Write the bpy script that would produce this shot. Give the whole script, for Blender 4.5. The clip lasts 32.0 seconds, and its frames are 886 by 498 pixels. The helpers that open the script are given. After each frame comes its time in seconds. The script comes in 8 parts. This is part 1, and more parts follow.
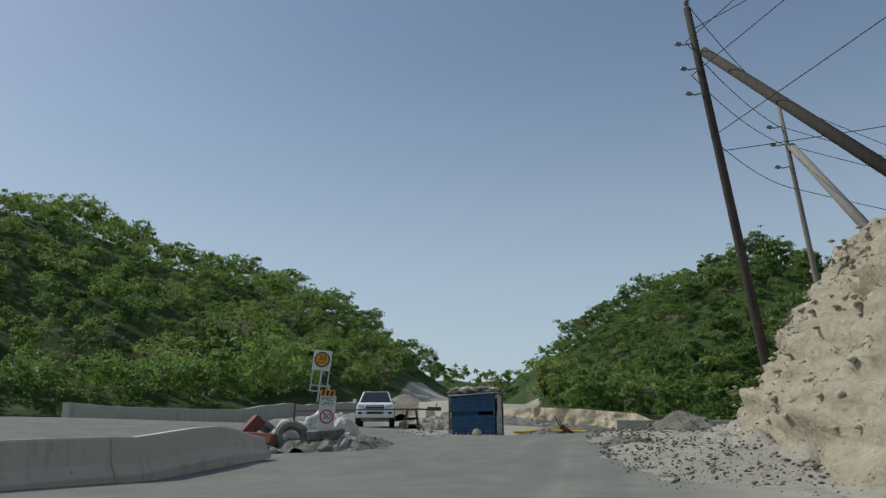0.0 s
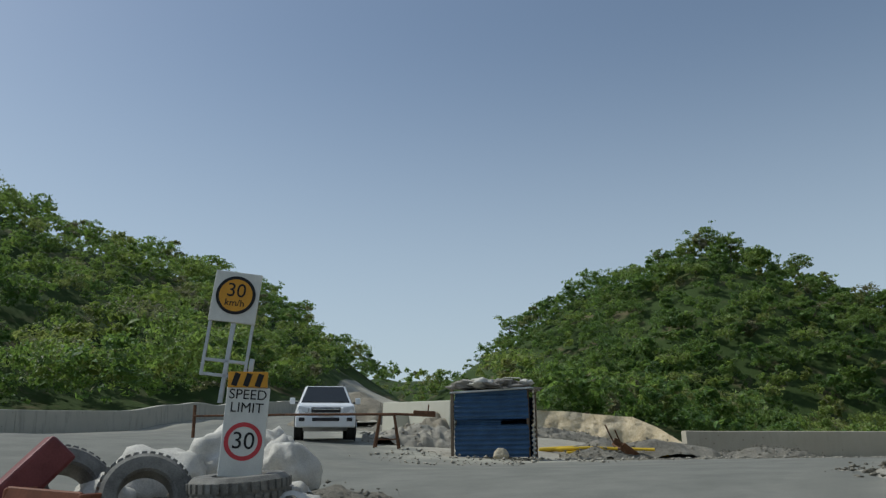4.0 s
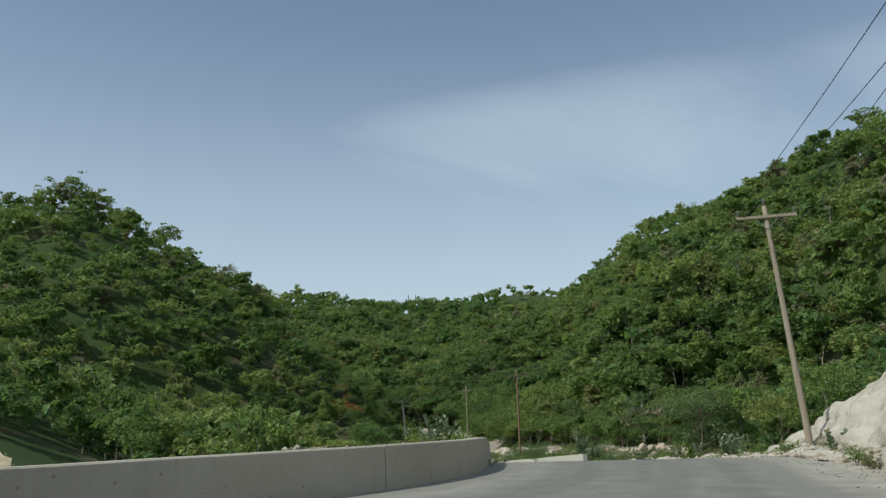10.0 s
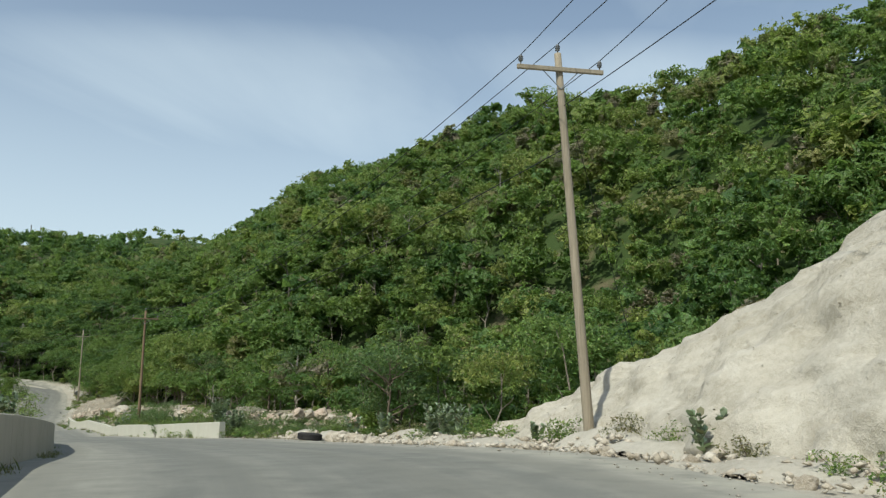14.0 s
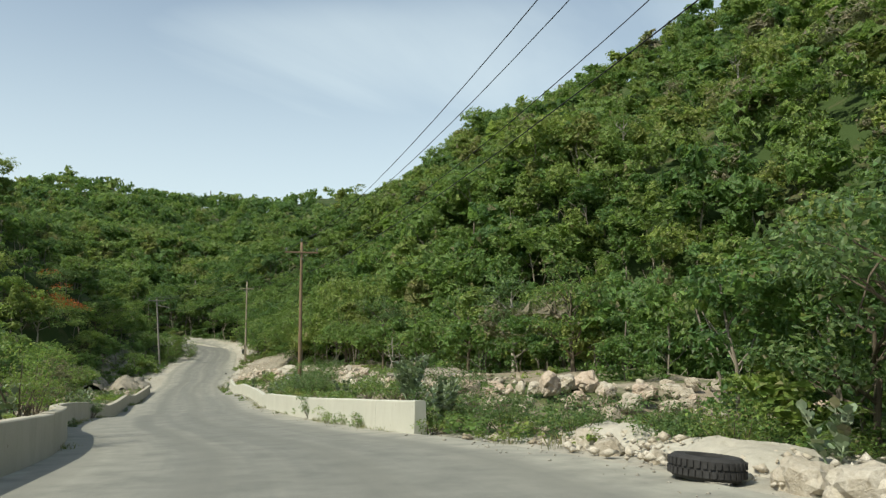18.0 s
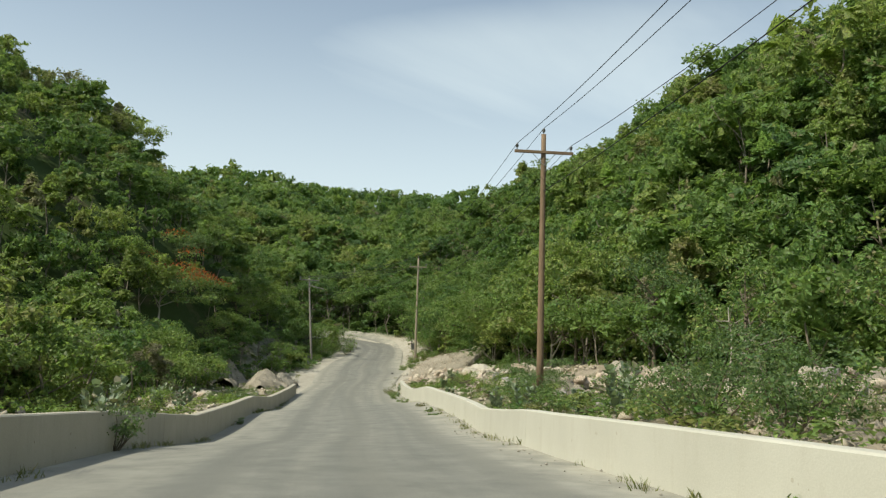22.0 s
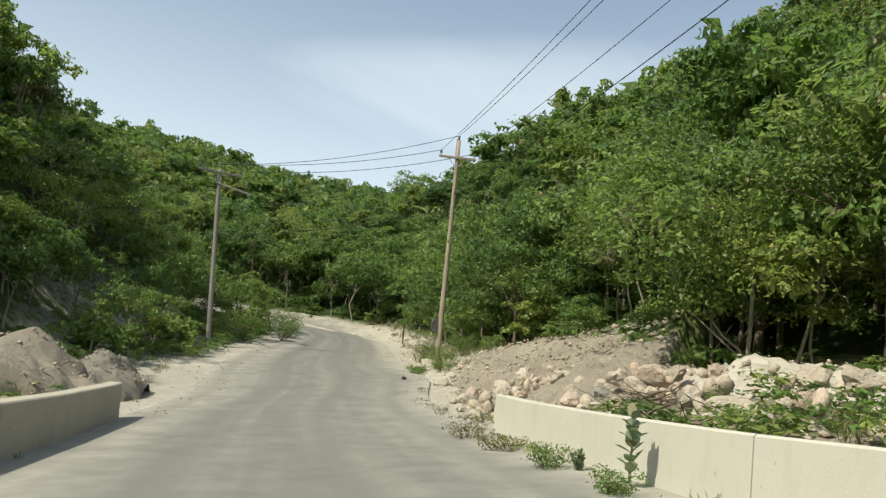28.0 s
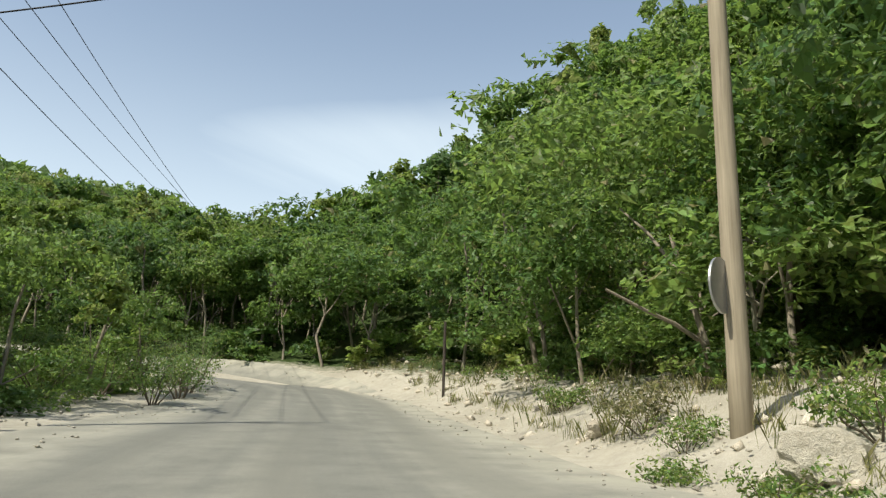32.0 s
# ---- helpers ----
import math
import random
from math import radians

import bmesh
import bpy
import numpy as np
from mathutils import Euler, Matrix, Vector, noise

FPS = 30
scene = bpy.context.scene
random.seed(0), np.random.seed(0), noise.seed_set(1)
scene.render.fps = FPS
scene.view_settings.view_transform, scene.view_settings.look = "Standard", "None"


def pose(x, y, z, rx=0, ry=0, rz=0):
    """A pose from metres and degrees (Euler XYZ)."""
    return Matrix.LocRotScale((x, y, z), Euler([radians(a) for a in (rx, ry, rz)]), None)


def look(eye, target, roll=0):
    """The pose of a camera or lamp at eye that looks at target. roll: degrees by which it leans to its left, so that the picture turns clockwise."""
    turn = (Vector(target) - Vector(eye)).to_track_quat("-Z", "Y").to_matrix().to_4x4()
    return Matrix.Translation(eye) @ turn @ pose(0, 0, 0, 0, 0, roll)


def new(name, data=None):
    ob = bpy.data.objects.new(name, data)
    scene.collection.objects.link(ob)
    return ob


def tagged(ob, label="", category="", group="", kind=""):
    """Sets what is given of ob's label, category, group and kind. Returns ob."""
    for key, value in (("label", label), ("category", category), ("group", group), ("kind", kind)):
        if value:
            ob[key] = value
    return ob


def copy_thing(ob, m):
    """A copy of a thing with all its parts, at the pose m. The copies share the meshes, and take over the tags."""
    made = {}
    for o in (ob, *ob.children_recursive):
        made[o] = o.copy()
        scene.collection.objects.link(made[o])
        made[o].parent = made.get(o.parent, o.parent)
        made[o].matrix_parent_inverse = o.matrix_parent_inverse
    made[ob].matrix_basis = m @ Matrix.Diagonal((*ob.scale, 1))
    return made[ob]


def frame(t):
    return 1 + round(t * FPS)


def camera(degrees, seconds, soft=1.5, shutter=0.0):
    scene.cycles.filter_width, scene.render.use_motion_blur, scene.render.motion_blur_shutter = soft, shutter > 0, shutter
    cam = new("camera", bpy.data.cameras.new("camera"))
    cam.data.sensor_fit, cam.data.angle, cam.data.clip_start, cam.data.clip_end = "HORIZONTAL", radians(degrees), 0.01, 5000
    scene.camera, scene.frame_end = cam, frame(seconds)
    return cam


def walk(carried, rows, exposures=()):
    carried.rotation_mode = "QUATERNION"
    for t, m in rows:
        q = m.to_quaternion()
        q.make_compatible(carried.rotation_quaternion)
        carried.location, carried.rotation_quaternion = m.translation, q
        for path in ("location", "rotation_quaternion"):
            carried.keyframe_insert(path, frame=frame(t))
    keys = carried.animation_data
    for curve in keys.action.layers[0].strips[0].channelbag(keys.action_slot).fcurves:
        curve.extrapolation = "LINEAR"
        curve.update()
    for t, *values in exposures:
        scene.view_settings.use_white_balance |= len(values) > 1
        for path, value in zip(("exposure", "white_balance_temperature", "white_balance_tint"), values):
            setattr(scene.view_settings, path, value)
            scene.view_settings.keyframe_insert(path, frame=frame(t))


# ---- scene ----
cam = camera(58.8, 32.0, soft=1.3)
PATH = [
    (0, (3.824, -15.025, -1.12), (3.586, -13.109, -0.595), -0.3),
    (0.5, (3.229, -12.773, -1.059), (3.011, -10.857, -0.529), -0.8),
    (1, (2.678, -10.988, -0.882), (2.48, -9.069, -0.354), -0.9),
    (1.5, (2.15, -9.222, -0.731), (1.966, -7.302, -0.201), -0.9),
    (2, (1.676, -7.537, -0.528), (1.501, -5.615, -0.003), -0.8),
    (2.5, (1.2, -6.43, -0.438), (1.036, -4.507, 0.086), -0.6),
    (4.5, (0.057, 0.028, 0.058), (0.06, 1.958, 0.581), -0.6),
    (5, (0.031, 1.445, 0.17), (0.136, 3.373, 0.692), -1.1),
    (5.5, (0.033, 2.82, 0.267), (0.328, 4.73, 0.784), -1.7),
    (6, (0.203, 4.129, 0.37), (0.641, 6.012, 0.883), -2.0),
    (6.5, (0.425, 5.401, 0.463), (1.01, 7.245, 0.972), -1.7),
    (7, (0.77, 6.783, 0.689), (1.507, 8.575, 1.185), -1.3),
    (7.5, (1.137, 8.006, 0.872), (2.022, 9.734, 1.355), -1.0),
    (8, (1.645, 9.114, 0.928), (2.641, 10.781, 1.407), -1.9),
    (8.5, (2.311, 10.41, 1.003), (3.39, 12.027, 1.474), -1.7),
    (9, (3.091, 11.75, 1.066), (4.255, 13.313, 1.516), -1.7),
    (9.5, (3.965, 13.268, 1.325), (5.223, 14.758, 1.769), -2.2),
    (10, (4.952, 14.507, 1.254), (6.299, 15.92, 1.69), -1.6),
    (10.5, (6.003, 15.798, 1.25), (7.441, 17.128, 1.654), -1.3),
    (11, (7.098, 17.028, 1.336), (8.623, 18.265, 1.715), -1.0),
    (11.5, (8.509, 18.281, 1.356), (10.118, 19.408, 1.734), -0.6),
    (12, (9.936, 19.463, 1.348), (11.62, 20.472, 1.729), -0.1),
    (12.5, (11.602, 20.613, 1.332), (13.35, 21.505, 1.716), 0.7),
    (13, (13.375, 21.757, 1.284), (15.182, 22.549, 1.612), 1.0),
    (13.5, (15.369, 22.888, 1.246), (17.201, 23.621, 1.57), 0.8),
    (15.5, (24.373, 28.765, 1.471), (26.211, 29.487, 1.793), -0.4),
    (16, (26.738, 30.523, 1.363), (28.551, 31.319, 1.645), -0.3),
    (16.5, (29.186, 32.387, 1.186), (30.974, 33.244, 1.447), -0.5),
    (17, (31.657, 34.47, 0.987), (33.392, 35.436, 1.226), -0.5),
    (17.5, (34.006, 36.622, 0.782), (35.701, 37.661, 0.997), -0.5),
    (18, (36.424, 38.935, 0.542), (38.084, 40.029, 0.764), -0.2),
    (18.5, (38.789, 41.349, 0.298), (40.412, 42.494, 0.527), -0.0),
    (19, (41.108, 43.872, 0.086), (42.693, 45.069, 0.319), 0.4),
    (19.5, (43.395, 46.511, -0.105), (44.946, 47.752, 0.134), 0.6),
    (20, (45.601, 49.313, -0.293), (47.115, 50.597, -0.055), 1.2),
    (20.5, (47.901, 52.142, -0.494), (49.378, 53.469, -0.257), 1.7),
    (21, (49.997, 55.065, -0.657), (51.436, 56.433, -0.42), 1.7),
    (21.5, (52.161, 57.964, -1.013), (53.578, 59.355, -0.772), 1.7),
    (22, (54.188, 60.872, -1.219), (55.604, 62.264, -0.976), 1.8),
    (22.5, (56.304, 63.823, -1.356), (57.729, 65.204, -1.111), 2.2),
    (23, (58.659, 66.947, -1.582), (60.095, 68.316, -1.332), 2.9),
    (23.5, (60.889, 69.953, -1.803), (62.332, 71.313, -1.546), 3.4),
    (24, (63.189, 73.066, -2.072), (64.641, 74.417, -1.812), 3.5),
    (24.5, (65.678, 76.303, -2.358), (67.141, 77.641, -2.094), 3.8),
    (25, (68.3, 79.524, -2.641), (69.774, 80.85, -2.373), 3.6),
    (25.5, (70.824, 82.946, -2.928), (72.31, 84.256, -2.654), 3.3),
    (27.5, (81.66, 96.37, -3.834), (83.173, 97.64, -3.525), 5.3),
    (28, (84.391, 99.675, -4.016), (85.911, 100.934, -3.697), 5.8),
    (28.5, (87.099, 102.833, -4.173), (88.626, 104.082, -3.845), 6.0),
    (29, (89.741, 105.922, -4.294), (91.279, 107.152, -3.948), 6.1),
    (29.5, (92.548, 108.868, -4.312), (94.095, 110.082, -3.95), 6.0),
    (30, (95.366, 111.775, -4.317), (96.921, 112.975, -3.94), 5.7),
    (30.5, (98.114, 114.71, -4.11), (99.677, 115.894, -3.718), 4.9),
    (31, (100.739, 117.594, -4.063), (102.302, 118.762, -3.626), 4.9),
    (31.5, (103.454, 120.334, -3.835), (105.02, 121.485, -3.364), 2.2),
    (32, (105.853, 122.705, -3.504), (107.42, 123.85, -3.021), 1.8),
]
walk(cam, [(t, look(eye, target, roll)) for t, eye, target, roll in PATH],
     exposures=[(0, -0.32, 6100, 5), (5, -0.27, 6150, 5), (9, -0.1, 6200, 5), (13, 0.14, 6350, 4), (17, 0.4, 6600, 2), (19, 0.44, 6900, 3), (25, 0.5, 7000, 3), (29, 0.66, 7000, 6), (32, 0.74, 6900, 6)])

# ---- light: hazy tropical afternoon, thin cirrus ----
SUN_AZ = Vector((-0.96, 0.22, 0.0)).normalized()
SUN_EL = radians(49)
VEIL = (-0.336, -0.176, 0.925)
w = bpy.data.worlds.new("sky")
scene.world = w
w.use_nodes = True
wn, wl = w.node_tree.nodes, w.node_tree.links
wn.clear()
sky = wn.new("ShaderNodeTexSky")
sky.sky_type = "NISHITA"
sky.sun_disc = False
sky.sun_elevation = SUN_EL
sky.sun_rotation = math.atan2(SUN_AZ.x, SUN_AZ.y)
sky.air_density, sky.dust_density, sky.ozone_density = 1.0, 1.6, 1.6
tc = wn.new("ShaderNodeTexCoord")
sep = wn.new("ShaderNodeSeparateXYZ")
wl.new(tc.outputs["Generated"], sep.inputs[0])
# cirrus: a flat layer seen in perspective
den = wn.new("ShaderNodeMath"); den.operation = "MAXIMUM"; den.inputs[1].default_value = 0.04
wl.new(sep.outputs["Z"], den.inputs[0])
dv = wn.new("ShaderNodeVectorMath"); dv.operation = "DIVIDE"
cmb = wn.new("ShaderNodeCombineXYZ")
for k in range(3):
    wl.new(den.outputs[0], cmb.inputs[k])
wl.new(tc.outputs["Generated"], dv.inputs[0]); wl.new(cmb.outputs[0], dv.inputs[1])
mp = wn.new("ShaderNodeMapping")
mp.inputs["Rotation"].default_value = (0, 0, radians(-28))
mp.inputs["Location"].default_value = (0.35, 1.1, 0.0)
mp.inputs["Scale"].default_value = (0.22, 0.62, 1.0)
wl.new(dv.outputs[0], mp.inputs[0])
cn = wn.new("ShaderNodeTexNoise")
cn.inputs["Scale"].default_value, cn.inputs["Detail"].default_value, cn.inputs["Roughness"].default_value = 1.3, 7.0, 0.52
cn.inputs["Distortion"].default_value = 0.35
wl.new(mp.outputs[0], cn.inputs["Vector"])
cr = wn.new("ShaderNodeMapRange")
cr.interpolation_type = "SMOOTHSTEP"
cr.inputs["From Min"].default_value, cr.inputs["From Max"].default_value = 0.4, 0.8
cr.inputs["To Min"].default_value, cr.inputs["To Max"].default_value = 0.0, 0.5
wl.new(cn.outputs["Fac"], cr.inputs["Value"])
# horizon haze
hz = wn.new("ShaderNodeMapRange")
hz.interpolation_type = "SMOOTHSTEP"
hz.inputs["From Min"].default_value, hz.inputs["From Max"].default_value = 0.0, 0.55
hz.inputs["To Min"].default_value, hz.inputs["To Max"].default_value = 0.68, 0.10
wl.new(sep.outputs["Z"], hz.inputs["Value"])
# one long soft veil of cirrus rising over the valley
vd = wn.new("ShaderNodeVectorMath"); vd.operation = "DOT_PRODUCT"
vd.inputs[1].default_value = VEIL
wl.new(tc.outputs["Generated"], vd.inputs[0])
vw = wn.new("ShaderNodeMapRange"); vw.interpolation_type = "SMOOTHSTEP"
vw.inputs["From Min"].default_value, vw.inputs["From Max"].default_value = 0.1, 0.0
wl.new(vd.outputs["Value"], vw.inputs["Value"])
vl = wn.new("ShaderNodeMapRange"); vl.interpolation_type = "SMOOTHSTEP"
vl.inputs["From Min"].default_value, vl.inputs["From Max"].default_value = -0.3, -0.02
wl.new(vd.outputs["Value"], vl.inputs["Value"])
va = wn.new("ShaderNodeMapRange"); va.interpolation_type = "SMOOTHSTEP"
va.inputs["From Min"].default_value, va.inputs["From Max"].default_value = 0.25, 0.75
wl.new(sep.outputs["X"], va.inputs["Value"])
vn = wn.new("ShaderNodeMapRange")
vn.inputs["From Min"].default_value, vn.inputs["From Max"].default_value = 0.3, 0.62
vn.inputs["To Min"].default_value = 0.45
wl.new(cn.outputs["Fac"], vn.inputs["Value"])
veil = vw.outputs[0]
for q in (vl, va, vn):
    m_ = wn.new("ShaderNodeMath"); m_.operation = "MULTIPLY"; m_.use_clamp = True
    wl.new(veil, m_.inputs[0]); wl.new(q.outputs[0], m_.inputs[1])
    veil = m_.outputs[0]
ms_ = wn.new("ShaderNodeMath"); ms_.operation = "MULTIPLY"; ms_.inputs[1].default_value = 0.62
wl.new(veil, ms_.inputs[0])
m0 = wn.new("ShaderNodeMath"); m0.operation = "MAXIMUM"
wl.new(cr.outputs[0], m0.inputs[0]); wl.new(ms_.outputs[0], m0.inputs[1])
mx = wn.new("ShaderNodeMath"); mx.operation = "MAXIMUM"
wl.new(m0.outputs[0], mx.inputs[0]); wl.new(hz.outputs[0], mx.inputs[1])
mixc = wn.new("ShaderNodeMix"); mixc.data_type = "RGBA"
mixc.inputs["B"].default_value = (6.9, 7.7, 8.3, 1)
wl.new(mx.outputs[0], mixc.inputs["Factor"]); wl.new(sky.outputs[0], mixc.inputs["A"])
bg = wn.new("ShaderNodeBackground")
bg.inputs["Strength"].default_value = 0.104
wl.new(mixc.outputs["Result"], bg.inputs["Color"])
wo = wn.new("ShaderNodeOutputWorld")
wl.new(bg.outputs[0], wo.inputs[0])

sun = new("sun", bpy.data.lights.new("sun", "SUN"))
sun.data.energy = 3.2
sun.data.angle = radians(0.6)
sun.data.color = (1.0, 0.95, 0.86)
to_sun = Vector((SUN_AZ.x * math.cos(SUN_EL), SUN_AZ.y * math.cos(SUN_EL), math.sin(SUN_EL)))
sun.matrix_world = look(to_sun * 300, (0, 0, 0))

# ---- materials ----
class Nodes:
    def __init__(self, name):
        self.m = bpy.data.materials.new(name)
        self.m.use_nodes = True
        self.t = self.m.node_tree
        self.t.nodes.clear()
        self.out = self.t.nodes.new("ShaderNodeOutputMaterial")
        self.tc = self.t.nodes.new("ShaderNodeTexCoord")

    def n(self, kind, **ins):
        nd = self.t.nodes.new("ShaderNode" + kind)
        for k, v in ins.items():
            s = nd.inputs[k.replace("_", " ")]
            if isinstance(v, bpy.types.NodeSocket):
                self.t.links.new(v, s)
            else:
                s.default_value = v
        return nd

    def noise(self, scale, detail=4.0, rough=0.55, vec=None, dist=0.0):
        return self.n("TexNoise", Vector=vec or self.tc.outputs["Object"], Scale=scale, Detail=detail, Roughness=rough, Distortion=dist).outputs["Fac"]

    def ramp(self, fac, stops):
        nd = self.n("ValToRGB", Fac=fac)
        e = nd.color_ramp.elements
        while len(e) < len(stops):
            e.new(0.5)
        for el, (p, c) in zip(e, stops):
            el.position, el.color = p, (*c, 1)
        return nd.outputs["Color"]

    def mix(self, fac, a, b, mode="MIX"):
        nd = self.t.nodes.new("ShaderNodeMix")
        nd.data_type, nd.blend_type = "RGBA", mode
        for s, v in ((nd.inputs["Factor"], fac), (nd.inputs["A"], a), (nd.inputs["B"], b)):
            if isinstance(v, bpy.types.NodeSocket):
                self.t.links.new(v, s)
            elif isinstance(v, tuple):
                s.default_value = (*v, 1)
            else:
                s.default_value = v
        return nd.outputs["Result"]

    def math(self, op, a, b=0.0, clamp=False):
        nd = self.t.nodes.new("ShaderNodeMath")
        nd.operation, nd.use_clamp = op, clamp
        for s, v in zip(nd.inputs, (a, b)):
            if isinstance(v, bpy.types.NodeSocket):
                self.t.links.new(v, s)
            else:
                s.default_value = v
        return nd.outputs[0]

    def maprange(self, v, a, b, c=0.0, d=1.0):
        nd = self.n("MapRange", Value=v)
        nd.inputs["From Min"].default_value, nd.inputs["From Max"].default_value = a, b
        nd.inputs["To Min"].default_value, nd.inputs["To Max"].default_value = c, d
        return nd.outputs[0]

    def bump(self, h, strength=0.4, dist=0.05):
        return self.n("Bump", Height=h, Strength=strength, Distance=dist).outputs[0]

    def end(self, col, rough=0.9, normal=None, metal=0.0, spec=0.3):
        p = self.n("BsdfPrincipled", Roughness=rough, Metallic=metal)
        p.inputs["Specular IOR Level"].default_value = spec
        if isinstance(col, bpy.types.NodeSocket):
            self.t.links.new(col, p.inputs["Base Color"])
        else:
            p.inputs["Base Color"].default_value = (*col, 1)
        if normal is not None:
            self.t.links.new(normal, p.inputs["Normal"])
        self.t.links.new(p.outputs[0], self.out.inputs["Surface"])
        return self.m


def plain(name, col, rough=0.7, vary=0.12, scale=6.0, metal=0.0, spec=0.3, bump=0.15):
    k = Nodes(name)
    big, fine = k.noise(scale, 5), k.noise(scale * 14, 3)
    f = k.math("ADD", k.math("MULTIPLY", big, 0.65), k.math("MULTIPLY", fine, 0.35))
    lo = tuple(c * (1 - 2 * vary) for c in col)
    hi = tuple(min(1, c * (1 + 2 * vary)) for c in col)
    return k.end(k.ramp(f, [(0.28, lo), (0.72, hi)]), rough, k.bump(fine, bump, 0.01), metal, spec)


def leafmat(name, stops, dry=(0.2, 0.165, 0.09), dryness=0.03, trans=0.45, gloss=0.4, leaflet=9.0):
    """Leaves: a hue for each plant by its tint, light and dark single leaves, a waxy gloss, some light through them."""
    k = Nodes(name)
    at = k.n("Attribute")
    at.attribute_name = "tint"
    rnd = k.n("NewGeometry").outputs["Random Per Island"]
    col = k.ramp(at.outputs["Fac"], stops)
    col = k.mix(k.math("MULTIPLY", k.math("GREATER_THAN", rnd, 1 - dryness), 0.8), col, dry)
    # single leaves within each spray
    cell = k.n("TexVoronoi", Vector=k.tc.outputs["Object"], Scale=leaflet).outputs["Color"]
    one = k.n("SeparateColor", Color=cell)
    hsv = k.n("HueSaturation", Color=col)
    val = k.math("MULTIPLY", k.maprange(rnd, 0.0, 1.0, 0.8, 1.2), k.maprange(one.outputs[0], 0.0, 1.0, 0.5, 1.5))
    for sock, v in (("Value", val), ("Hue", k.maprange(one.outputs[1], 0.0, 1.0, 0.475, 0.52))):
        k.t.links.new(v, hsv.inputs[sock])
    col = hsv.outputs[0]
    tilt = k.n("VectorMath")
    tilt.operation = "MULTIPLY_ADD"
    k.t.links.new(cell, tilt.inputs[0])
    tilt.inputs[1].default_value, tilt.inputs[2].default_value = (1.3, 1.3, 1.3), (-0.65, -0.65, -0.65)
    face_n = k.n("VectorMath")
    k.t.links.new(k.n("NewGeometry").outputs["Normal"], face_n.inputs[0])
    k.t.links.new(tilt.outputs[0], face_n.inputs[1])
    nrm = k.n("VectorMath")
    nrm.operation = "NORMALIZE"
    k.t.links.new(face_n.outputs[0], nrm.inputs[0])
    p = k.n("BsdfPrincipled", Base_Color=col, Roughness=0.48, Normal=nrm.outputs[0])
    p.inputs["Specular IOR Level"].default_value = gloss
    tr = k.n("BsdfTranslucent", Color=k.mix(0.45, col, (0.3, 0.46, 0.08)), Normal=nrm.outputs[0])
    ms = k.n("MixShader", Fac=trans)
    k.t.links.new(p.outputs[0], ms.inputs[1])
    k.t.links.new(tr.outputs[0], ms.inputs[2])
    k.t.links.new(ms.outputs[0], k.out.inputs["Surface"])
    return k.m


def greens(dark, mid, light):
    return [(0.1, dark), (0.5, mid), (0.9, light)]


def asphaltmat():
    k = Nodes("asphalt")
    uv = k.n("UVMap").outputs[0]
    u = k.n("SeparateXYZ", Vector=uv).outputs["X"]
    edge = k.math("MULTIPLY", k.math("ABSOLUTE", k.math("SUBTRACT", u, 0.5)), 2.0)
    mpu = k.n("Mapping", Vector=uv)
    mpu.inputs["Scale"].default_value = (9.0, 0.16, 1.0)
    mid, fine = k.noise(1.1, 6, 0.62), k.noise(55, 2)
    big = k.math("ADD", k.math("MULTIPLY", k.noise(1.0, 5, 0.6, mpu.outputs[0]), 0.9), k.math("MULTIPLY", k.noise(0.12, 4, 0.6), 0.1))
    base = k.ramp(k.math("ADD", k.math("MULTIPLY", mid, 0.6), k.math("MULTIPLY", fine, 0.4)), [(0.3, (0.135, 0.137, 0.122)), (0.72, (0.23, 0.23, 0.203))])
    # worn wheel tracks are darker, dust gathers at the edges and between
    dust = k.math("ADD", k.maprange(edge, 0.45, 1.0, 0.0, 0.75), k.math("MULTIPLY", k.math("SUBTRACT", big, 0.42), 1.1), True)
    dust = k.math("MULTIPLY", dust, k.maprange(mid, 0.3, 0.62, 0.35, 1.0), True)
    col = k.mix(dust, base, (0.4, 0.383, 0.315))
    us = k.math("ADD", u, k.math("MULTIPLY", k.math("SUBTRACT", k.noise(0.05, 3), 0.5), 0.16))
    track = k.math("SINE", k.math("MULTIPLY", us, 25.0))
    col = k.mix(k.math("MULTIPLY", k.maprange(track, 0.2, 1.0), k.maprange(mid, 0.35, 0.6, 0.1, 0.38)), col, (0.14, 0.14, 0.122))
    return k.end(col, 0.93, k.bump(k.math("ADD", fine, k.math("MULTIPLY", mid, 0.5)), 0.35, 0.012), spec=0.2)


def soilmat(name, a, b, c, scale=0.7, green=None, bumps=0.6):
    k = Nodes(name)
    n1, n2, n3 = k.noise(scale * 0.35, 5, 0.6), k.noise(scale * 4, 6, 0.65), k.noise(scale * 38, 3, 0.6)
    f = k.math("ADD", k.math("MULTIPLY", n1, 0.4), k.math("ADD", k.math("MULTIPLY", n2, 0.35), k.math("MULTIPLY", n3, 0.25)))
    col = k.ramp(f, [(0.3, a), (0.5, b), (0.7, c)])
    if green:
        col = k.mix(k.maprange(k.noise(0.16, 6, 0.65), 0.46, 0.56), col, green)
    h = k.math("ADD", k.math("MULTIPLY", n2, 0.7), k.math("MULTIPLY", n3, 0.4))
    return k.end(col, 0.95, k.bump(h, bumps, 0.08), spec=0.15)


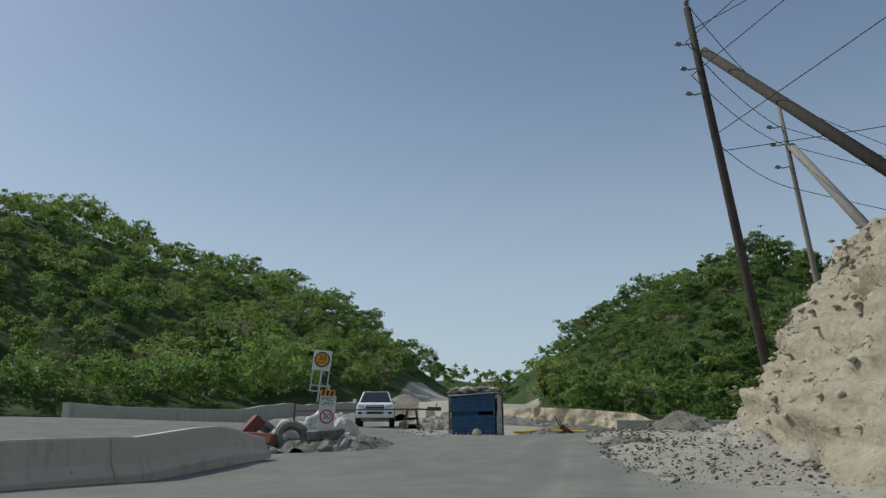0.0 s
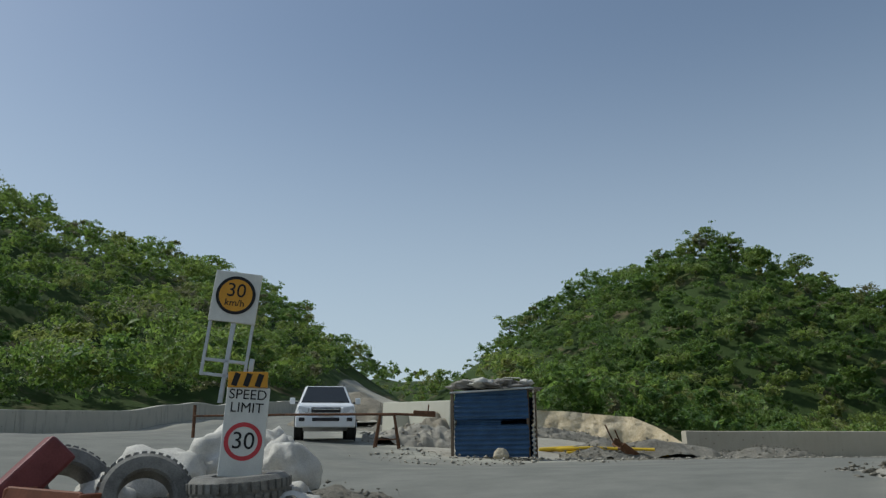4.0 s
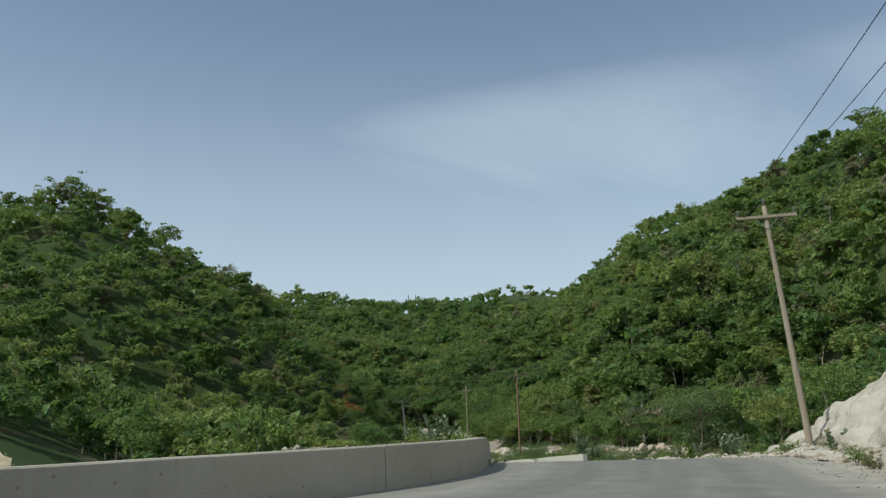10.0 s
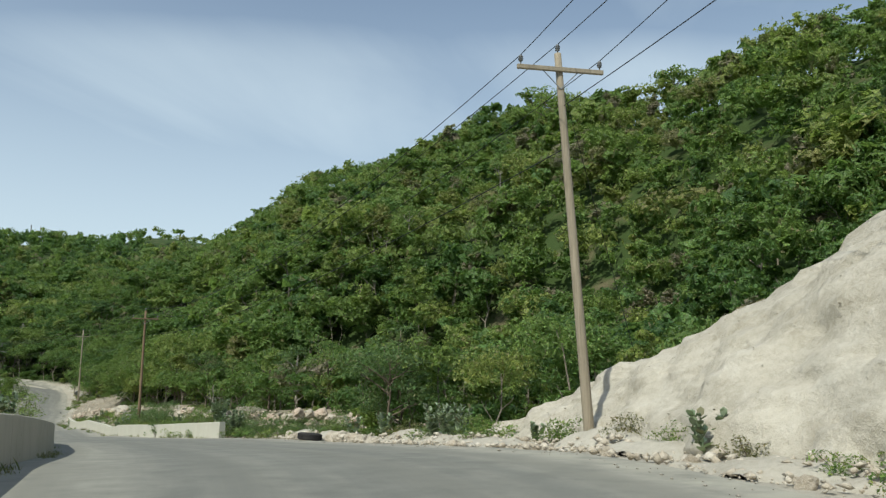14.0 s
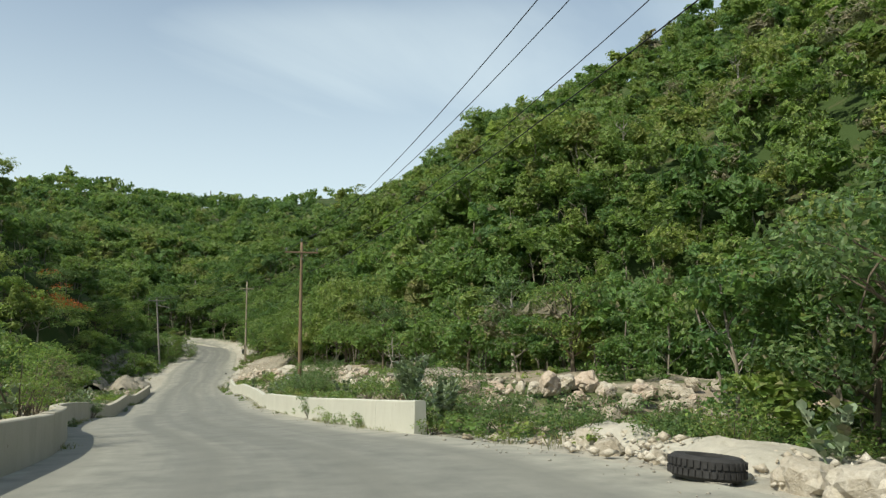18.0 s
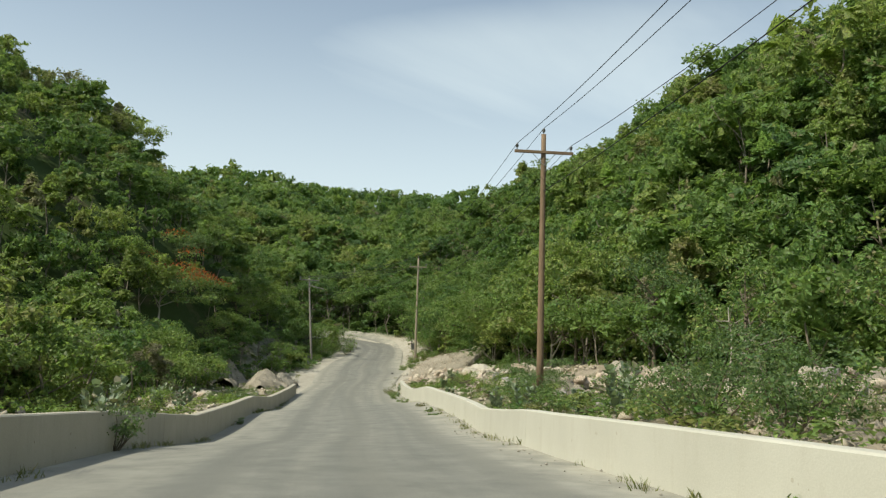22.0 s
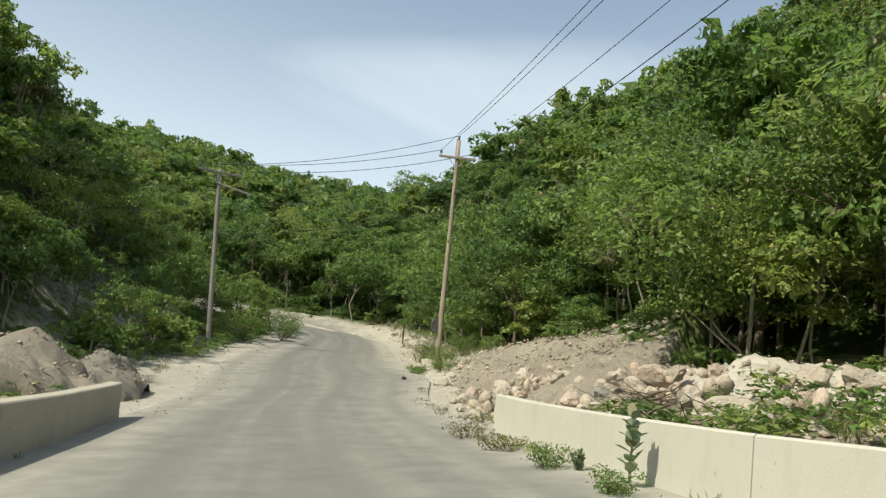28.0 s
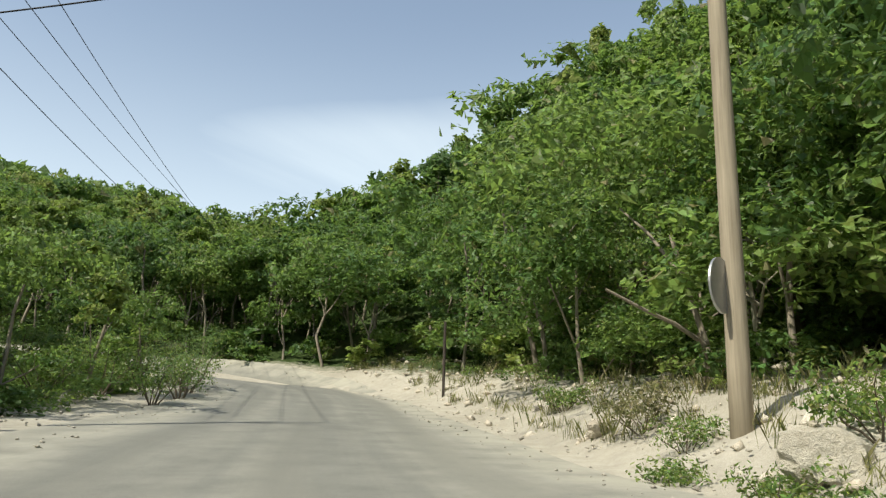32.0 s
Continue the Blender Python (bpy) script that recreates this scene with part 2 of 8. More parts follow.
def groundmat():
    k = Nodes("ground_soil")
    at = k.n("Attribute")
    at.attribute_name = "dust"
    n1, n2, n3 = k.noise(0.28, 5, 0.6), k.noise(3.2, 6, 0.65), k.noise(30, 3, 0.6)
    f = k.math("ADD", k.math("MULTIPLY", n1, 0.4), k.math("ADD", k.math("MULTIPLY", n2, 0.35), k.math("MULTIPLY", n3, 0.25)))
    soil = k.ramp(f, [(0.3, (0.06, 0.055, 0.03)), (0.5, (0.12, 0.105, 0.06)), (0.7, (0.2, 0.175, 0.11))])
    soil = k.mix(k.maprange(k.noise(0.16, 6, 0.65), 0.34, 0.46), soil, (0.045, 0.072, 0.022))
    grav = k.ramp(f, [(0.3, (0.25, 0.235, 0.195)), (0.5, (0.37, 0.345, 0.285)), (0.7, (0.5, 0.47, 0.4))])
    edge = k.math("ADD", at.outputs["Fac"], k.math("MULTIPLY", k.math("SUBTRACT", n2, 0.5), 0.7))
    col = k.mix(k.maprange(edge, 0.35, 0.65), soil, grav)
    h = k.math("ADD", k.math("MULTIPLY", n2, 0.7), k.math("MULTIPLY", n3, 0.4))
    return k.end(col, 0.95, k.bump(h, 0.6, 0.08), spec=0.15)


def rockmat(name, a, b, c, scale=1.2):
    k = Nodes(name)
    v = k.n("TexVoronoi", Vector=k.tc.outputs["Object"], Scale=scale * 2.2).outputs["Distance"]
    n1, n2, n3 = k.noise(scale * 0.5, 6, 0.62, dist=0.6), k.noise(scale * 5, 6, 0.66), k.noise(scale * 30, 3)
    rnd = k.n("ObjectInfo").outputs["Random"]
    isl = k.n("NewGeometry").outputs["Random Per Island"]
    f = k.math("ADD", k.math("MULTIPLY", n1, 0.45), k.math("ADD", k.math("MULTIPLY", n2, 0.4), k.math("MULTIPLY", n3, 0.15)))
    f = k.math("ADD", f, k.math("MULTIPLY", k.math("SUBTRACT", k.math("ADD", rnd, isl), 1.0), 0.13))
    col = k.ramp(f, [(0.3, a), (0.5, b), (0.68, c)])
    h = k.math("ADD", k.math("MULTIPLY", n2, 0.8), k.math("ADD", k.math("MULTIPLY", n3, 0.3), k.math("MULTIPLY", v, 0.4)))
    return k.end(col, 0.94, k.bump(h, 0.75, 0.1), spec=0.15)


def concretemat(name, a, b, stain=(0.2, 0.18, 0.14), amount=0.5):
    k = Nodes(name)
    gen = k.tc.outputs["Object"]
    mp = k.n("Mapping", Vector=gen)
    mp.inputs["Scale"].default_value = (1.0, 1.0, 0.25)
    n1, n2, n3 = k.noise(0.5, 5, 0.6), k.noise(3.5, 6, 0.65, mp.outputs[0]), k.noise(40, 3)
    col = k.ramp(k.math("ADD", k.math("MULTIPLY", n1, 0.6), k.math("MULTIPLY", n3, 0.4)), [(0.3, a), (0.7, b)])
    col = k.mix(k.math("MULTIPLY", k.maprange(n2, 0.52, 0.72), amount, True), col, stain)
    pits = k.n("TexVoronoi", Vector=gen, Scale=2.6).outputs["Distance"]
    col = k.mix(k.math("MULTIPLY", k.math("LESS_THAN", pits, 0.075), 0.7), col, stain)
    return k.end(col, 0.88, k.bump(k.math("ADD", n3, k.math("MULTIPLY", n2, 0.6)), 0.25, 0.012), spec=0.25)


def woodmat(name, a, b, scale=3.0):
    k = Nodes(name)
    mp = k.n("Mapping", Vector=k.tc.outputs["Object"])
    mp.inputs["Scale"].default_value = (9.0, 9.0, 0.35)
    g = k.noise(scale, 6, 0.6, mp.outputs[0], 0.4)
    n1 = k.noise(0.6, 4)
    col = k.ramp(k.math("ADD", k.math("MULTIPLY", g, 0.65), k.math("MULTIPLY", n1, 0.35)), [(0.3, a), (0.7, b)])
    return k.end(col, 0.85, k.bump(g, 0.5, 0.01), spec=0.2)


M = {
    "asphalt": asphaltmat(),
    "ground": groundmat(),
    "rubble": soilmat("rubble_soil", (0.2, 0.165, 0.12), (0.33, 0.28, 0.21), (0.46, 0.41, 0.33), 1.6, (0.09, 0.115, 0.04), 0.9),
    "gravel": soilmat("gravel_dust", (0.25, 0.235, 0.2), (0.36, 0.335, 0.28), (0.5, 0.47, 0.4), 1.6),
    "pale_gravel": soilmat("pale_gravel", (0.3, 0.275, 0.22), (0.44, 0.41, 0.34), (0.56, 0.53, 0.45), 1.8),
    "earth": soilmat("brown_earth", (0.19, 0.165, 0.125), (0.3, 0.27, 0.212), (0.42, 0.385, 0.315), 2.0, None, 1.0),
    "grey_gravel": soilmat("grey_gravel", (0.17, 0.158, 0.13), (0.27, 0.253, 0.21), (0.4, 0.375, 0.32), 2.6, None, 1.0),
    "marl": rockmat("white_marl", (0.32, 0.29, 0.22), (0.49, 0.455, 0.375), (0.6, 0.57, 0.49), 1.1),
    "cutrock": rockmat("tan_cut_rock", (0.3, 0.255, 0.18), (0.48, 0.425, 0.32), (0.61, 0.56, 0.455), 1.8),
    "yellowcut": rockmat("cream_cut_face", (0.36, 0.275, 0.155), (0.58, 0.485, 0.33), (0.72, 0.65, 0.5), 1.4),
    "greyrock": rockmat("grey_rock", (0.16, 0.15, 0.13), (0.28, 0.265, 0.235), (0.42, 0.4, 0.36), 0.9),
    "boulder": rockmat("cream_boulder", (0.32, 0.265, 0.19), (0.5, 0.44, 0.345), (0.66, 0.61, 0.52), 1.6),
    "pinkboulder": rockmat("pink_boulder", (0.38, 0.285, 0.205), (0.53, 0.43, 0.335), (0.67, 0.59, 0.49), 1.6),
    # parapet concrete: shade is put into the left wall's darker grey, the sunlit wall is paler
    "wall_shaded_grey": concretemat("parapet_shaded_grey", (0.36, 0.33, 0.26), (0.48, 0.445, 0.36), (0.22, 0.2, 0.15), 0.25),
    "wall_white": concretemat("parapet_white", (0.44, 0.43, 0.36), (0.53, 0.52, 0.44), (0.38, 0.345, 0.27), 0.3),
    "jersey": concretemat("barrier_concrete", (0.4, 0.375, 0.315), (0.5, 0.475, 0.41), (0.2, 0.185, 0.16), 0.5),
    "barrier_top_white": plain("barrier_top_white", (0.78, 0.77, 0.73), 0.6, 0.05),
    "pole_pale": woodmat("pale_pole_wood", (0.2, 0.17, 0.12), (0.38, 0.33, 0.25)),
    "pole_brown": woodmat("brown_pole_wood", (0.13, 0.09, 0.055), (0.26, 0.185, 0.12)),
    "pole_dark": woodmat("dark_pole_wood", (0.035, 0.03, 0.027), (0.09, 0.075, 0.06)),
    "pole_grey": woodmat("grey_pole_wood", (0.16, 0.15, 0.13), (0.3, 0.28, 0.25)),
    "bark": woodmat("bark", (0.075, 0.06, 0.042), (0.2, 0.165, 0.12)),
    "trunk": woodmat("forest_trunk", (0.14, 0.12, 0.09), (0.34, 0.3, 0.24)),
    "palebark": woodmat("pale_bark", (0.26, 0.235, 0.19), (0.45, 0.41, 0.34)),
    "insulator": plain("insulator_grey", (0.2, 0.21, 0.22), 0.35, 0.05),
    "cable": plain("cable_black", (0.02, 0.02, 0.022), 0.6, 0.05),
    "leaf": leafmat("leaf_forest", [(0.0, (0.07, 0.142, 0.044)), (0.3, (0.114, 0.205, 0.056)), (0.58, (0.175, 0.262, 0.068)), (0.8, (0.252, 0.308, 0.078)), (0.93, (0.262, 0.255, 0.098)), (1.0, (0.245, 0.215, 0.145))]),
    "leaf_dark": leafmat("leaf_dark", greens((0.066, 0.122, 0.048), (0.112, 0.186, 0.066), (0.18, 0.25, 0.095)), leaflet=14.0),
    "leaf_bright": leafmat("leaf_bright", greens((0.105, 0.2, 0.037), (0.195, 0.3, 0.056), (0.295, 0.37, 0.085)), leaflet=14.0),
    "leaf_grey": leafmat("leaf_greygreen", greens((0.14, 0.185, 0.11), (0.22, 0.28, 0.17), (0.32, 0.38, 0.25)), trans=0.2, leaflet=6.0),
    "leaf_dry": leafmat("leaf_dry", greens((0.10, 0.085, 0.05), (0.17, 0.15, 0.085), (0.26, 0.23, 0.14)), dryness=0.3),
    "leaf_red": leafmat("blossom_red", greens((0.3, 0.035, 0.012), (0.5, 0.075, 0.02), (0.62, 0.14, 0.03)), dryness=0.0),
    "grass": leafmat("grass_blades", greens((0.12, 0.125, 0.045), (0.2, 0.195, 0.085), (0.33, 0.3, 0.15)), dryness=0.25, gloss=0.25),
}

# ---- small helpers ----
def mesh_obj(name, verts, faces, mat, parent=None, label="", smooth=False, tint=None):
    me = bpy.data.meshes.new(name)
    verts = np.asarray(verts, dtype=np.float32)
    faces = np.asarray(faces, dtype=np.int32)
    k = faces.shape[1]
    me.vertices.add(len(verts))
    me.vertices.foreach_set("co", verts.ravel())
    me.loops.add(faces.size)
    me.loops.foreach_set("vertex_index", faces.ravel())
    me.polygons.add(len(faces))
    me.polygons.foreach_set("loop_start", np.arange(0, faces.size, k, dtype=np.int32))
    if smooth:
        me.polygons.foreach_set("use_smooth", np.ones(len(faces), dtype=bool))
    me.update(calc_edges=True)
    if tint is not None:
        a = me.attributes.new("tint", "FLOAT", "POINT")
        a.data.foreach_set("value", np.asarray(tint, dtype=np.float32))
    me.materials.append(mat)
    ob = new(name, me)
    if parent is not None:
        ob.parent = parent
    if label:
        ob["label"] = label
    return ob


def part(name, bm, mat, parent=None, label="", smooth=False, bevel=0.0):
    if bevel:
        bmesh.ops.bevel(bm, geom=bm.edges[:], offset=bevel, segments=2, affect="EDGES", profile=0.5)
    me = bpy.data.meshes.new(name)
    bm.to_mesh(me)
    bm.free()
    if smooth:
        for p in me.polygons:
            p.use_smooth = True
    me.materials.append(mat)
    ob = new(name, me)
    if parent is not None:
        ob.parent = parent
    if label:
        ob["label"] = label
    return ob


def empty(name, loc=(0, 0, 0), rz=0.0, rx=0.0, ry=0.0):
    e = new(name)
    e.matrix_world = pose(*loc, rx, ry, rz)
    e.empty_display_size = 0.2
    return e


def box(sx, sy, sz, at=(0, 0, 0), rot=(0, 0, 0)):
    bm = bmesh.new()
    bmesh.ops.create_cube(bm, size=1.0)
    bm.transform(pose(*at, *rot) @ Matrix.Diagonal((sx, sy, sz, 1)))
    return bm


def tube(points, radii, sides=10, caps=True):
    """A swept round rod through points with a radius at each."""
    bm = bmesh.new()
    pts = [Vector(p) for p in points]
    if not hasattr(radii, "__len__"):
        radii = [radii] * len(pts)
    rings = []
    for i, p in enumerate(pts):
        d = (pts[min(i + 1, len(pts) - 1)] - pts[max(i - 1, 0)]).normalized()
        a = d.orthogonal().normalized() if i == 0 else (ref - d * ref.dot(d)).normalized()
        ref = a
        b = d.cross(a)
        rings.append([bm.verts.new(p + (a * math.cos(q) + b * math.sin(q)) * radii[i]) for q in (2 * math.pi * j / sides for j in range(sides))])
    for r0, r1 in zip(rings, rings[1:]):
        for j in range(sides):
            bm.faces.new((r0[j], r0[(j + 1) % sides], r1[(j + 1) % sides], r1[j]))
    if caps:
        bm.faces.new(rings[0][::-1])
        bm.faces.new(rings[-1])
    return bm


def joined(*bms):
    out = bmesh.new()
    for b in bms:
        me = bpy.data.meshes.new("tmp")
        b.to_mesh(me)
        b.free()
        out.from_mesh(me)
        bpy.data.meshes.remove(me)
    return out


def fbm(x, y, z=0.0, s=1.0, octaves=4):
    """Cheap value noise on arrays, about -1 to 1."""
    out, amp, tot = np.zeros_like(np.asarray(x, float)), 1.0, 0.0
    for o in range(octaves):
        xs, ys, zs = np.asarray(x) * s, np.asarray(y) * s, np.asarray(z) * s + 0 * np.asarray(x)
        xi, yi, zi = np.floor(xs).astype(np.int64), np.floor(ys).astype(np.int64), np.floor(zs).astype(np.int64)
        fx, fy, fz = xs - xi, ys - yi, zs - zi
        fx, fy, fz = (q * q * (3 - 2 * q) for q in (fx, fy, fz))

        def h(i, j, k):
            v = (i * 374761393 + j * 668265263 + k * 2147483647 + o * 144665) & 0x7FFFFFFF
            v = ((v ^ (v >> 13)) * 1274126177) & 0x7FFFFFFF
            return ((v ^ (v >> 16)) & 0xFFFF) / 32767.5 - 1

        c = 0
        for a, wx in ((0, 1 - fx), (1, fx)):
            for b, wy in ((0, 1 - fy), (1, fy)):
                for d, wz in ((0, 1 - fz), (1, fz)):
                    c = c + h(xi + a, yi + b, zi + d) * wx * wy * wz
        out, tot = out + c * amp, tot + amp
        amp, s = amp * 0.5, s * 2.03
    return out / tot * 1.6


def seg_dist(x, y, pts):
    """Distance to a polyline, signed side (+ to the right of its way), and the place along it."""
    best = np.full(np.shape(x), 1e9)
    side, along = np.zeros(np.shape(x)), np.zeros(np.shape(x))
    s0 = 0.0
    for (ax, ay), (bx, by) in zip(pts, pts[1:]):
        dx, dy = bx - ax, by - ay
        ln = math.hypot(dx, dy)
        t = np.clip(((x - ax) * dx + (y - ay) * dy) / ln**2, 0, 1)
        px, py = x - (ax + t * dx), y - (ay + t * dy)
        d = np.hypot(px, py)
        near = d < best
        best = np.where(near, d, best)
        side = np.where(near, px * dy - py * dx, side)
        along = np.where(near, s0 + t * ln, along)
        s0 += ln
    return best, np.sign(side), along


def smax(a, b, k):
    h = np.clip(0.5 + 0.5 * (a - b) / k, 0, 1)
    return b * (1 - h) + a * h + k * h * (1 - h)


# ---- the lie of the land ----
EYE_H = 1.4
ROADS = [(e[0], e[1], e[2] - EYE_H) for t, e, g_, r_ in PATH]
ROADS += [(113.5, 128.7, -4.2), (120.2, 135, -3.0), (125.4, 141.2, -1.9), (128.4, 148.5, -1.1), (127.6, 156.5, -0.5), (123, 165, 0.1), (115, 173, 0.8)]
LEVELS = ROADS + [
    (-5, 24.5, 0.47), (-8, 36, 1.5), (1.7, 19.7, 0.28), (7.5, 25.6, 0.02), (-2, 21, 0.3), (6, -24, -3.0), (8, -34, -3.8),
    (-18.5, 20.5, 0.8), (-14.5, 42, 2.3), (-13, 70, 4.6), (-14, 100, 7.0), (-22, 150, 11.0), (-30, 30, 0.8), (-45, 30, 0.0),
    (5, 50, -0.5), (14, 42, -2.5), (30, 55, -4.0), (45, 75, -4.8), (66, 105, -6.0), (12, -20, -2.0), (95, 90, -3.2), (66, 58, -2.6), (110, 108, -3.5),
]
for (ax, ay, az), (bx, by, bz) in (((-5, 24.5, 0.47), (-8, 36, 1.5)), ((-8, 36, 1.5), (-11, 66, 4.2)), ((-11, 66, 4.2), (-12, 100, 7.0)), ((-12, 100, 7.0), (-20, 150, 11.0))):
    for k in range(1, 8):
        q = k / 8
        for off in (-5, 0, 4):
            LEVELS.append((ax + (bx - ax) * q + off, ay + (by - ay) * q, az + (bz - az) * q))


def idw(x, y):
    num, den_ = np.zeros(x.shape), np.zeros(x.shape)
    for cx, cy, cz in LEVELS:
        wgt = 1.0 / ((x - cx) ** 2 + (y - cy) ** 2 + 4.0) ** 2
        num, den_ = num + wgt * cz, den_ + wgt
    return num / den_


ROAD_LINE = [(p[0], p[1]) for p in ROADS]
ROAD_S = np.concatenate([[0], np.cumsum([math.hypot(b[0] - a[0], b[1] - a[1]) for a, b in zip(ROADS, ROADS[1:])])])
ROAD_Z = np.convolve(np.pad([p[2] for p in ROADS], 2, mode="edge"), np.ones(5) / 5, "valid")
ROAD_TILT = np.interp([p[0] for p in ROADS], [58, 82, 100, 112], [0.0, 0.085, 0.085, 0.0])


def level(x, y):
    """The level of the made ground: the road with its crossfall, easing into the land round it."""
    x, y = np.asarray(x, float), np.asarray(y, float)
    d, side, along = seg_dist(x, y, ROAD_LINE)
    zc = np.interp(along, ROAD_S, ROAD_Z) + np.interp(along, ROAD_S, ROAD_TILT) * np.clip(d * side, -9, 9)
    near, far_ = np.where(x < 11, 4.0, 9.0), np.where(x < 11, 11.0, 18.0)
    k = np.clip((d - near) / (far_ - near), 0, 1)
    k = k * k * (3 - 2 * k)
    off = d * side - np.interp(x, [108, 111, 115], [4.6, 4.2, 2.9])
    rise = (0.5 * np.clip(off, 0, 2) + 0.25 * np.clip(off - 2, 0, 8)) * np.clip((x - 107) / 4, 0, 1) * np.clip((148 - x) / 8, 0, 1) * (y > 110)
    return zc * (1 - k) + idw(x, y) * k + rise


RIGHT_RIDGE = [(83, -45, 32), (109, -14, 39), (129, 8, 41), (148, 31, 42), (168, 54, 48), (189, 78, 55), (214, 108, 56), (233, 130, 60), (252, 153, 65), (272, 176, 71)]
SPUR = [(206, 132, 43), (184, 142, 29), (172, 150, 23), (170, 162, 18), (176, 176, 17), (185, 190, 21)]
CENTRE = [(-6, 226, 7), (2, 222, 17), (12, 218, 31), (34, 206, 45), (60, 191, 49)]
CENTRE_EAST = [(60, 191, 49), (74, 193, 45), (88, 197, 40), (99, 198, 36), (105, 194, 28), (110, 189, 21.5), (117, 190, 17.5), (124, 193, 15.5), (130, 187, 9), (136, 182, 3)]
LEFT = [(-190, 95, 57), (-130, 112, 52), (-98, 134, 47), (-74, 168, 41), (-50, 197, 31), (-39, 208, 19), (-33, 214, 8)]
FAR = [(-420, 600, 60), (-120, 520, 58), (-30, 500, 52), (60, 480, 50), (150, 430, 60), (196, 356, 46), (214, 342, 52), (230, 335, 58), (252, 338, 59), (273, 341, 57), (288, 354, 58), (304, 358, 64), (340, 356, 68), (390, 330, 74), (470, 260, 88), (560, 180, 100)]


def ridge(x, y, pts, slope, rnd):
    best = np.full(np.shape(x), -1e9)
    for (ax, ay, az), (bx, by, bz) in zip(pts, pts[1:]):
        dx, dy = bx - ax, by - ay
        t = np.clip(((x - ax) * dx + (y - ay) * dy) / (dx * dx + dy * dy), 0, 1)
        d = np.hypot(x - ax - t * dx, y - ay - t * dy)
        best = np.maximum(best, az + (bz - az) * t - slope * (np.sqrt(d * d + rnd * rnd) - rnd))
    return best


def height(x, y):
    x, y = np.asarray(x, float), np.asarray(y, float)
    base = level(x, y)
    n = fbm(x, y, 0, 0.02, 4)
    h = smax(base, ridge(x, y, RIGHT_RIDGE, 0.88, 8) + 3 * n, 4)
    h = smax(h, ridge(x, y, SPUR, 0.7, 6) + 2 * n, 4)
    h = smax(h, ridge(x, y, CENTRE, 0.79, 5) + 3 * n, 4)
    h = smax(h, ridge(x, y, CENTRE_EAST, 1.02, 5) + 1.5 * n, 3)
    h = smax(h, ridge(x, y, LEFT, 0.62, 10) + 3 * n, 4)
    h = smax(h, ridge(x, y, FAR, 0.33, 25) + 8 * n, 8)
    d, sd, _ = seg_dist(x, y, ROAD_LINE)
    h = h + 9.5 * np.clip((x - 102) / 18, 0, 1) * np.exp(-((d - 38) / 20) ** 2) * (sd > 0) * np.clip((150 - y) / 20, 0, 1)
    k = np.clip((d - 9.0) / 9.0, 0, 1)
    z = base * (1 - k) + h * k
    # a shallow pit behind the hut, below the white cut
    pit = np.clip(1 - ((x - 7) / 9) ** 2 - ((y - 42) / 11) ** 2, 0, 1)
    return z - 1.6 * pit


def ground_at(x, y):
    return float(height(np.array([x]), np.array([y]))[0])

# ---- ground, road, parapets, cut banks ----
def spaced(lo, hi, step, far, grow=1.28):
    mid = np.arange(lo, hi + 1e-6, step)
    out, d, a = [], step, hi
    while a < far:
        d *= grow
        a += d
        out.append(a)
    out2, d, a = [], step, lo
    while a > -far:
        d *= grow
        a -= d
        out2.append(a)
    return np.concatenate([out2[::-1], mid, out])


gx, gy = spaced(-50, 190, 1.5, 2600), spaced(-45, 235, 1.5, 2600)
GX, GY = np.meshgrid(gx, gy)
GZ = height(GX, GY)
nx, ny = len(gx), len(gy)
idx = np.arange(nx * ny).reshape(ny, nx)
quads = np.stack([idx[:-1, :-1], idx[:-1, 1:], idx[1:, 1:], idx[1:, :-1]], -1).reshape(-1, 4)
gd, gs_, ga_ = seg_dist(GX, GY, ROAD_LINE)
DUST = np.clip(1.6 - gd / np.interp(GX, [10, 20, 52, 56, 92, 100, 112, 122], [11, 9, 9, 5, 6, 12, 11, 5]), 0, 1)
DUST = np.maximum(DUST, np.clip(1.3 - np.hypot((GX - 0) / 16, (GY - 20) / 34), 0, 1) * 2).clip(0, 1)
DUST = np.maximum(DUST, ((GX > -24) & (GX < 3) & (GY > 30) & (GY < 170)) * 0.8)
DUST = DUST * (GX > -60)
ground = mesh_obj("ground", np.stack([GX, GY, GZ], -1).reshape(-1, 3), quads, M["ground"], smooth=True)
da = ground.data.attributes.new("dust", "FLOAT", "POINT")
da.data.foreach_set("value", DUST.astype(np.float32).ravel())
tagged(ground, "brown soil ground with green undergrowth on the slopes", "ground", kind="structure")


def resample(pts, step):
    pts = [Vector((*p[:2], 0)) for p in pts]
    dense = []
    for i in range(len(pts) - 1):
        p0, p1, p2, p3 = pts[max(i - 1, 0)], pts[i], pts[i + 1], pts[min(i + 2, len(pts) - 1)]
        for k in range(20):
            t = k / 20
            dense.append(0.5 * ((2 * p1) + (p2 - p0) * t + (2 * p0 - 5 * p1 + 4 * p2 - p3) * t * t + (3 * p1 - p0 - 3 * p2 + p3) * t**3))
    dense.append(pts[-1])
    out, acc = [dense[0]], 0.0
    for a, b in zip(dense, dense[1:]):
        acc += (b - a).length
        if acc >= step:
            out.append(b)
            acc = 0.0
    return out


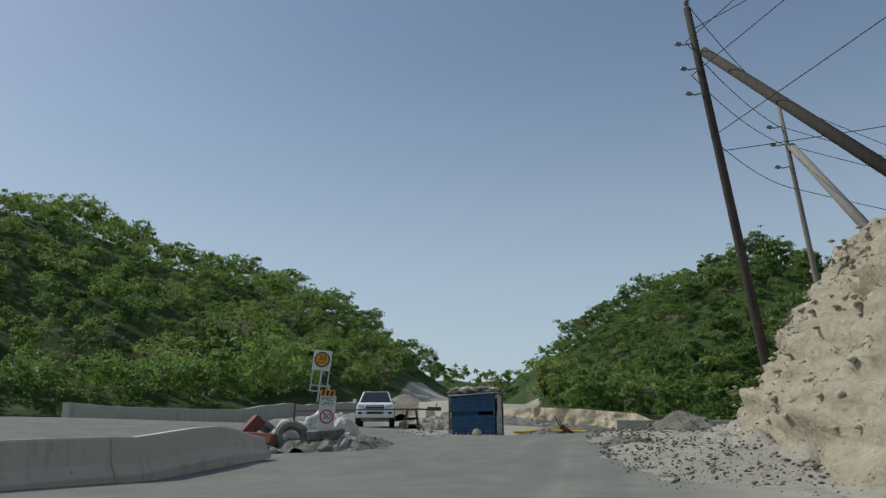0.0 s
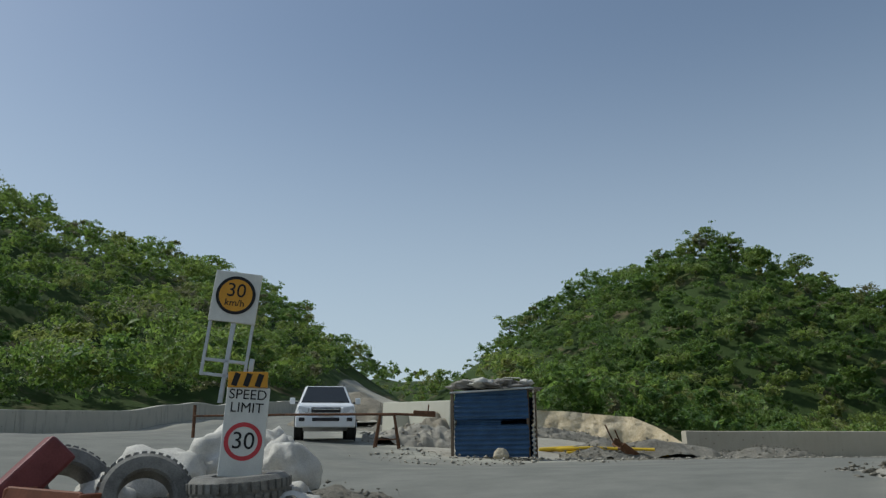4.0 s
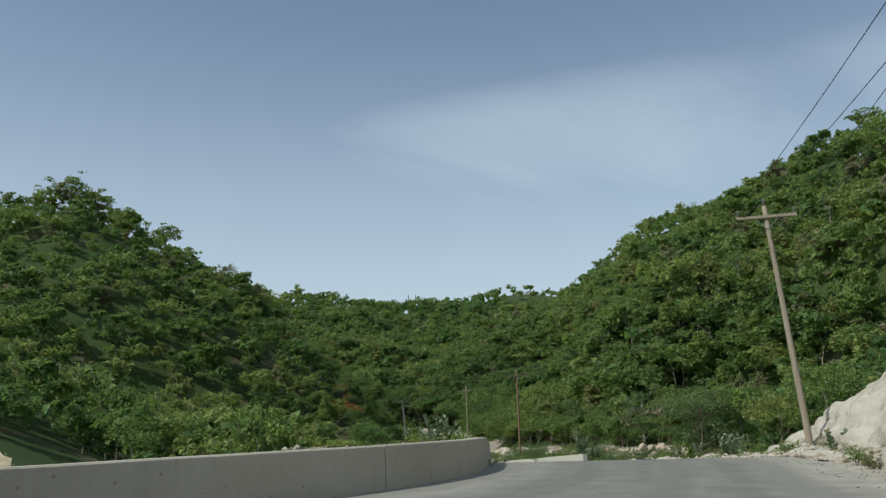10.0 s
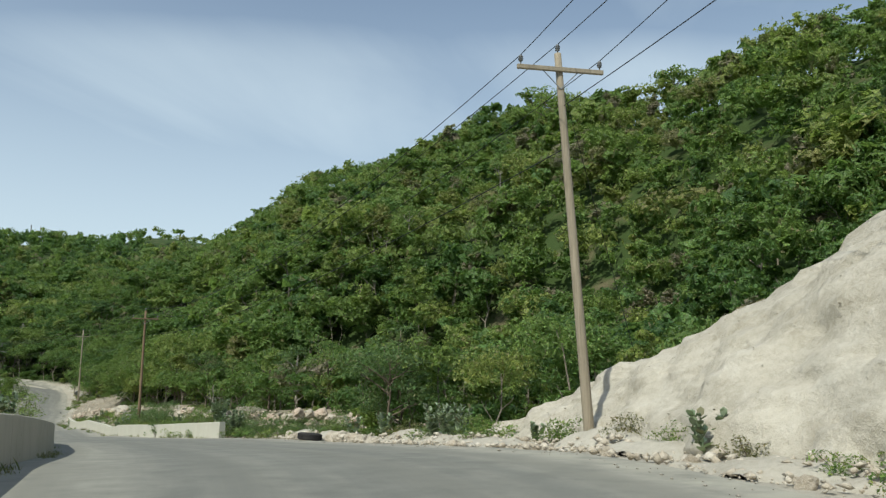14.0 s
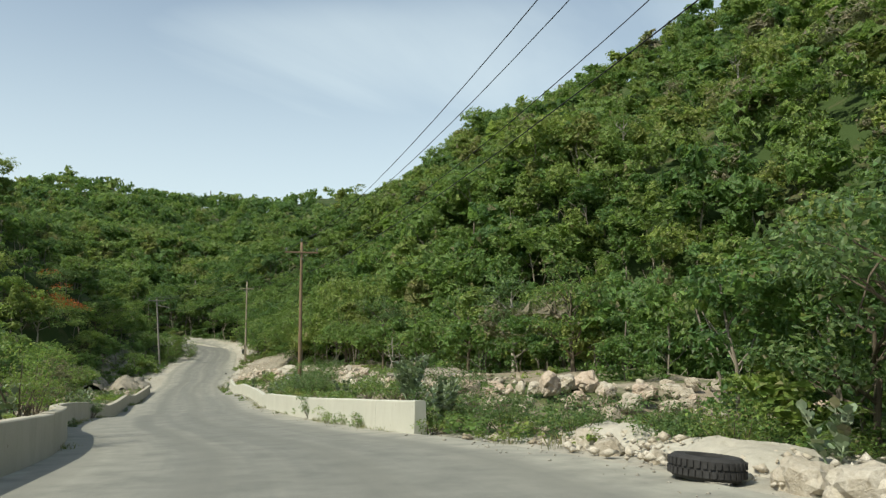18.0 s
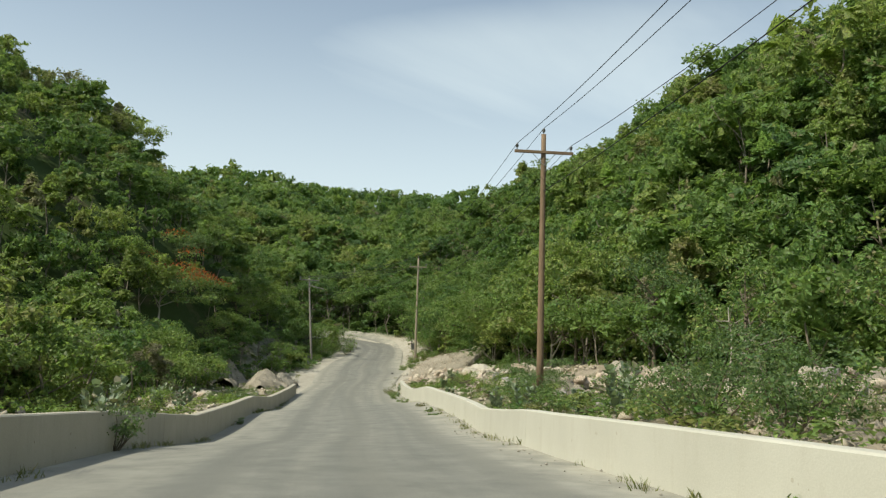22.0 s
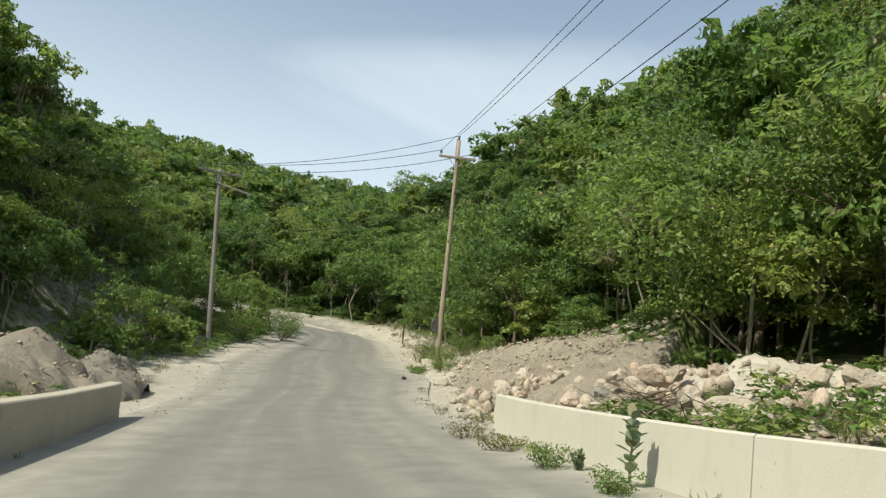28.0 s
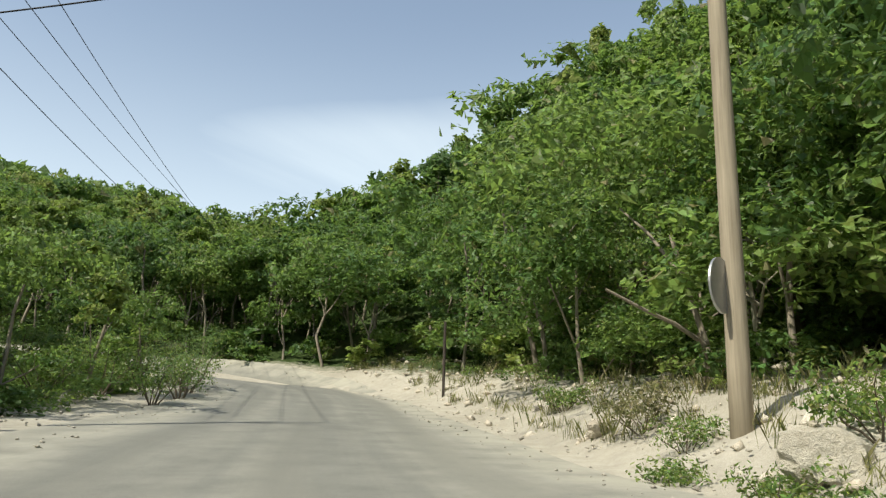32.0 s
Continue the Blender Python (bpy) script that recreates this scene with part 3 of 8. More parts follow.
LEFT_EDGE = [(7.4, 25.5), (12.5, 26.6), (16.5, 27.7), (20.0, 29.4), (23.0, 31.8), (26.6, 35.2), (31.2, 39.4), (35.9, 44.0), (40.4, 48.8), (45.6, 54.7), (50.0, 61.2), (53.2, 66.8), (62.3, 79.0), (70.4, 88.6), (78.2, 98.6), (88.5, 111.0), (95.0, 118.4)]
RIGHT_EDGE = [(8, -40), (7.6, -20), (7.6, -4), (8.2, 6), (11.0, 11.6), (16, 16.4), (22, 20.3), (28, 23.8), (33, 27.0), (38.5, 32.2), (43.5, 37.8), (48.2, 43.0), (51.4, 47.2), (54.5, 52.5), (59.5, 59.9), (67.8, 71.0), (77.4, 81.9), (85.8, 93.0), (93.2, 102.4), (100.0, 110.5), (105, 116.6), (110.5, 121.4), (114.6, 126.4), (119.6, 131.6), (125.2, 137.6), (130, 143.6), (132.8, 150), (132, 158.5), (127, 168), (119, 177)]
LEFT_FAR = [(95.0, 118.4), (99.6, 122.6), (105.4, 129.0), (112.4, 135.4), (118.6, 140.6), (123, 145.4), (124, 150), (122.8, 155.6), (118.6, 162), (111, 169)]


def drape(x, y, lift):
    return level(x, y) + lift


def strip(name, left, right, mat, across, lift, label, category):
    """A sheet between two edge lines, laid on the road level."""
    a, b = resample(left, 0.35), resample(right, 0.35)
    n = 260
    A = np.array([a[round(i * (len(a) - 1) / (n - 1))][:2] for i in range(n)])
    B = np.array([b[round(i * (len(b) - 1) / (n - 1))][:2] for i in range(n)])
    u = np.linspace(0, 1, across)
    P = A[:, None] * (1 - u[None, :, None]) + B[:, None] * u[None, :, None]
    Z = drape(P[..., 0], P[..., 1], lift)
    V = np.concatenate([P, Z[..., None]], -1).reshape(-1, 3)
    i = np.arange(n * across).reshape(n, across)
    F = np.stack([i[:-1, :-1], i[:-1, 1:], i[1:, 1:], i[1:, :-1]], -1).reshape(-1, 4)
    ob = mesh_obj(name, V, F, mat, smooth=True)
    uvl = ob.data.uv_layers.new(name="UVMap")
    uu = np.tile(u, n)
    uv = np.stack([uu, np.repeat(np.arange(n) / 10, across)], -1)[F.ravel()]
    uvl.data.foreach_set("uv", uv.astype(np.float32).ravel())
    return tagged(ob, label, category, kind="structure")


r_i = [i for i, p in enumerate(RIGHT_EDGE) if p[1] > 15][0]
strip("road", LEFT_EDGE[1:] + LEFT_FAR[1:], RIGHT_EDGE[r_i:], M["asphalt"], 22, 0.07, "dusty grey asphalt road with pale worn edges", "road")

# the wide junction: a sheet over all cells inside its outline
JUNCTION = [(-7, -45), (8.2, -45), (7.6, -4), (8.2, 6), (11, 11.6), (16, 16.2), (22, 20.3), (19, 28.2), (14, 26.6), (9.5, 23.8), (4.5, 18.3), (-0.5, 18.6), (-1.6, 22), (-3.4, 28), (-6, 40), (-9, 62), (-9, 100), (-17, 150), (-24, 150), (-15.5, 100), (-13.8, 62), (-14.6, 42), (-16.5, 31), (-18.6, 20.5), (-24, 14), (-40, 4), (-40, -10), (-12, -12)]


def inside(x, y, poly):
    c = np.zeros(np.shape(x), bool)
    for (ax, ay), (bx, by) in zip(poly, poly[1:] + poly[:1]):
        if ay == by:
            continue
        c ^= ((ay > y) != (by > y)) & (x < (bx - ax) * (y - ay) / (by - ay) + ax)
    return c


jx, jy = np.arange(-42, 24, 0.6), np.arange(-46, 150, 0.6)
JX, JY = np.meshgrid(jx, jy)
ji = np.arange(JX.size).reshape(JX.shape)
jq = np.stack([ji[:-1, :-1], ji[:-1, 1:], ji[1:, 1:], ji[1:, :-1]], -1).reshape(-1, 4)
keep = inside(JX[:-1, :-1] + 0.3, JY[:-1, :-1] + 0.3, JUNCTION).ravel()
jq = jq[keep]
used, inv = np.unique(jq, return_inverse=True)
JV = np.stack([JX.ravel()[used], JY.ravel()[used], drape(JX.ravel()[used], JY.ravel()[used], 0.045)], -1)
junction = mesh_obj("road_junction", JV, inv.reshape(jq.shape), M["asphalt"], smooth=True)
jd = np.full(len(JV), 1e9)
for (ax, ay), (bx, by) in zip(JUNCTION, JUNCTION[1:] + JUNCTION[:1]):
    dd, _, _ = seg_dist(JV[:, 0], JV[:, 1], [(ax, ay), (bx, by)])
    jd = np.minimum(jd, dd)
uvl = junction.data.uv_layers.new(name="UVMap")
ju = 0.5 + 0.5 * np.clip(1 - jd / 5.0, 0, 1)
uvl.data.foreach_set("uv", np.stack([ju, ju * 0], -1)[inv.ravel()].astype(np.float32).ravel())
tagged(junction, "wide dusty asphalt junction with gravelly edges", "road", kind="structure")


def wall(name, pts, high, thick, mat, label, panel=5.6, top=None, batter=0.06, lift=-0.25, gap=0.025, toppart=None, seed=1):
    """A parapet of cast panels along a line; pts runs with the road side on its right."""
    line = resample(pts, 0.3)
    root = empty(name, (line[0].x, line[0].y, float(level(line[0].x, line[0].y))))
    inv_ = root.matrix_world.inverted()
    per = max(2, round(panel / 0.3))
    rr = random.Random(seed)
    for k in range(0, len(line) - 2, per):
        seg = line[k:k + per + 1]
        if len(seg) < 3:
            continue
        bm = bmesh.new()
        rings = []
        dz = rr.uniform(-0.012, 0.012)
        for i, p in enumerate(seg):
            a, b = seg[max(i - 1, 0)], seg[min(i + 1, len(seg) - 1)]
            d = (b - a).normalized()
            nrm = Vector((d.y, -d.x, 0))
            q = p.copy()
            if i == len(seg) - 1:
                q = q - d * gap
            z0 = float(level(q.x, q.y))
            hh = high(q.x, q.y) if callable(high) else high
            prof = [(0.0 + batter, lift), (batter * 0.6, 0.3 * hh), (0.02, hh - 0.025), (-0.01, hh), (-thick + 0.01, hh), (-thick - 0.015, hh - 0.025), (-thick - batter, lift)]
            rings.append([bm.verts.new(inv_ @ Vector((*(q + nrm * o).xy, z0 + z + (dz if z > 0.2 else 0)))) for o, z in prof])
        m_ = len(rings[0])
        for r0, r1 in zip(rings, rings[1:]):
            for j in range(m_):
                bm.faces.new((r0[j], r1[j], r1[(j + 1) % m_], r0[(j + 1) % m_]))
        bm.faces.new(rings[0])
        bm.faces.new(rings[-1][::-1])
        part("wall_panel", bm, mat, root)
    return tagged(root, label, "wall", kind="structure")


# the left parapet's shade is partly in its darker concrete colour
wall("parapet_wall_left", LEFT_EDGE, 0.95, 0.3, M["wall_shaded_grey"], "concrete parapet wall, its shade put into a darker grey-beige, curving along the road", seed=3)
R0 = [(53.7, 51.1)] + [p for p in RIGHT_EDGE if 54 < p[0] < 101]
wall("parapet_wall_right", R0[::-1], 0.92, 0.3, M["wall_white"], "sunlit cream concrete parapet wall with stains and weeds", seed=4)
HIGHWAY_WALL = [(-18.6, 20.5), (-17.2, 28), (-15.2, 38), (-14.2, 46), (-13.6, 62), (-15.2, 100)]
wall("parapet_wall_far", HIGHWAY_WALL, 0.95, 0.3, M["jersey"], "grey concrete parapet along the new road below the wooded hill", seed=5)


# ---- rock banks beside the right edge ----
TOE = [(8.2, -34), (8.3, -20), (8.4, -8), (8.3, 1), (9.0, 7.4), (13.2, 12.6), (18, 16.4), (23, 19.8), (29.2, 23.0), (35.2, 26.6), (40.5, 30.4), (45.5, 34.8)]
TOPS = [(9, 4.5), (13, 4.0), (17, 5.0), (22, 9.0), (26, 8.4), (29.5, 6.8), (33, 4.9), (35.5, 3.6), (38, 2.6), (40.5, 1.9), (43, 1.0), (45.5, 0.2)]


def bank(name, s0, s1, mat, label, run, amp, seed, cell):
    line = [p for p in resample(TOE, 0.16)]
    line = line[int(s0 * len(line)):int(s1 * len(line)) + 1]
    n = len(line)
    P = np.array([p[:2] for p in line])
    D = np.gradient(P, axis=0)
    D = np.stack([np.convolve(np.pad(D[:, k], 12, mode="edge"), np.ones(25) / 25, "valid") for k in (0, 1)], -1)
    D /= np.linalg.norm(D, axis=1)[:, None]
    N = np.stack([D[:, 1], -D[:, 0]], -1)
    tops = np.interp(P[:, 0] if s0 > 0.3 else P[:, 1], [a for a, b in TOPS], [b for a, b in TOPS]) if s0 > 0.3 else np.interp(P[:, 1], [-34, 0, 5, 8.6, 12.6], [8.0, 7.5, 6.2, 4.6, 4.0])
    v = np.concatenate([np.linspace(0, 1, 84), 1 + np.linspace(0.06, 1, 16) ** 1.5])
    out = np.zeros((n, len(v), 3))
    for j, vv in enumerate(v):
        if vv <= 1:
            off = run * tops * vv ** 1.25
            z = tops * vv ** 0.92 - 0.25
        else:
            k = vv - 1
            off = run * tops + 22 * k
            z = tops * (1 - 0.9 * k) - 0.25 + 1.2 * np.sin(k * 3.1)
        xy = P + N * np.asarray(off)[:, None]
        out[:, j, :2] = xy
        out[:, j, 2] = level(P[:, 0], P[:, 1]) + z
    X, Y, Z = out[..., 0], out[..., 1], out[..., 2]
    d1 = fbm(X + seed, Y, Z, 0.32, 3) * 0.9 + fbm(X, Y + seed, Z, 1.1, 4) * 0.5 + fbm(X + 5, Y, Z + seed, 4.2, 2) * 0.16
    cells = np.abs(fbm(X, Y, Z + seed, cell, 3))
    d = (d1 + cells * 0.5 - 0.3) * amp
    fade = np.clip(v / 0.05, 0, 1)[None]
    out[..., 0] -= N[:, None, 0] * d * fade
    out[..., 1] -= N[:, None, 1] * d * fade
    out[..., 2] += 0.5 * d * fade
    i = np.arange(n * len(v)).reshape(n, len(v))
    F = np.stack([i[:-1, :-1], i[1:, :-1], i[1:, 1:], i[:-1, 1:]], -1).reshape(-1, 4)
    ob = mesh_obj(name, out.reshape(-1, 3), F, mat)
    return tagged(ob, label, "rock bank", kind="structure")


rock_bank = bank("rock_bank", 0.0, 0.54, M["cutrock"], "tan rough cut limestone bank with loose stones", 0.7, 0.62, 11, 1.7)
marl_bank = bank("marl_bank", 0.54, 1.0, M["marl"], "white chalky marl bank, freshly cut and crumbling", 0.85, 0.34, 23, 0.9)


def bank_stones(bank_ob, n, seed):
    """Broken stones standing out of a cut bank."""
    rng = np.random.default_rng(seed)
    co = np.empty(len(bank_ob.data.vertices) * 3, dtype=np.float32)
    bank_ob.data.vertices.foreach_get("co", co)
    co = co.reshape(-1, 3)[rng.integers(0, len(co) // 3, n)] + rng.normal(0, 0.05, (n, 3))
    return co

# ---- trees and forest ----
def sticks(paths, sides=5):
    """Tapered round branches from lists of (point, radius)."""
    Vs, Fs, n0 = [], [], 0
    for path in paths:
        P = np.array([p for p, r in path], float)
        R = np.array([r for p, r in path], float)
        D = np.gradient(P, axis=0)
        D /= np.linalg.norm(D, axis=1)[:, None] + 1e-9
        ref = np.array([0.31, 0.92, 0.22])
        A = np.cross(D, ref)
        A /= np.linalg.norm(A, axis=1)[:, None] + 1e-9
        B = np.cross(D, A)
        q = np.arange(sides) * 2 * math.pi / sides
        ring = P[:, None] + (A[:, None] * np.cos(q)[None, :, None] + B[:, None] * np.sin(q)[None, :, None]) * R[:, None, None]
        Vs.append(ring.reshape(-1, 3))
        i = np.arange(len(P) * sides).reshape(len(P), sides) + n0
        j = np.roll(i, -1, axis=1)
        Fs.append(np.stack([i[:-1], j[:-1], j[1:], i[1:]], -1).reshape(-1, 4))
        n0 += len(P) * sides
    return np.concatenate(Vs), np.concatenate(Fs)


def bent(rng, a, b, r0, r1, k=6, wob=0.08):
    a, b = np.array(a, float), np.array(b, float)
    ln = np.linalg.norm(b - a)
    off = np.cumsum(rng.normal(0, wob * ln / k, (k + 1, 3)), axis=0)
    t = np.linspace(0, 1, k + 1)[:, None]
    P = a + (b - a) * t + (off - off[:1]) - (off[-1:] - off[:1]) * t
    R = r0 + (r1 - r0) * t[:, 0]
    return [(p, r) for p, r in zip(P, R)]


def crown_template(rng, n, blobs, leaf, flat=0.75, aspect=1.0, quad=False, inner=0, out=0.85):
    """Loose leaves on the shells of several blobs in a crown about one unit across, its base at 0, and larger sprays of leaves inside it."""
    w_ = np.array([b[3] ** 2 for b in blobs])
    n += inner
    deep = np.arange(n) >= n - inner
    pick = rng.choice(len(blobs), n, p=w_ / w_.sum())
    B = np.array(blobs)[pick]
    u = rng.normal(size=(n, 3))
    u /= np.linalg.norm(u, axis=1)[:, None]
    u[:, 2] = np.where(u[:, 2] < -0.3, -u[:, 2] * 0.7, u[:, 2])
    r = B[:, 3] * rng.uniform(0.5, 1.12, n) ** 0.6 * (1 + 0.2 * fbm(u[:, 0] * 2 + pick, u[:, 1] * 2, u[:, 2] * 2, 1.0, 2))
    r = np.where(deep, r * rng.uniform(0.1, 0.6, n), r)
    c = B[:, :3] + u * r[:, None] * np.array([1, 1, flat])
    nrm = u * out + rng.normal(size=(n, 3)) * 0.5 + np.array([0, 0, 0.35])
    nrm /= np.linalg.norm(nrm, axis=1)[:, None]
    t = np.cross(nrm, rng.normal(size=(n, 3)))
    t /= np.linalg.norm(t, axis=1)[:, None]
    b = np.cross(nrm, t)
    s = (leaf * rng.uniform(0.5, 1.4, n) * np.where(deep, 2.6, 1.0))[:, None]
    if quad:
        V = np.stack([c - t * s, c + b * s * aspect * 0.5, c + t * s, c - b * s * aspect * 0.5], 1)
    else:
        V = np.stack([c - t * s, c + t * s * 0.9 + b * s * 0.25, c + b * s * 1.15 - nrm * s * 0.2], 1)
    return V


def blobs_for(rng, k, wide=0.5, tall=0.55, low=0.35):
    out = [(0, 0, low + tall * 0.45, wide * 0.6)]
    for i in range(k):
        a, q = rng.uniform(0, 6.283), rng.uniform(0.25, 1.0)
        z = low + tall * rng.uniform(0.05, 0.95)
        rr = wide * 0.66 * math.sqrt(max(0.05, 1 - ((z - low - tall * 0.4) / (tall * 0.75)) ** 2)) * q
        out.append((math.cos(a) * rr, math.sin(a) * rr, z, wide * rng.uniform(0.2, 0.4)))
    return out


def clumps(rng, blobs, k, r):
    """Breaks each blob of a crown into leaf clumps on its shell, with gaps between."""
    out = []
    for x, y, z, rad in blobs:
        for i in range(k):
            u = rng.normal(size=3)
            u /= np.linalg.norm(u)
            u[2] = abs(u[2]) if u[2] < -0.4 else u[2]
            q = rad * rng.uniform(0.5, 1.1)
            out.append((x + u[0] * q, y + u[1] * q, z + u[2] * q * 0.75, rad * r * rng.uniform(0.6, 1.4)))
    return out


trng = np.random.default_rng(21)
SHAPES = [(7, 0.5, 0.5, 0.36), (8, 0.58, 0.3, 0.58), (6, 0.4, 0.66, 0.3), (9, 0.58, 0.42, 0.34), (5, 0.46, 0.6, 0.24), (10, 0.66, 0.22, 0.66), (4, 0.36, 0.5, 0.45), (8, 0.5, 0.4, 0.5)]
# leaves, leaf length, inner sprays, clumps to a blob and their size
LODS = {"fine": (5600, 0.0108, 130, 12, 0.34), "hi": (2150, 0.0185, 90, 9, 0.34), "mid": (700, 0.03, 70, 6, 0.38), "far": (400, 0.037, 50, 4, 0.46), "hill": (420, 0.029, 44, 5, 0.42), "low": (190, 0.045, 34, 3, 0.52), "tiny": (50, 0.09, 10, 0, 0), "weed": (110, 0.055, 0, 0, 0)}
TEMPL = {nm_: [] for nm_ in LODS}
for k_, wd, tl, lw in SHAPES:
    bl = blobs_for(trng, k_, wd, tl, lw)
    for nm_, (n_, lf_, in_, cl_, cr_) in LODS.items():
        TEMPL[nm_].append(crown_template(trng, n_, clumps(trng, bl, cl_, cr_) if cl_ else bl, lf_, inner=in_))


def plant(points, size, lod, rng, stretch=(0.8, 1.25), tintbias=0.0):
    """Triangles of many crowns at points (n, 3), with heights size (n)."""
    Vs, Ts = [], []
    kind = rng.integers(0, len(SHAPES), len(points))
    # kinds of tree stand in loose groups: each shape leans to its own hue
    hue = np.array([0.36, 0.5, 0.25, 0.42, 0.3, 0.66, 0.82, 0.55])
    for k in range(len(SHAPES)):
        sel = np.nonzero(kind == k)[0]
        if not len(sel):
            continue
        T = TEMPL[lod][k]
        a = rng.uniform(0, 6.283, len(sel))
        sc = size[sel]
        sx = sc * rng.uniform(*stretch, len(sel))
        ca, sa = np.cos(a), np.sin(a)
        x = T[None, ..., 0] * sx[:, None, None]
        y = T[None, ..., 1] * sx[:, None, None]
        P = np.stack([x * ca[:, None, None] - y * sa[:, None, None], x * sa[:, None, None] + y * ca[:, None, None], T[None, ..., 2] * sc[:, None, None]], -1)
        P += points[sel][:, None, None, :]
        Vs.append(P.reshape(-1, 3))
        tn = np.clip(rng.normal(hue[k] + tintbias, 0.15, len(sel)) + 0.2 * fbm(points[sel][:, 0], points[sel][:, 1], 0, 0.03, 2), 0, 1)
        Ts.append(np.repeat(tn, T.shape[0] * 3))
    return np.concatenate(Vs), np.concatenate(Ts)


def trunks(name, pts, size, rng, label):
    """Thin bent trunks with a few limbs under many crowns, one mesh."""
    paths = []
    for (x, y, z), h in zip(pts, size):
        top = np.array([x + rng.normal(0, 0.07) * h, y + rng.normal(0, 0.07) * h, z + h * rng.uniform(0.62, 0.85)])
        path = bent(rng, (x, y, z - 0.2), top, 0.011 * h + 0.02, 0.006 * h, 5, 0.12)
        paths.append(path)
        for m in range(3):
            b = path[rng.integers(2, 5)][0]
            paths.append(bent(rng, b, b + np.array([*rng.uniform(-0.2, 0.2, 2), rng.uniform(0.1, 0.28)]) * h, 0.006 * h, 0.003 * h, 3, 0.14))
    V, F = sticks(paths, 4)
    return tagged(mesh_obj(name, V, F, M["trunk"], smooth=True), label, "tree trunks", kind="stuff")


def scatter(x0, x1, y0, y1, step, rng):
    X, Y = np.meshgrid(np.arange(x0, x1, step), np.arange(y0, y1, step))
    X = X + rng.uniform(-0.48, 0.48, X.shape) * step
    Y = Y + rng.uniform(-0.48, 0.48, Y.shape) * step
    return X.ravel(), Y.ravel()


def open_land(x, y):
    """True where no forest grows: roads, verges, rubble, banks, cuts."""
    d, side, along = seg_dist(x, y, ROAD_LINE)
    bare = d < np.where((x > 37) & (x < 57) & (side > 0), 11.0, np.interp(x, [112, 122], [8.5, 5.2]))
    dj = inside(x, y, JUNCTION)
    bare |= dj
    dt, st, _ = seg_dist(x, y, TOE)
    bare |= (st > 0) & (dt < 16) & (x < 42) & (y < 36)
    # rubble strip right of the right parapet
    dr, sr, ar = seg_dist(x, y, [(50, 44), (54.6, 52.4), (99.6, 110.8), (114, 125)])
    wide = np.interp(x, [48, 54, 66, 80, 100, 108, 116], [1.0, 3.5, 10.5, 11.5, 10, 8, 3.0])
    bare |= (sr > 0) & (dr < wide) & (x > 46) & (x < 117)
    # verge left of the left parapet
    dl, sl, al = seg_dist(x, y, LEFT_EDGE)
    bare |= (dl < np.interp(x, [20, 50, 80, 95], [3.0, 4.0, 6.0, 7.0])) & (x > 8)
    # open works round the junction
    bare |= (x > -20) & (x < 14) & (y > -50) & (y < 57)
    bare |= (x > -24) & (x < 2) & (y < 200) & (y > 60)
    bare |= (x < -15) & (x > -60) & (y < 36)
    bare |= (d < 5.0)
    bare |= np.hypot(x - 90.2, y - 131.6) < 5.0
    bare |= inside(x, y, [(55, 51), (62, 43.5), (68, 38.5), (72, 43), (66, 53), (60, 60)])
    # below the far road cuts
    for cut in ([(-36, 205), (-20, 224)], [(-12, 226), (8, 207)]):
        dc, sc_, ac_ = seg_dist(x, y, cut)
        bare |= dc < 7
    return bare


def forest(name, box_, step, lod, label, mask=None, size=(4.5, 7.5), mat="leaf", seed=1, tintbias=0.0, sink=0.12):
    rng = np.random.default_rng(seed)
    x, y = scatter(*box_, step, rng)
    ok = ~open_land(x, y)
    if mask is not None:
        ok &= mask(x, y)
    x, y = x[ok], y[ok]
    s = (size(x) * rng.uniform(0.75, 1.35, len(x)) if callable(size) else rng.uniform(*size, len(x))) * (1 + 0.25 * fbm(x, y, 0, 0.06, 2))
    z = height(x, y) - sink * s
    V, T = plant(np.stack([x, y, z], -1), s, lod, rng, tintbias=tintbias)
    if lod in ("fine", "hi", "mid"):
        trunks(name.replace("forest", "trunks"), np.stack([x, y, z], -1), s, rng, "thin pale and brown trunks and limbs among the forest crowns")
    ob = mesh_obj(name, V, np.arange(len(V)).reshape(-1, 3), M[mat], tint=T)
    return tagged(ob, label, "forest", kind="stuff")


def from_road(x, y):
    return seg_dist(x, y, ROAD_LINE)[0]


def right_side(x, y):
    return seg_dist(x, y, ROAD_LINE)[1] > 0


def before_ridge(x, y, pts, back):
    """Keeps only the slope that faces the road, and a strip behind the crest."""
    d, s, a = seg_dist(x, y, [(p[0], p[1]) for p in pts])
    return (s < 0) | (d < back)


rr_ = lambda x, y: right_side(x, y) & before_ridge(x, y, RIGHT_RIDGE, 9)
r_size = lambda x: np.interp(x, [40, 60, 95, 110, 130], [3.4, 4.8, 6.4, 9.0, 7.4])
l_size = lambda x: np.interp(x, [24, 40, 70, 85, 100, 115], [3.4, 5.0, 5.2, 4.8, 4.4, 3.4])
near_bend = lambda x, y: (x > 101) & (x < 128) & (from_road(x, y) < 14.5)
forest("forest_right_bend", (100, 130, 90, 150), 2.7, "fine", "dense leafy green trees close beside the road bend", lambda x, y: rr_(x, y) & near_bend(x, y), (6.0, 9.5), seed=22, sink=0.3)
forest("forest_right_near", (20, 200, -30, 240), 2.8, "hi", "dense green broadleaf forest at the foot of the steep slope", lambda x, y: ~near_bend(x, y) & rr_(x, y) & (from_road(x, y) < np.interp(x, [95, 105], [17, 20])) & (x > 40), r_size, seed=2)
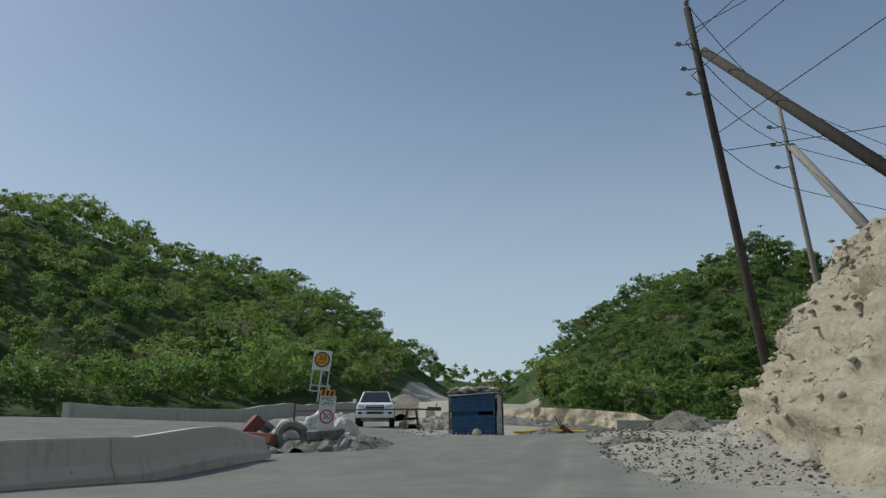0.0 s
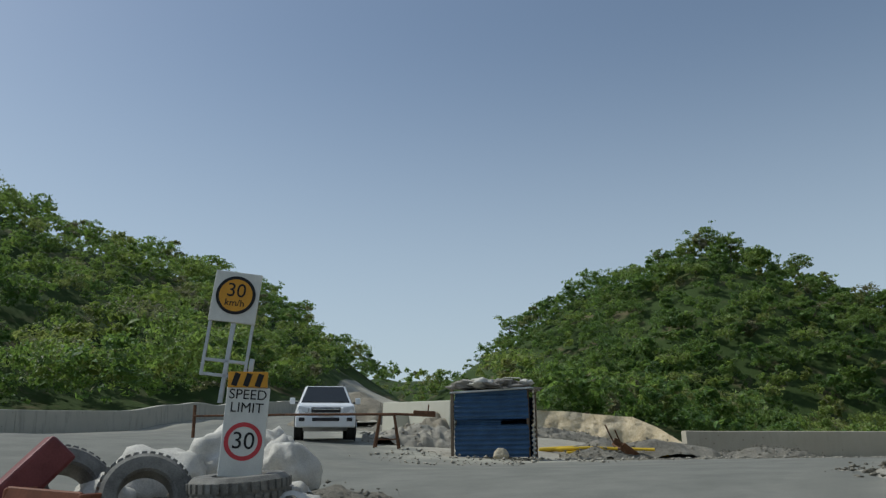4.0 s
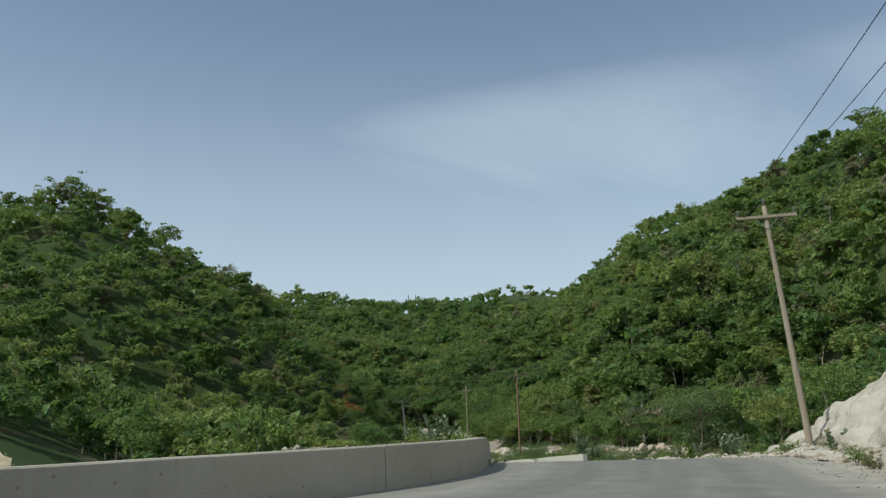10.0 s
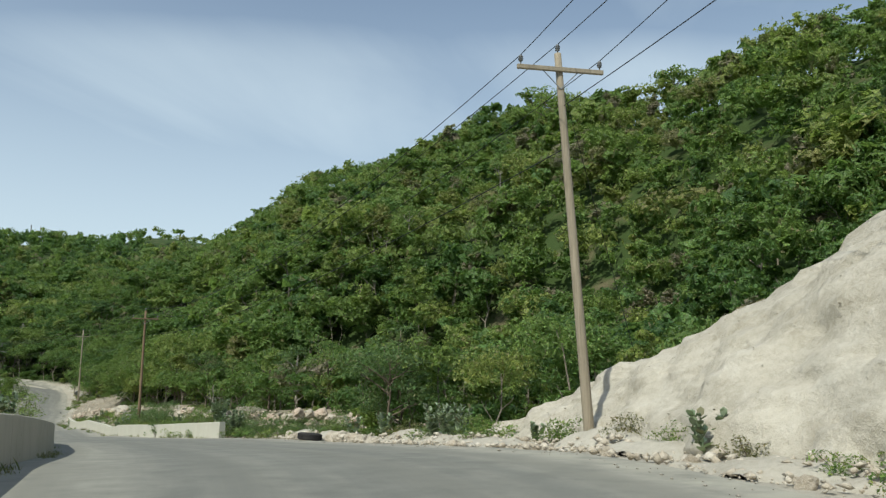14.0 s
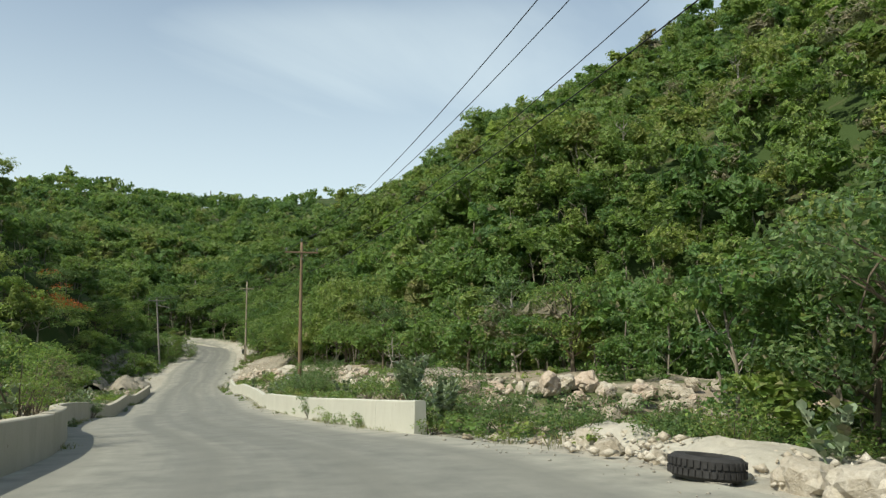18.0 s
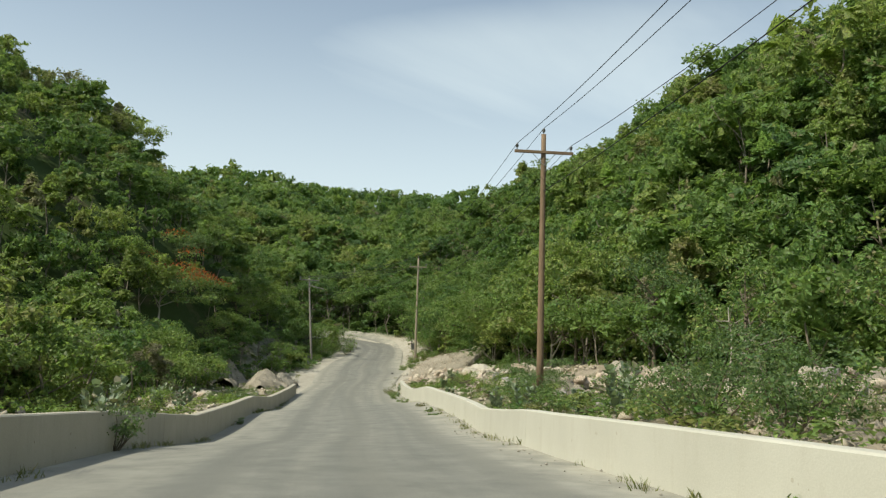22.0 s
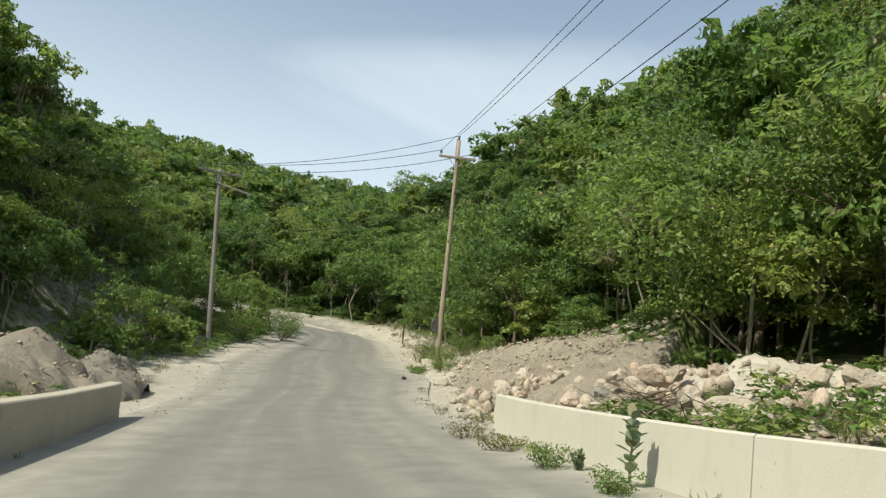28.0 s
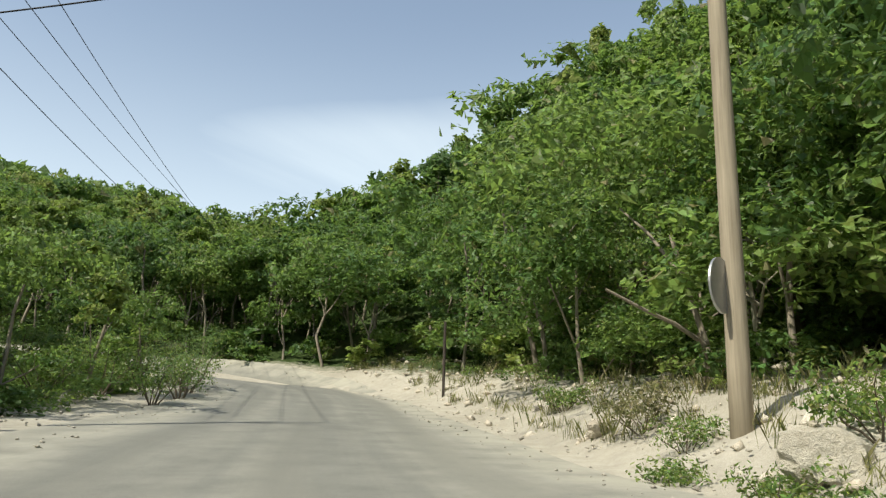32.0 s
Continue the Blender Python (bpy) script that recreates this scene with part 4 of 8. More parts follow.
forest("forest_right_foot", (20, 220, -30, 240), 3.1, "mid", "dense green broadleaf forest on the lower slope", lambda x, y: rr_(x, y) & (from_road(x, y) >= np.interp(x, [95, 105], [17, 20])) & (from_road(x, y) < 47) & (x > 30), r_size, seed=12)
forest("forest_right_slope", (30, 290, -60, 240), 3.7, "far", "dense green broadleaf forest covering the steep hillside", lambda x, y: rr_(x, y) & (from_road(x, y) >= 47) & (from_road(x, y) < 100), (4.6, 8.8), seed=3)
forest("forest_right_shelf", (45, 110, -10, 90), 3.3, "far", "low green trees filling the gaps on the hillside", lambda x, y: rr_(x, y) & (from_road(x, y) >= 30) & (from_road(x, y) < 62), (3.2, 5.0), seed=23, sink=0.3)
forest("forest_right_crest", (30, 330, -80, 280), 4.6, "low", "green forest on the crest of the hill", lambda x, y: rr_(x, y) & (from_road(x, y) >= 100), (5, 8.0), seed=4)
forest("forest_left_near", (10, 190, 28, 240), 2.9, "hi", "dense green roadside forest", lambda x, y: ~right_side(x, y) & (from_road(x, y) < 15) & (x > 50), l_size, seed=5)
forest("forest_left_foot", (10, 190, 28, 240), 3.2, "mid", "dense green forest behind the roadside trees", lambda x, y: ~right_side(x, y) & (from_road(x, y) >= 15) & (from_road(x, y) < 32) & (x > 24), l_size, seed=15)
forest("forest_centre_hill", (-12, 190, 40, 240), 3.4, "hill", "green forest covering the pointed hill", lambda x, y: (from_road(x, y) > 75) & ~right_side(x, y) & (from_road(x, y) >= 32) & ((x > 4) & ((y > 58) | (x > 22)) | (y > 205)), (4.2, 7.4), seed=6)
forest("forest_centre_foot", (-12, 190, 40, 240), 3.5, "far", "green forest on the lower slope of the pointed hill", lambda x, y: (from_road(x, y) <= 75) & ~right_side(x, y) & (from_road(x, y) >= 32) & ((x > 4) & ((y > 58) | (x > 22)) | (y > 205)), (4.2, 7.0), seed=16)
forest("forest_left_hill", (-150, -22, 60, 232), 4.2, "hill", "green forest covering the long hill", lambda x, y: before_ridge(x, y, LEFT[::-1], 14), (5, 8), seed=7)
shown = lambda x, y: (x > 150) & (x < 330) & (y < 372)
forest("forest_far_ridge", (-120, 560, 235, 540), 10.5, "tiny", "green forest on the distant ridge", lambda x, y: before_ridge(x, y, FAR[::-1], 20) & ~((x > -60) & (x < 130) & (y < 240)) & ~shown(x, y), (4.5, 8), seed=8)
forest("forest_far_knoll", (150, 330, 235, 372), 5.6, "tiny", "dark green forest on the knoll at the end of the valley", lambda x, y: before_ridge(x, y, FAR[::-1], 20) & shown(x, y), (5, 9), seed=18, tintbias=-0.15)
forest("forest_valley_end", (130, 260, 180, 330), 5.2, "low", "green forest closing the end of the valley", lambda x, y: (y > 190) & (from_road(x, y) > 6), (3.0, 5.5), seed=9)

def thicket(name, box_, step, label, mask, size, mat, seed, lod="low"):
    """A low layer of bushes under and before the trees."""
    rng = np.random.default_rng(seed)
    x, y = scatter(*box_, step, rng)
    ok = mask(x, y)
    x, y = x[ok], y[ok]
    s = rng.uniform(*size, len(x))
    z = np.where(from_road(x, y) < 18, level(x, y), height(x, y)) - 0.42 * s
    V, T = plant(np.stack([x, y, z], -1), s, lod, rng, (1.0, 1.6))
    ob = mesh_obj(name, V, np.arange(len(V)).reshape(-1, 3), M[mat], tint=T)
    return tagged(ob, label, "undergrowth", kind="stuff")


for nm_, lod_, lo_, hi_ in (("undergrowth_right", "far", 0, 19),):
    thicket(nm_, (46, 200, 10, 240), 2.6, "tangled green undergrowth beneath the hillside trees", lambda x, y: rr_(x, y) & (from_road(x, y) < hi_) & (from_road(x, y) >= lo_) & ~near_bend(x, y) & ~open_land(x, y), (1.6, 3.4), "leaf", 31, lod_)
for nm_, lod_, lo_, hi_ in (("undergrowth_left", "far", 0, 17),):
    thicket(nm_, (40, 190, 40, 240), 2.7, "tangled green undergrowth beneath the roadside trees", lambda x, y: ~right_side(x, y) & (from_road(x, y) < hi_) & (from_road(x, y) >= lo_) & ~open_land(x, y), (1.5, 3.0), "leaf", 32, lod_)
thicket("undergrowth_bend", (100, 130, 90, 150), 2.2, "tangled green undergrowth beneath the trees at the bend", lambda x, y: rr_(x, y) & near_bend(x, y) & ~open_land(x, y), (2.2, 4.6), "leaf", 33, "hi")

# ---- utility poles ----
def pole_bm(h, r0, r1, lean=(0, 0)):
    n = 9
    return tube([(lean[0] * i / n, lean[1] * i / n, -0.6 + (h + 0.6) * i / n) for i in range(n + 1)], [r0 + (r1 - r0) * i / n for i in range(n + 1)], 14)


def insulator(at, up=Vector((0, 0, 1))):
    bm = bmesh.new()
    prof = [(0.02, 0.0), (0.02, 0.09), (0.065, 0.10), (0.045, 0.14), (0.075, 0.15), (0.05, 0.2), (0.07, 0.21), (0.035, 0.27), (0.0, 0.28)]
    rings = []
    for r, z in prof[:-1]:
        rings.append([bm.verts.new(Vector(at) + Vector((r * math.cos(a), r * math.sin(a), z))) for a in (2 * math.pi * j / 10 for j in range(10))])
    for r0, r1 in zip(rings, rings[1:]):
        for j in range(10):
            bm.faces.new((r0[j], r0[(j + 1) % 10], r1[(j + 1) % 10], r1[j]))
    bm.faces.new(rings[-1])
    return bm


def utility_pole(x, y, z0, top, arm, arm_at, along, mat, label, r0=0.15, r1=0.1, lean=(0, 0), arm_mat=None):
    """along: the way the crossarm points, degrees from x."""
    root = empty("utility_pole", (x, y, z0))
    h = top - z0
    part("pole", pole_bm(h, r0, r1, lean), mat, root, smooth=True)
    ends = []
    if arm:
        c, s = math.cos(radians(along)), math.sin(radians(along))
        lx, ly = lean[0] * (arm_at - z0) / h, lean[1] * (arm_at - z0) / h
        za = arm_at - z0
        part("crossarm", box(arm, 0.1, 0.12, (lx + 0.12 * s, ly - 0.12 * c, za), (0, 0, along)), arm_mat or mat, root, bevel=0.012)
        for k in (-1, 1):
            q = (lx + 0.12 * s + c * k * (arm / 2 - 0.1), ly - 0.12 * c + s * k * (arm / 2 - 0.1), za + 0.06)
            part("insulator", insulator(q), M["insulator"], root, smooth=True)
            ends.append(Vector((x + q[0], y + q[1], z0 + q[2] + 0.27)))
            part("arm_brace", tube([(lx + 0.1 * s, ly - 0.1 * c, za - 0.55), (lx + 0.12 * s + c * k * 0.5, ly - 0.12 * c + s * k * 0.5, za - 0.05)], 0.014, 6), M["insulator"], root)
        q = (lean[0], lean[1], h)
        part("insulator", insulator(q), M["insulator"], root, smooth=True)
        ends.append(Vector((x + q[0], y + q[1], top + 0.27)))
    tagged(root, label, "utility pole", "utility poles along the road")
    return root, ends


def wire(a, b, sag, r=0.012, name="power_line"):
    n = 24
    a, b = Vector(a), Vector(b)
    pts = [a.lerp(b, i / n) - Vector((0, 0, sag * 4 * (i / n) * (1 - i / n))) for i in range(n + 1)]
    o = part(name, tube(pts, r, 5, False), M["cable"], None)
    return tagged(o, "thin black overhead power line strung between poles", "power line", "power lines")


p1, e1 = utility_pole(38.2, 28.1, -0.6, 10.1, 2.45, 9.6, -58, M["pole_pale"], "weathered pale wooden utility pole with a crossarm by the marl bank", 0.145, 0.095, lean=(-0.48, 0.6))
p2, e2 = utility_pole(80.15, 80.64, -2.2, 7.75, 2.5, 6.95, -40, M["pole_brown"], "brown wooden utility pole with a crossarm behind the rubble")
p3, e3 = utility_pole(116.0, 125.5, -3.2, 8.55, 2.0, 7.55, -45, M["pole_pale"], "tan wooden utility pole with a grey disc at the road bend")
p4, e4 = utility_pole(109.65, 136.1, -4.4, 6.1, 2.4, 5.9, -20, M["pole_grey"], "grey wooden utility pole with crossarms among roadside bushes", lean=(-0.52, 0.7))
p5, e5 = utility_pole(147.8, 176.0, 3.0, 12.7, 0.9, 11.9, -40, M["pole_grey"], "slim grey utility pole above the bushes", 0.13, 0.09)

# ---- the works round the junction ----
M.update({
    "car_white": plain("car_white", (0.75, 0.76, 0.77), 0.25, 0.03, spec=0.5, bump=0.02),
    "glass_dark": plain("tinted_glass", (0.015, 0.018, 0.02), 0.06, 0.05, spec=0.6, bump=0.0),
    "rubber": plain("tyre_rubber", (0.035, 0.034, 0.033), 0.85, 0.25, 5.0, bump=0.5),
    "rubber_dusty": plain("dusty_rubber", (0.17, 0.165, 0.15), 0.9, 0.3, 4.0, bump=0.5),
    "chrome": plain("chrome", (0.6, 0.6, 0.6), 0.25, 0.05, metal=1.0),
    "black_plastic": plain("black_plastic", (0.03, 0.03, 0.032), 0.55, 0.1),
    "lamp_glass": plain("lamp_glass", (0.55, 0.57, 0.6), 0.12, 0.1, spec=0.6, bump=0.0),
    "blue_zinc": plain("blue_painted_zinc", (0.035, 0.085, 0.17), 0.55, 0.22, 2.5, spec=0.4),
    "bare_zinc": plain("bare_zinc", (0.52, 0.53, 0.53), 0.42, 0.18, 3.0, metal=0.7),
    "tarp": plain("grey_tarpaulin", (0.2, 0.19, 0.17), 0.8, 0.3, 2.0, bump=0.4),
    "bag": plain("white_bulk_bag", (0.54, 0.52, 0.47), 0.8, 0.16, 3.5, bump=0.9),
    "sign_white": plain("sign_white", (0.62, 0.62, 0.58), 0.5, 0.08, 5.0),
    "sign_orange": plain("sign_orange", (0.62, 0.3, 0.03), 0.5, 0.08),
    "sign_red": plain("sign_red", (0.5, 0.05, 0.06), 0.5, 0.08),
    "sign_black": plain("sign_black", (0.012, 0.012, 0.012), 0.5, 0.05),
    "steel": plain("galvanised_steel", (0.42, 0.43, 0.44), 0.4, 0.1, metal=0.8),
    "rust": plain("rusty_steel", (0.13, 0.065, 0.035), 0.8, 0.3, 8.0),
    "red_plastic": plain("faded_red_plastic", (0.17, 0.05, 0.052), 0.55, 0.2, 4.0),
    "orange_plastic": plain("faded_orange_plastic", (0.21, 0.075, 0.038), 0.55, 0.2, 4.0),
    "yellow_pipe": plain("yellow_pipe", (0.62, 0.42, 0.03), 0.5, 0.12),
    "old_wood": woodmat("old_timber", (0.1, 0.075, 0.05), (0.22, 0.17, 0.12)),
})


def gz(x, y):
    return float(level(np.array([x]), np.array([y]))[0])


def lump(rx, ry, rz, seed, rough=0.35, freq=1.6, sub=3, flat=None):
    bm = bmesh.new()
    bmesh.ops.create_icosphere(bm, subdivisions=sub, radius=1.0)
    for v in bm.verts:
        q = v.co * freq + Vector((seed * 3.7, seed * 1.3, seed * 7.1))
        k = 1 + rough * (noise.noise(q) + 0.5 * noise.noise(q * 2.3) + 0.25 * noise.noise(q * 5.1))
        v.co = Vector((v.co.x * rx, v.co.y * ry, v.co.z * rz)) * k
        if flat is not None and v.co.z < -flat * rz:
            v.co.z = -flat * rz
    return bm


def lathe(profile, seg=28):
    bm = bmesh.new()
    rings = [[bm.verts.new((r * math.cos(a), r * math.sin(a), z)) for a in (2 * math.pi * j / seg for j in range(seg))] for r, z in profile]
    for r0, r1 in zip(rings, rings[1:] + rings[:1]):
        for j in range(seg):
            bm.faces.new((r0[j], r0[(j + 1) % seg], r1[(j + 1) % seg], r1[j]))
    return bm


def tyre_bm(R, w, rim):
    """A tyre lying flat, its base at 0, with tread lugs."""
    bm = lathe([(rim, 0.12 * w), (rim + 0.02, 0.0), (R * 0.9, 0.0), (R, 0.14 * w), (R, 0.86 * w), (R * 0.9, w), (rim + 0.02, w), (rim, 0.88 * w)], 40)
    out = [bm]
    for j in range(36):
        a = 2 * math.pi * j / 36
        for z in (0.3 * w, 0.7 * w):
            out.append(box(0.05, R * 0.11, 0.3 * w, (math.cos(a + z) * R, math.sin(a + z) * R, z), (0, 0, math.degrees(a + z))))
    return joined(*out)


def text_bm(body, size, at, rot, depth=0.002):
    cu = bpy.data.curves.new("t", "FONT")
    cu.body, cu.size, cu.align_x, cu.align_y, cu.extrude = body, size, "CENTER", "CENTER", depth
    ob = bpy.data.objects.new("t", cu)
    me = bpy.data.meshes.new_from_object(ob)
    bm = bmesh.new()
    bm.from_mesh(me)
    bm.transform(pose(*at, *rot))
    bpy.data.objects.remove(ob)
    bpy.data.meshes.remove(me)
    bpy.data.curves.remove(cu)
    return bm


def disc_bm(r0, r1, at, depth=0.004, seg=40):
    """A ring, or a disc for r0 = 0, facing -y."""
    bm = lathe([(max(r0, 0.0005), 0), (r1, 0), (r1, depth), (max(r0, 0.0005), depth)], seg)
    bm.transform(pose(*at, 90, 0, 0))
    return bm


# pickup truck waiting at the boom
def loft(stations):
    """A closed body through cross-sections (y, half width low, half width high, z low, z high)."""
    bm = bmesh.new()
    rings = []
    for y, w0, w1, z0, z1 in stations:
        zm = z0 + (z1 - z0) * 0.62
        rings.append([bm.verts.new(p) for p in ((-w0, y, z0), (-max(w0, w1), y, zm), (-w1 * 0.985, y, z1 - 0.04), (-w1 + 0.1, y, z1), (w1 - 0.1, y, z1), (w1 * 0.985, y, z1 - 0.04), (max(w0, w1), y, zm), (w0, y, z0))])
    for a, b in zip(rings, rings[1:]):
        for j in range(8):
            bm.faces.new((a[j], b[j], b[(j + 1) % 8], a[(j + 1) % 8]))
    bm.faces.new(rings[0])
    bm.faces.new(rings[-1][::-1])
    bmesh.ops.recalc_face_normals(bm, faces=bm.faces[:])
    return bm


def pickup(x, y, rz):
    root = empty("pickup_truck", (x, y, gz(x, y) + 0.05), rz)
    W = M["car_white"]
    part("body", loft([(-2.58, 0.78, 0.8, 0.42, 0.86), (-2.5, 0.86, 0.86, 0.36, 0.98), (-2.2, 0.9, 0.86, 0.36, 1.06), (-1.7, 0.92, 0.87, 0.36, 1.11), (-1.2, 0.92, 0.88, 0.36, 1.15), (1.0, 0.92, 0.9, 0.36, 1.13), (2.5, 0.92, 0.9, 0.4, 1.12), (2.6, 0.88, 0.86, 0.44, 1.08)]), W, root, bevel=0.02)
    cab = bmesh.new()
    lo = [(-0.84, -1.22, 1.1), (0.84, -1.22, 1.1), (0.86, 1.0, 1.1), (-0.86, 1.0, 1.1)]
    hi = [(-0.64, -0.4, 1.74), (0.64, -0.4, 1.74), (0.66, 0.72, 1.76), (-0.66, 0.72, 1.76)]
    vv = [cab.verts.new(p) for p in lo + hi]
    for f in ((3, 2, 1, 0), (4, 5, 6, 7), (0, 1, 5, 4), (1, 2, 6, 5), (2, 3, 7, 6), (3, 0, 4, 7)):
        cab.faces.new([vv[i] for i in f])
    part("cabin", cab, W, root, bevel=0.05)

    def pane(name, a, b, c, d, off, mat, inset=0.07):
        pts = [Vector(p) for p in (a, b, c, d)]
        mid = sum(pts, Vector()) / 4
        n = (pts[1] - pts[0]).cross(pts[3] - pts[0]).normalized()
        pts = [p + (mid - p).normalized() * inset for p in pts]
        bm = bmesh.new()
        f0 = [bm.verts.new(p + n * off) for p in pts]
        f1 = [bm.verts.new(p + n * (off - 0.03)) for p in pts]
        bm.faces.new(f0)
        bm.faces.new(f1[::-1])
        for i in range(4):
            bm.faces.new((f0[i], f1[i], f1[(i + 1) % 4], f0[(i + 1) % 4]))
        return part(name, bm, mat, root)

    pane("windscreen", lo[0], lo[1], hi[1], hi[0], 0.012, M["glass_dark"], 0.09)
    pane("side_window", lo[1], lo[2], hi[2], hi[1], 0.012, M["glass_dark"], 0.14)
    pane("side_window", lo[3], lo[0], hi[0], hi[3], 0.012, M["glass_dark"], 0.14)
    pane("rear_window", lo[2], lo[3], hi[3], hi[2], 0.012, M["glass_dark"], 0.12)
    part("front_bumper", box(1.76, 0.2, 0.34, (0, -2.56, 0.5)), W, root, bevel=0.05)
    part("grille", box(0.86, 0.06, 0.15, (0, -2.6, 0.84)), M["black_plastic"], root, bevel=0.015)
    part("grille_bar", box(0.8, 0.03, 0.03, (0, -2.64, 0.86)), M["chrome"], root, bevel=0.008)
    part("lower_grille", box(0.8, 0.05, 0.1, (0, -2.66, 0.56)), M["black_plastic"], root, bevel=0.015)
    for k in (-1, 1):
        part("headlight", box(0.34, 0.1, 0.17, (k * 0.66, -2.54, 0.86), (0, k * -9, k * 14)), M["lamp_glass"], root, bevel=0.03)
        part("fog_lamp", box(0.17, 0.05, 0.11, (k * 0.7, -2.655, 0.56)), M["black_plastic"], root, bevel=0.02)
        mir = part("wing_mirror", box(0.17, 0.1, 0.2, (k * 1.03, -0.92, 1.22)), W, root, bevel=0.035)
        part("mirror_arm", box(0.12, 0.05, 0.05, (k * 0.92, -0.92, 1.16)), M["black_plastic"], mir)
        for yy in (-1.72, 1.5):
            wh = part("wheel", tyre_wheel(k, yy), M["rubber"], root)
            rim = lathe([(0.02, 0), (0.2, 0.0), (0.22, 0.02), (0.22, 0.05), (0.02, 0.05)], 20)
            rim.transform(pose(k * 0.9, yy, 0.37, 0, 90, 0))
            part("rim", rim, M["chrome"], wh)
        for yy in (-1.72, 1.5):
            part("wheel_arch", arch_bm(k, yy), M["black_plastic"], root)
    part("number_plate", box(0.46, 0.015, 0.11, (0, -2.675, 0.7)), M["sign_white"], root)
    part("number_bar", box(0.36, 0.006, 0.05, (0, -2.685, 0.7)), M["sign_black"], root)
    part("roof_rail", box(0.03, 0.9, 0.03, (0.6, 0.15, 1.79)), M["black_plastic"], root)
    part("aerial", tube([(0, -0.35, 1.74), (0, -0.3, 1.9)], 0.006, 5), M["black_plastic"], root)
    for k in (-1, 1):
        part("wiper", tube([(k * 0.1, -1.2, 1.16), (k * 0.55, -1.12, 1.2)], 0.01, 5), M["black_plastic"], root)
    return tagged(root, "white pickup truck waiting behind the boom barrier", "pickup truck")


def tyre_wheel(k, yy):
    bm = lathe([(0.2, 0.02), (0.22, 0.0), (0.34, 0.0), (0.37, 0.05), (0.37, 0.2), (0.34, 0.25), (0.22, 0.25), (0.2, 0.23)], 28)
    bm.transform(pose(k * 0.8 - 0.125, yy, 0.37, 0, 90, 0))
    return bm


def arch_bm(k, yy):
    b = lathe([(0.38, 0), (0.46, 0), (0.46, 0.04), (0.38, 0.04)], 24)
    b.transform(pose(k * 0.905 - 0.02, yy, 0.42, 0, 90, 0))
    return b


pickup(-4.55, 24.6, 11)

# boom barrier on its stand
zb = gz(-2.1, 20.8)
boom = empty("boom_barrier", (-2.1, 20.8, zb))
part("boom", tube([(-5.6, 0.35, 0.98), (-3, 0.2, 0.99), (0.3, -0.02, 0.97), (1.15, -0.1, 0.92)], [0.03, 0.034, 0.038, 0.04], 10), M["rust"], boom, "long thin rusty pipe")
part("counterweight", box(0.62, 0.14, 0.16, (1.05, -0.09, 0.97), (0, 3, -4)), M["rust"], boom, bevel=0.02)
part("weight_rod", tube([(1.15, -0.1, 1.0), (1.17, -0.1, 1.22)], 0.02, 6), M["rust"], boom)
tagged(boom, "long rusty boom barrier pole with a block counterweight", "boom barrier")
stand = empty("boom_stand", (-2.1, 20.8, zb))
for sx in (-1, 1):
    for sy in (-1, 1):
        part("leg", tube([(sx * 0.34, sy * 0.26, 0.02), (sx * 0.2, sy * 0.1, 0.93)], 0.03, 6), M["rust"], stand)
    part("stretcher", tube([(sx * 0.3, -0.2, 0.3), (sx * 0.3, 0.2, 0.3)], 0.02, 6), M["rust"], stand)
part("crossbar", tube([(-0.3, -0.2, 0.28), (0.3, -0.2, 0.28)], 0.02, 6), M["rust"], stand)
part("top_plate", box(0.5, 0.3, 0.03, (0, 0, 0.945)), M["rust"], stand, bevel=0.006)
tagged(stand, "rusty steel trestle stand under the boom", "stand")
post = part("boom_post", tube([(-7.7, 21.2, gz(-7.7, 21.2) - 0.3), (-7.7, 21.2, gz(-7.7, 21.2) + 0.96)], 0.05, 8), M["rust"])
tagged(post, "short rusty post holding the far end of the boom", "post")


# the blue zinc hut
def corrugated(w, h, pitch=0.125, amp=0.022, along_x=False, ragged=0.0, seed=0):
    """A sheet in the xz plane, ribs running along x."""
    n = max(6, int(h / pitch * 8))
    rr = random.Random(seed)
    bm = bmesh.new()
    cols = 9
    front, back = [], []
    jut = [rr.uniform(-ragged, ragged) for _ in range(int(h / pitch) + 3)]
    for i in range(n + 1):
        z = h * i / n
        y = amp * math.sin(2 * math.pi * z / pitch)
        e = jut[int(z / pitch / 2)]
        rowf, rowb = [], []
        for c in range(cols):
            u = c / (cols - 1)
            x = -w / 2 + w * u + (e if c == cols - 1 else 0) - (e if c == 0 else 0)
            dent = 0.012 * noise.noise(Vector((x * 2.1 + seed, z * 1.7, seed)))
            rowf.append(bm.verts.new((x, y + dent, z)))
            rowb.append(bm.verts.new((x, y + dent + 0.004, z)))
        front.append(rowf)
        back.append(rowb)
    for i in range(n):
        for c in range(cols - 1):
            bm.faces.new((front[i][c], front[i][c + 1], front[i + 1][c + 1], front[i + 1][c]))
            bm.faces.new((back[i][c + 1], back[i][c], back[i + 1][c], back[i + 1][c + 1]))
    return bm


hx, hy = 0.78, 19.62
hut = empty("zinc_hut", (hx, hy, gz(hx, hy) + 0.02), -14)


def moved(bm, x, y, z, rx=0, ry=0, rz=0):
    bm.transform(pose(x, y, z, rx, ry, rz))
    return bm


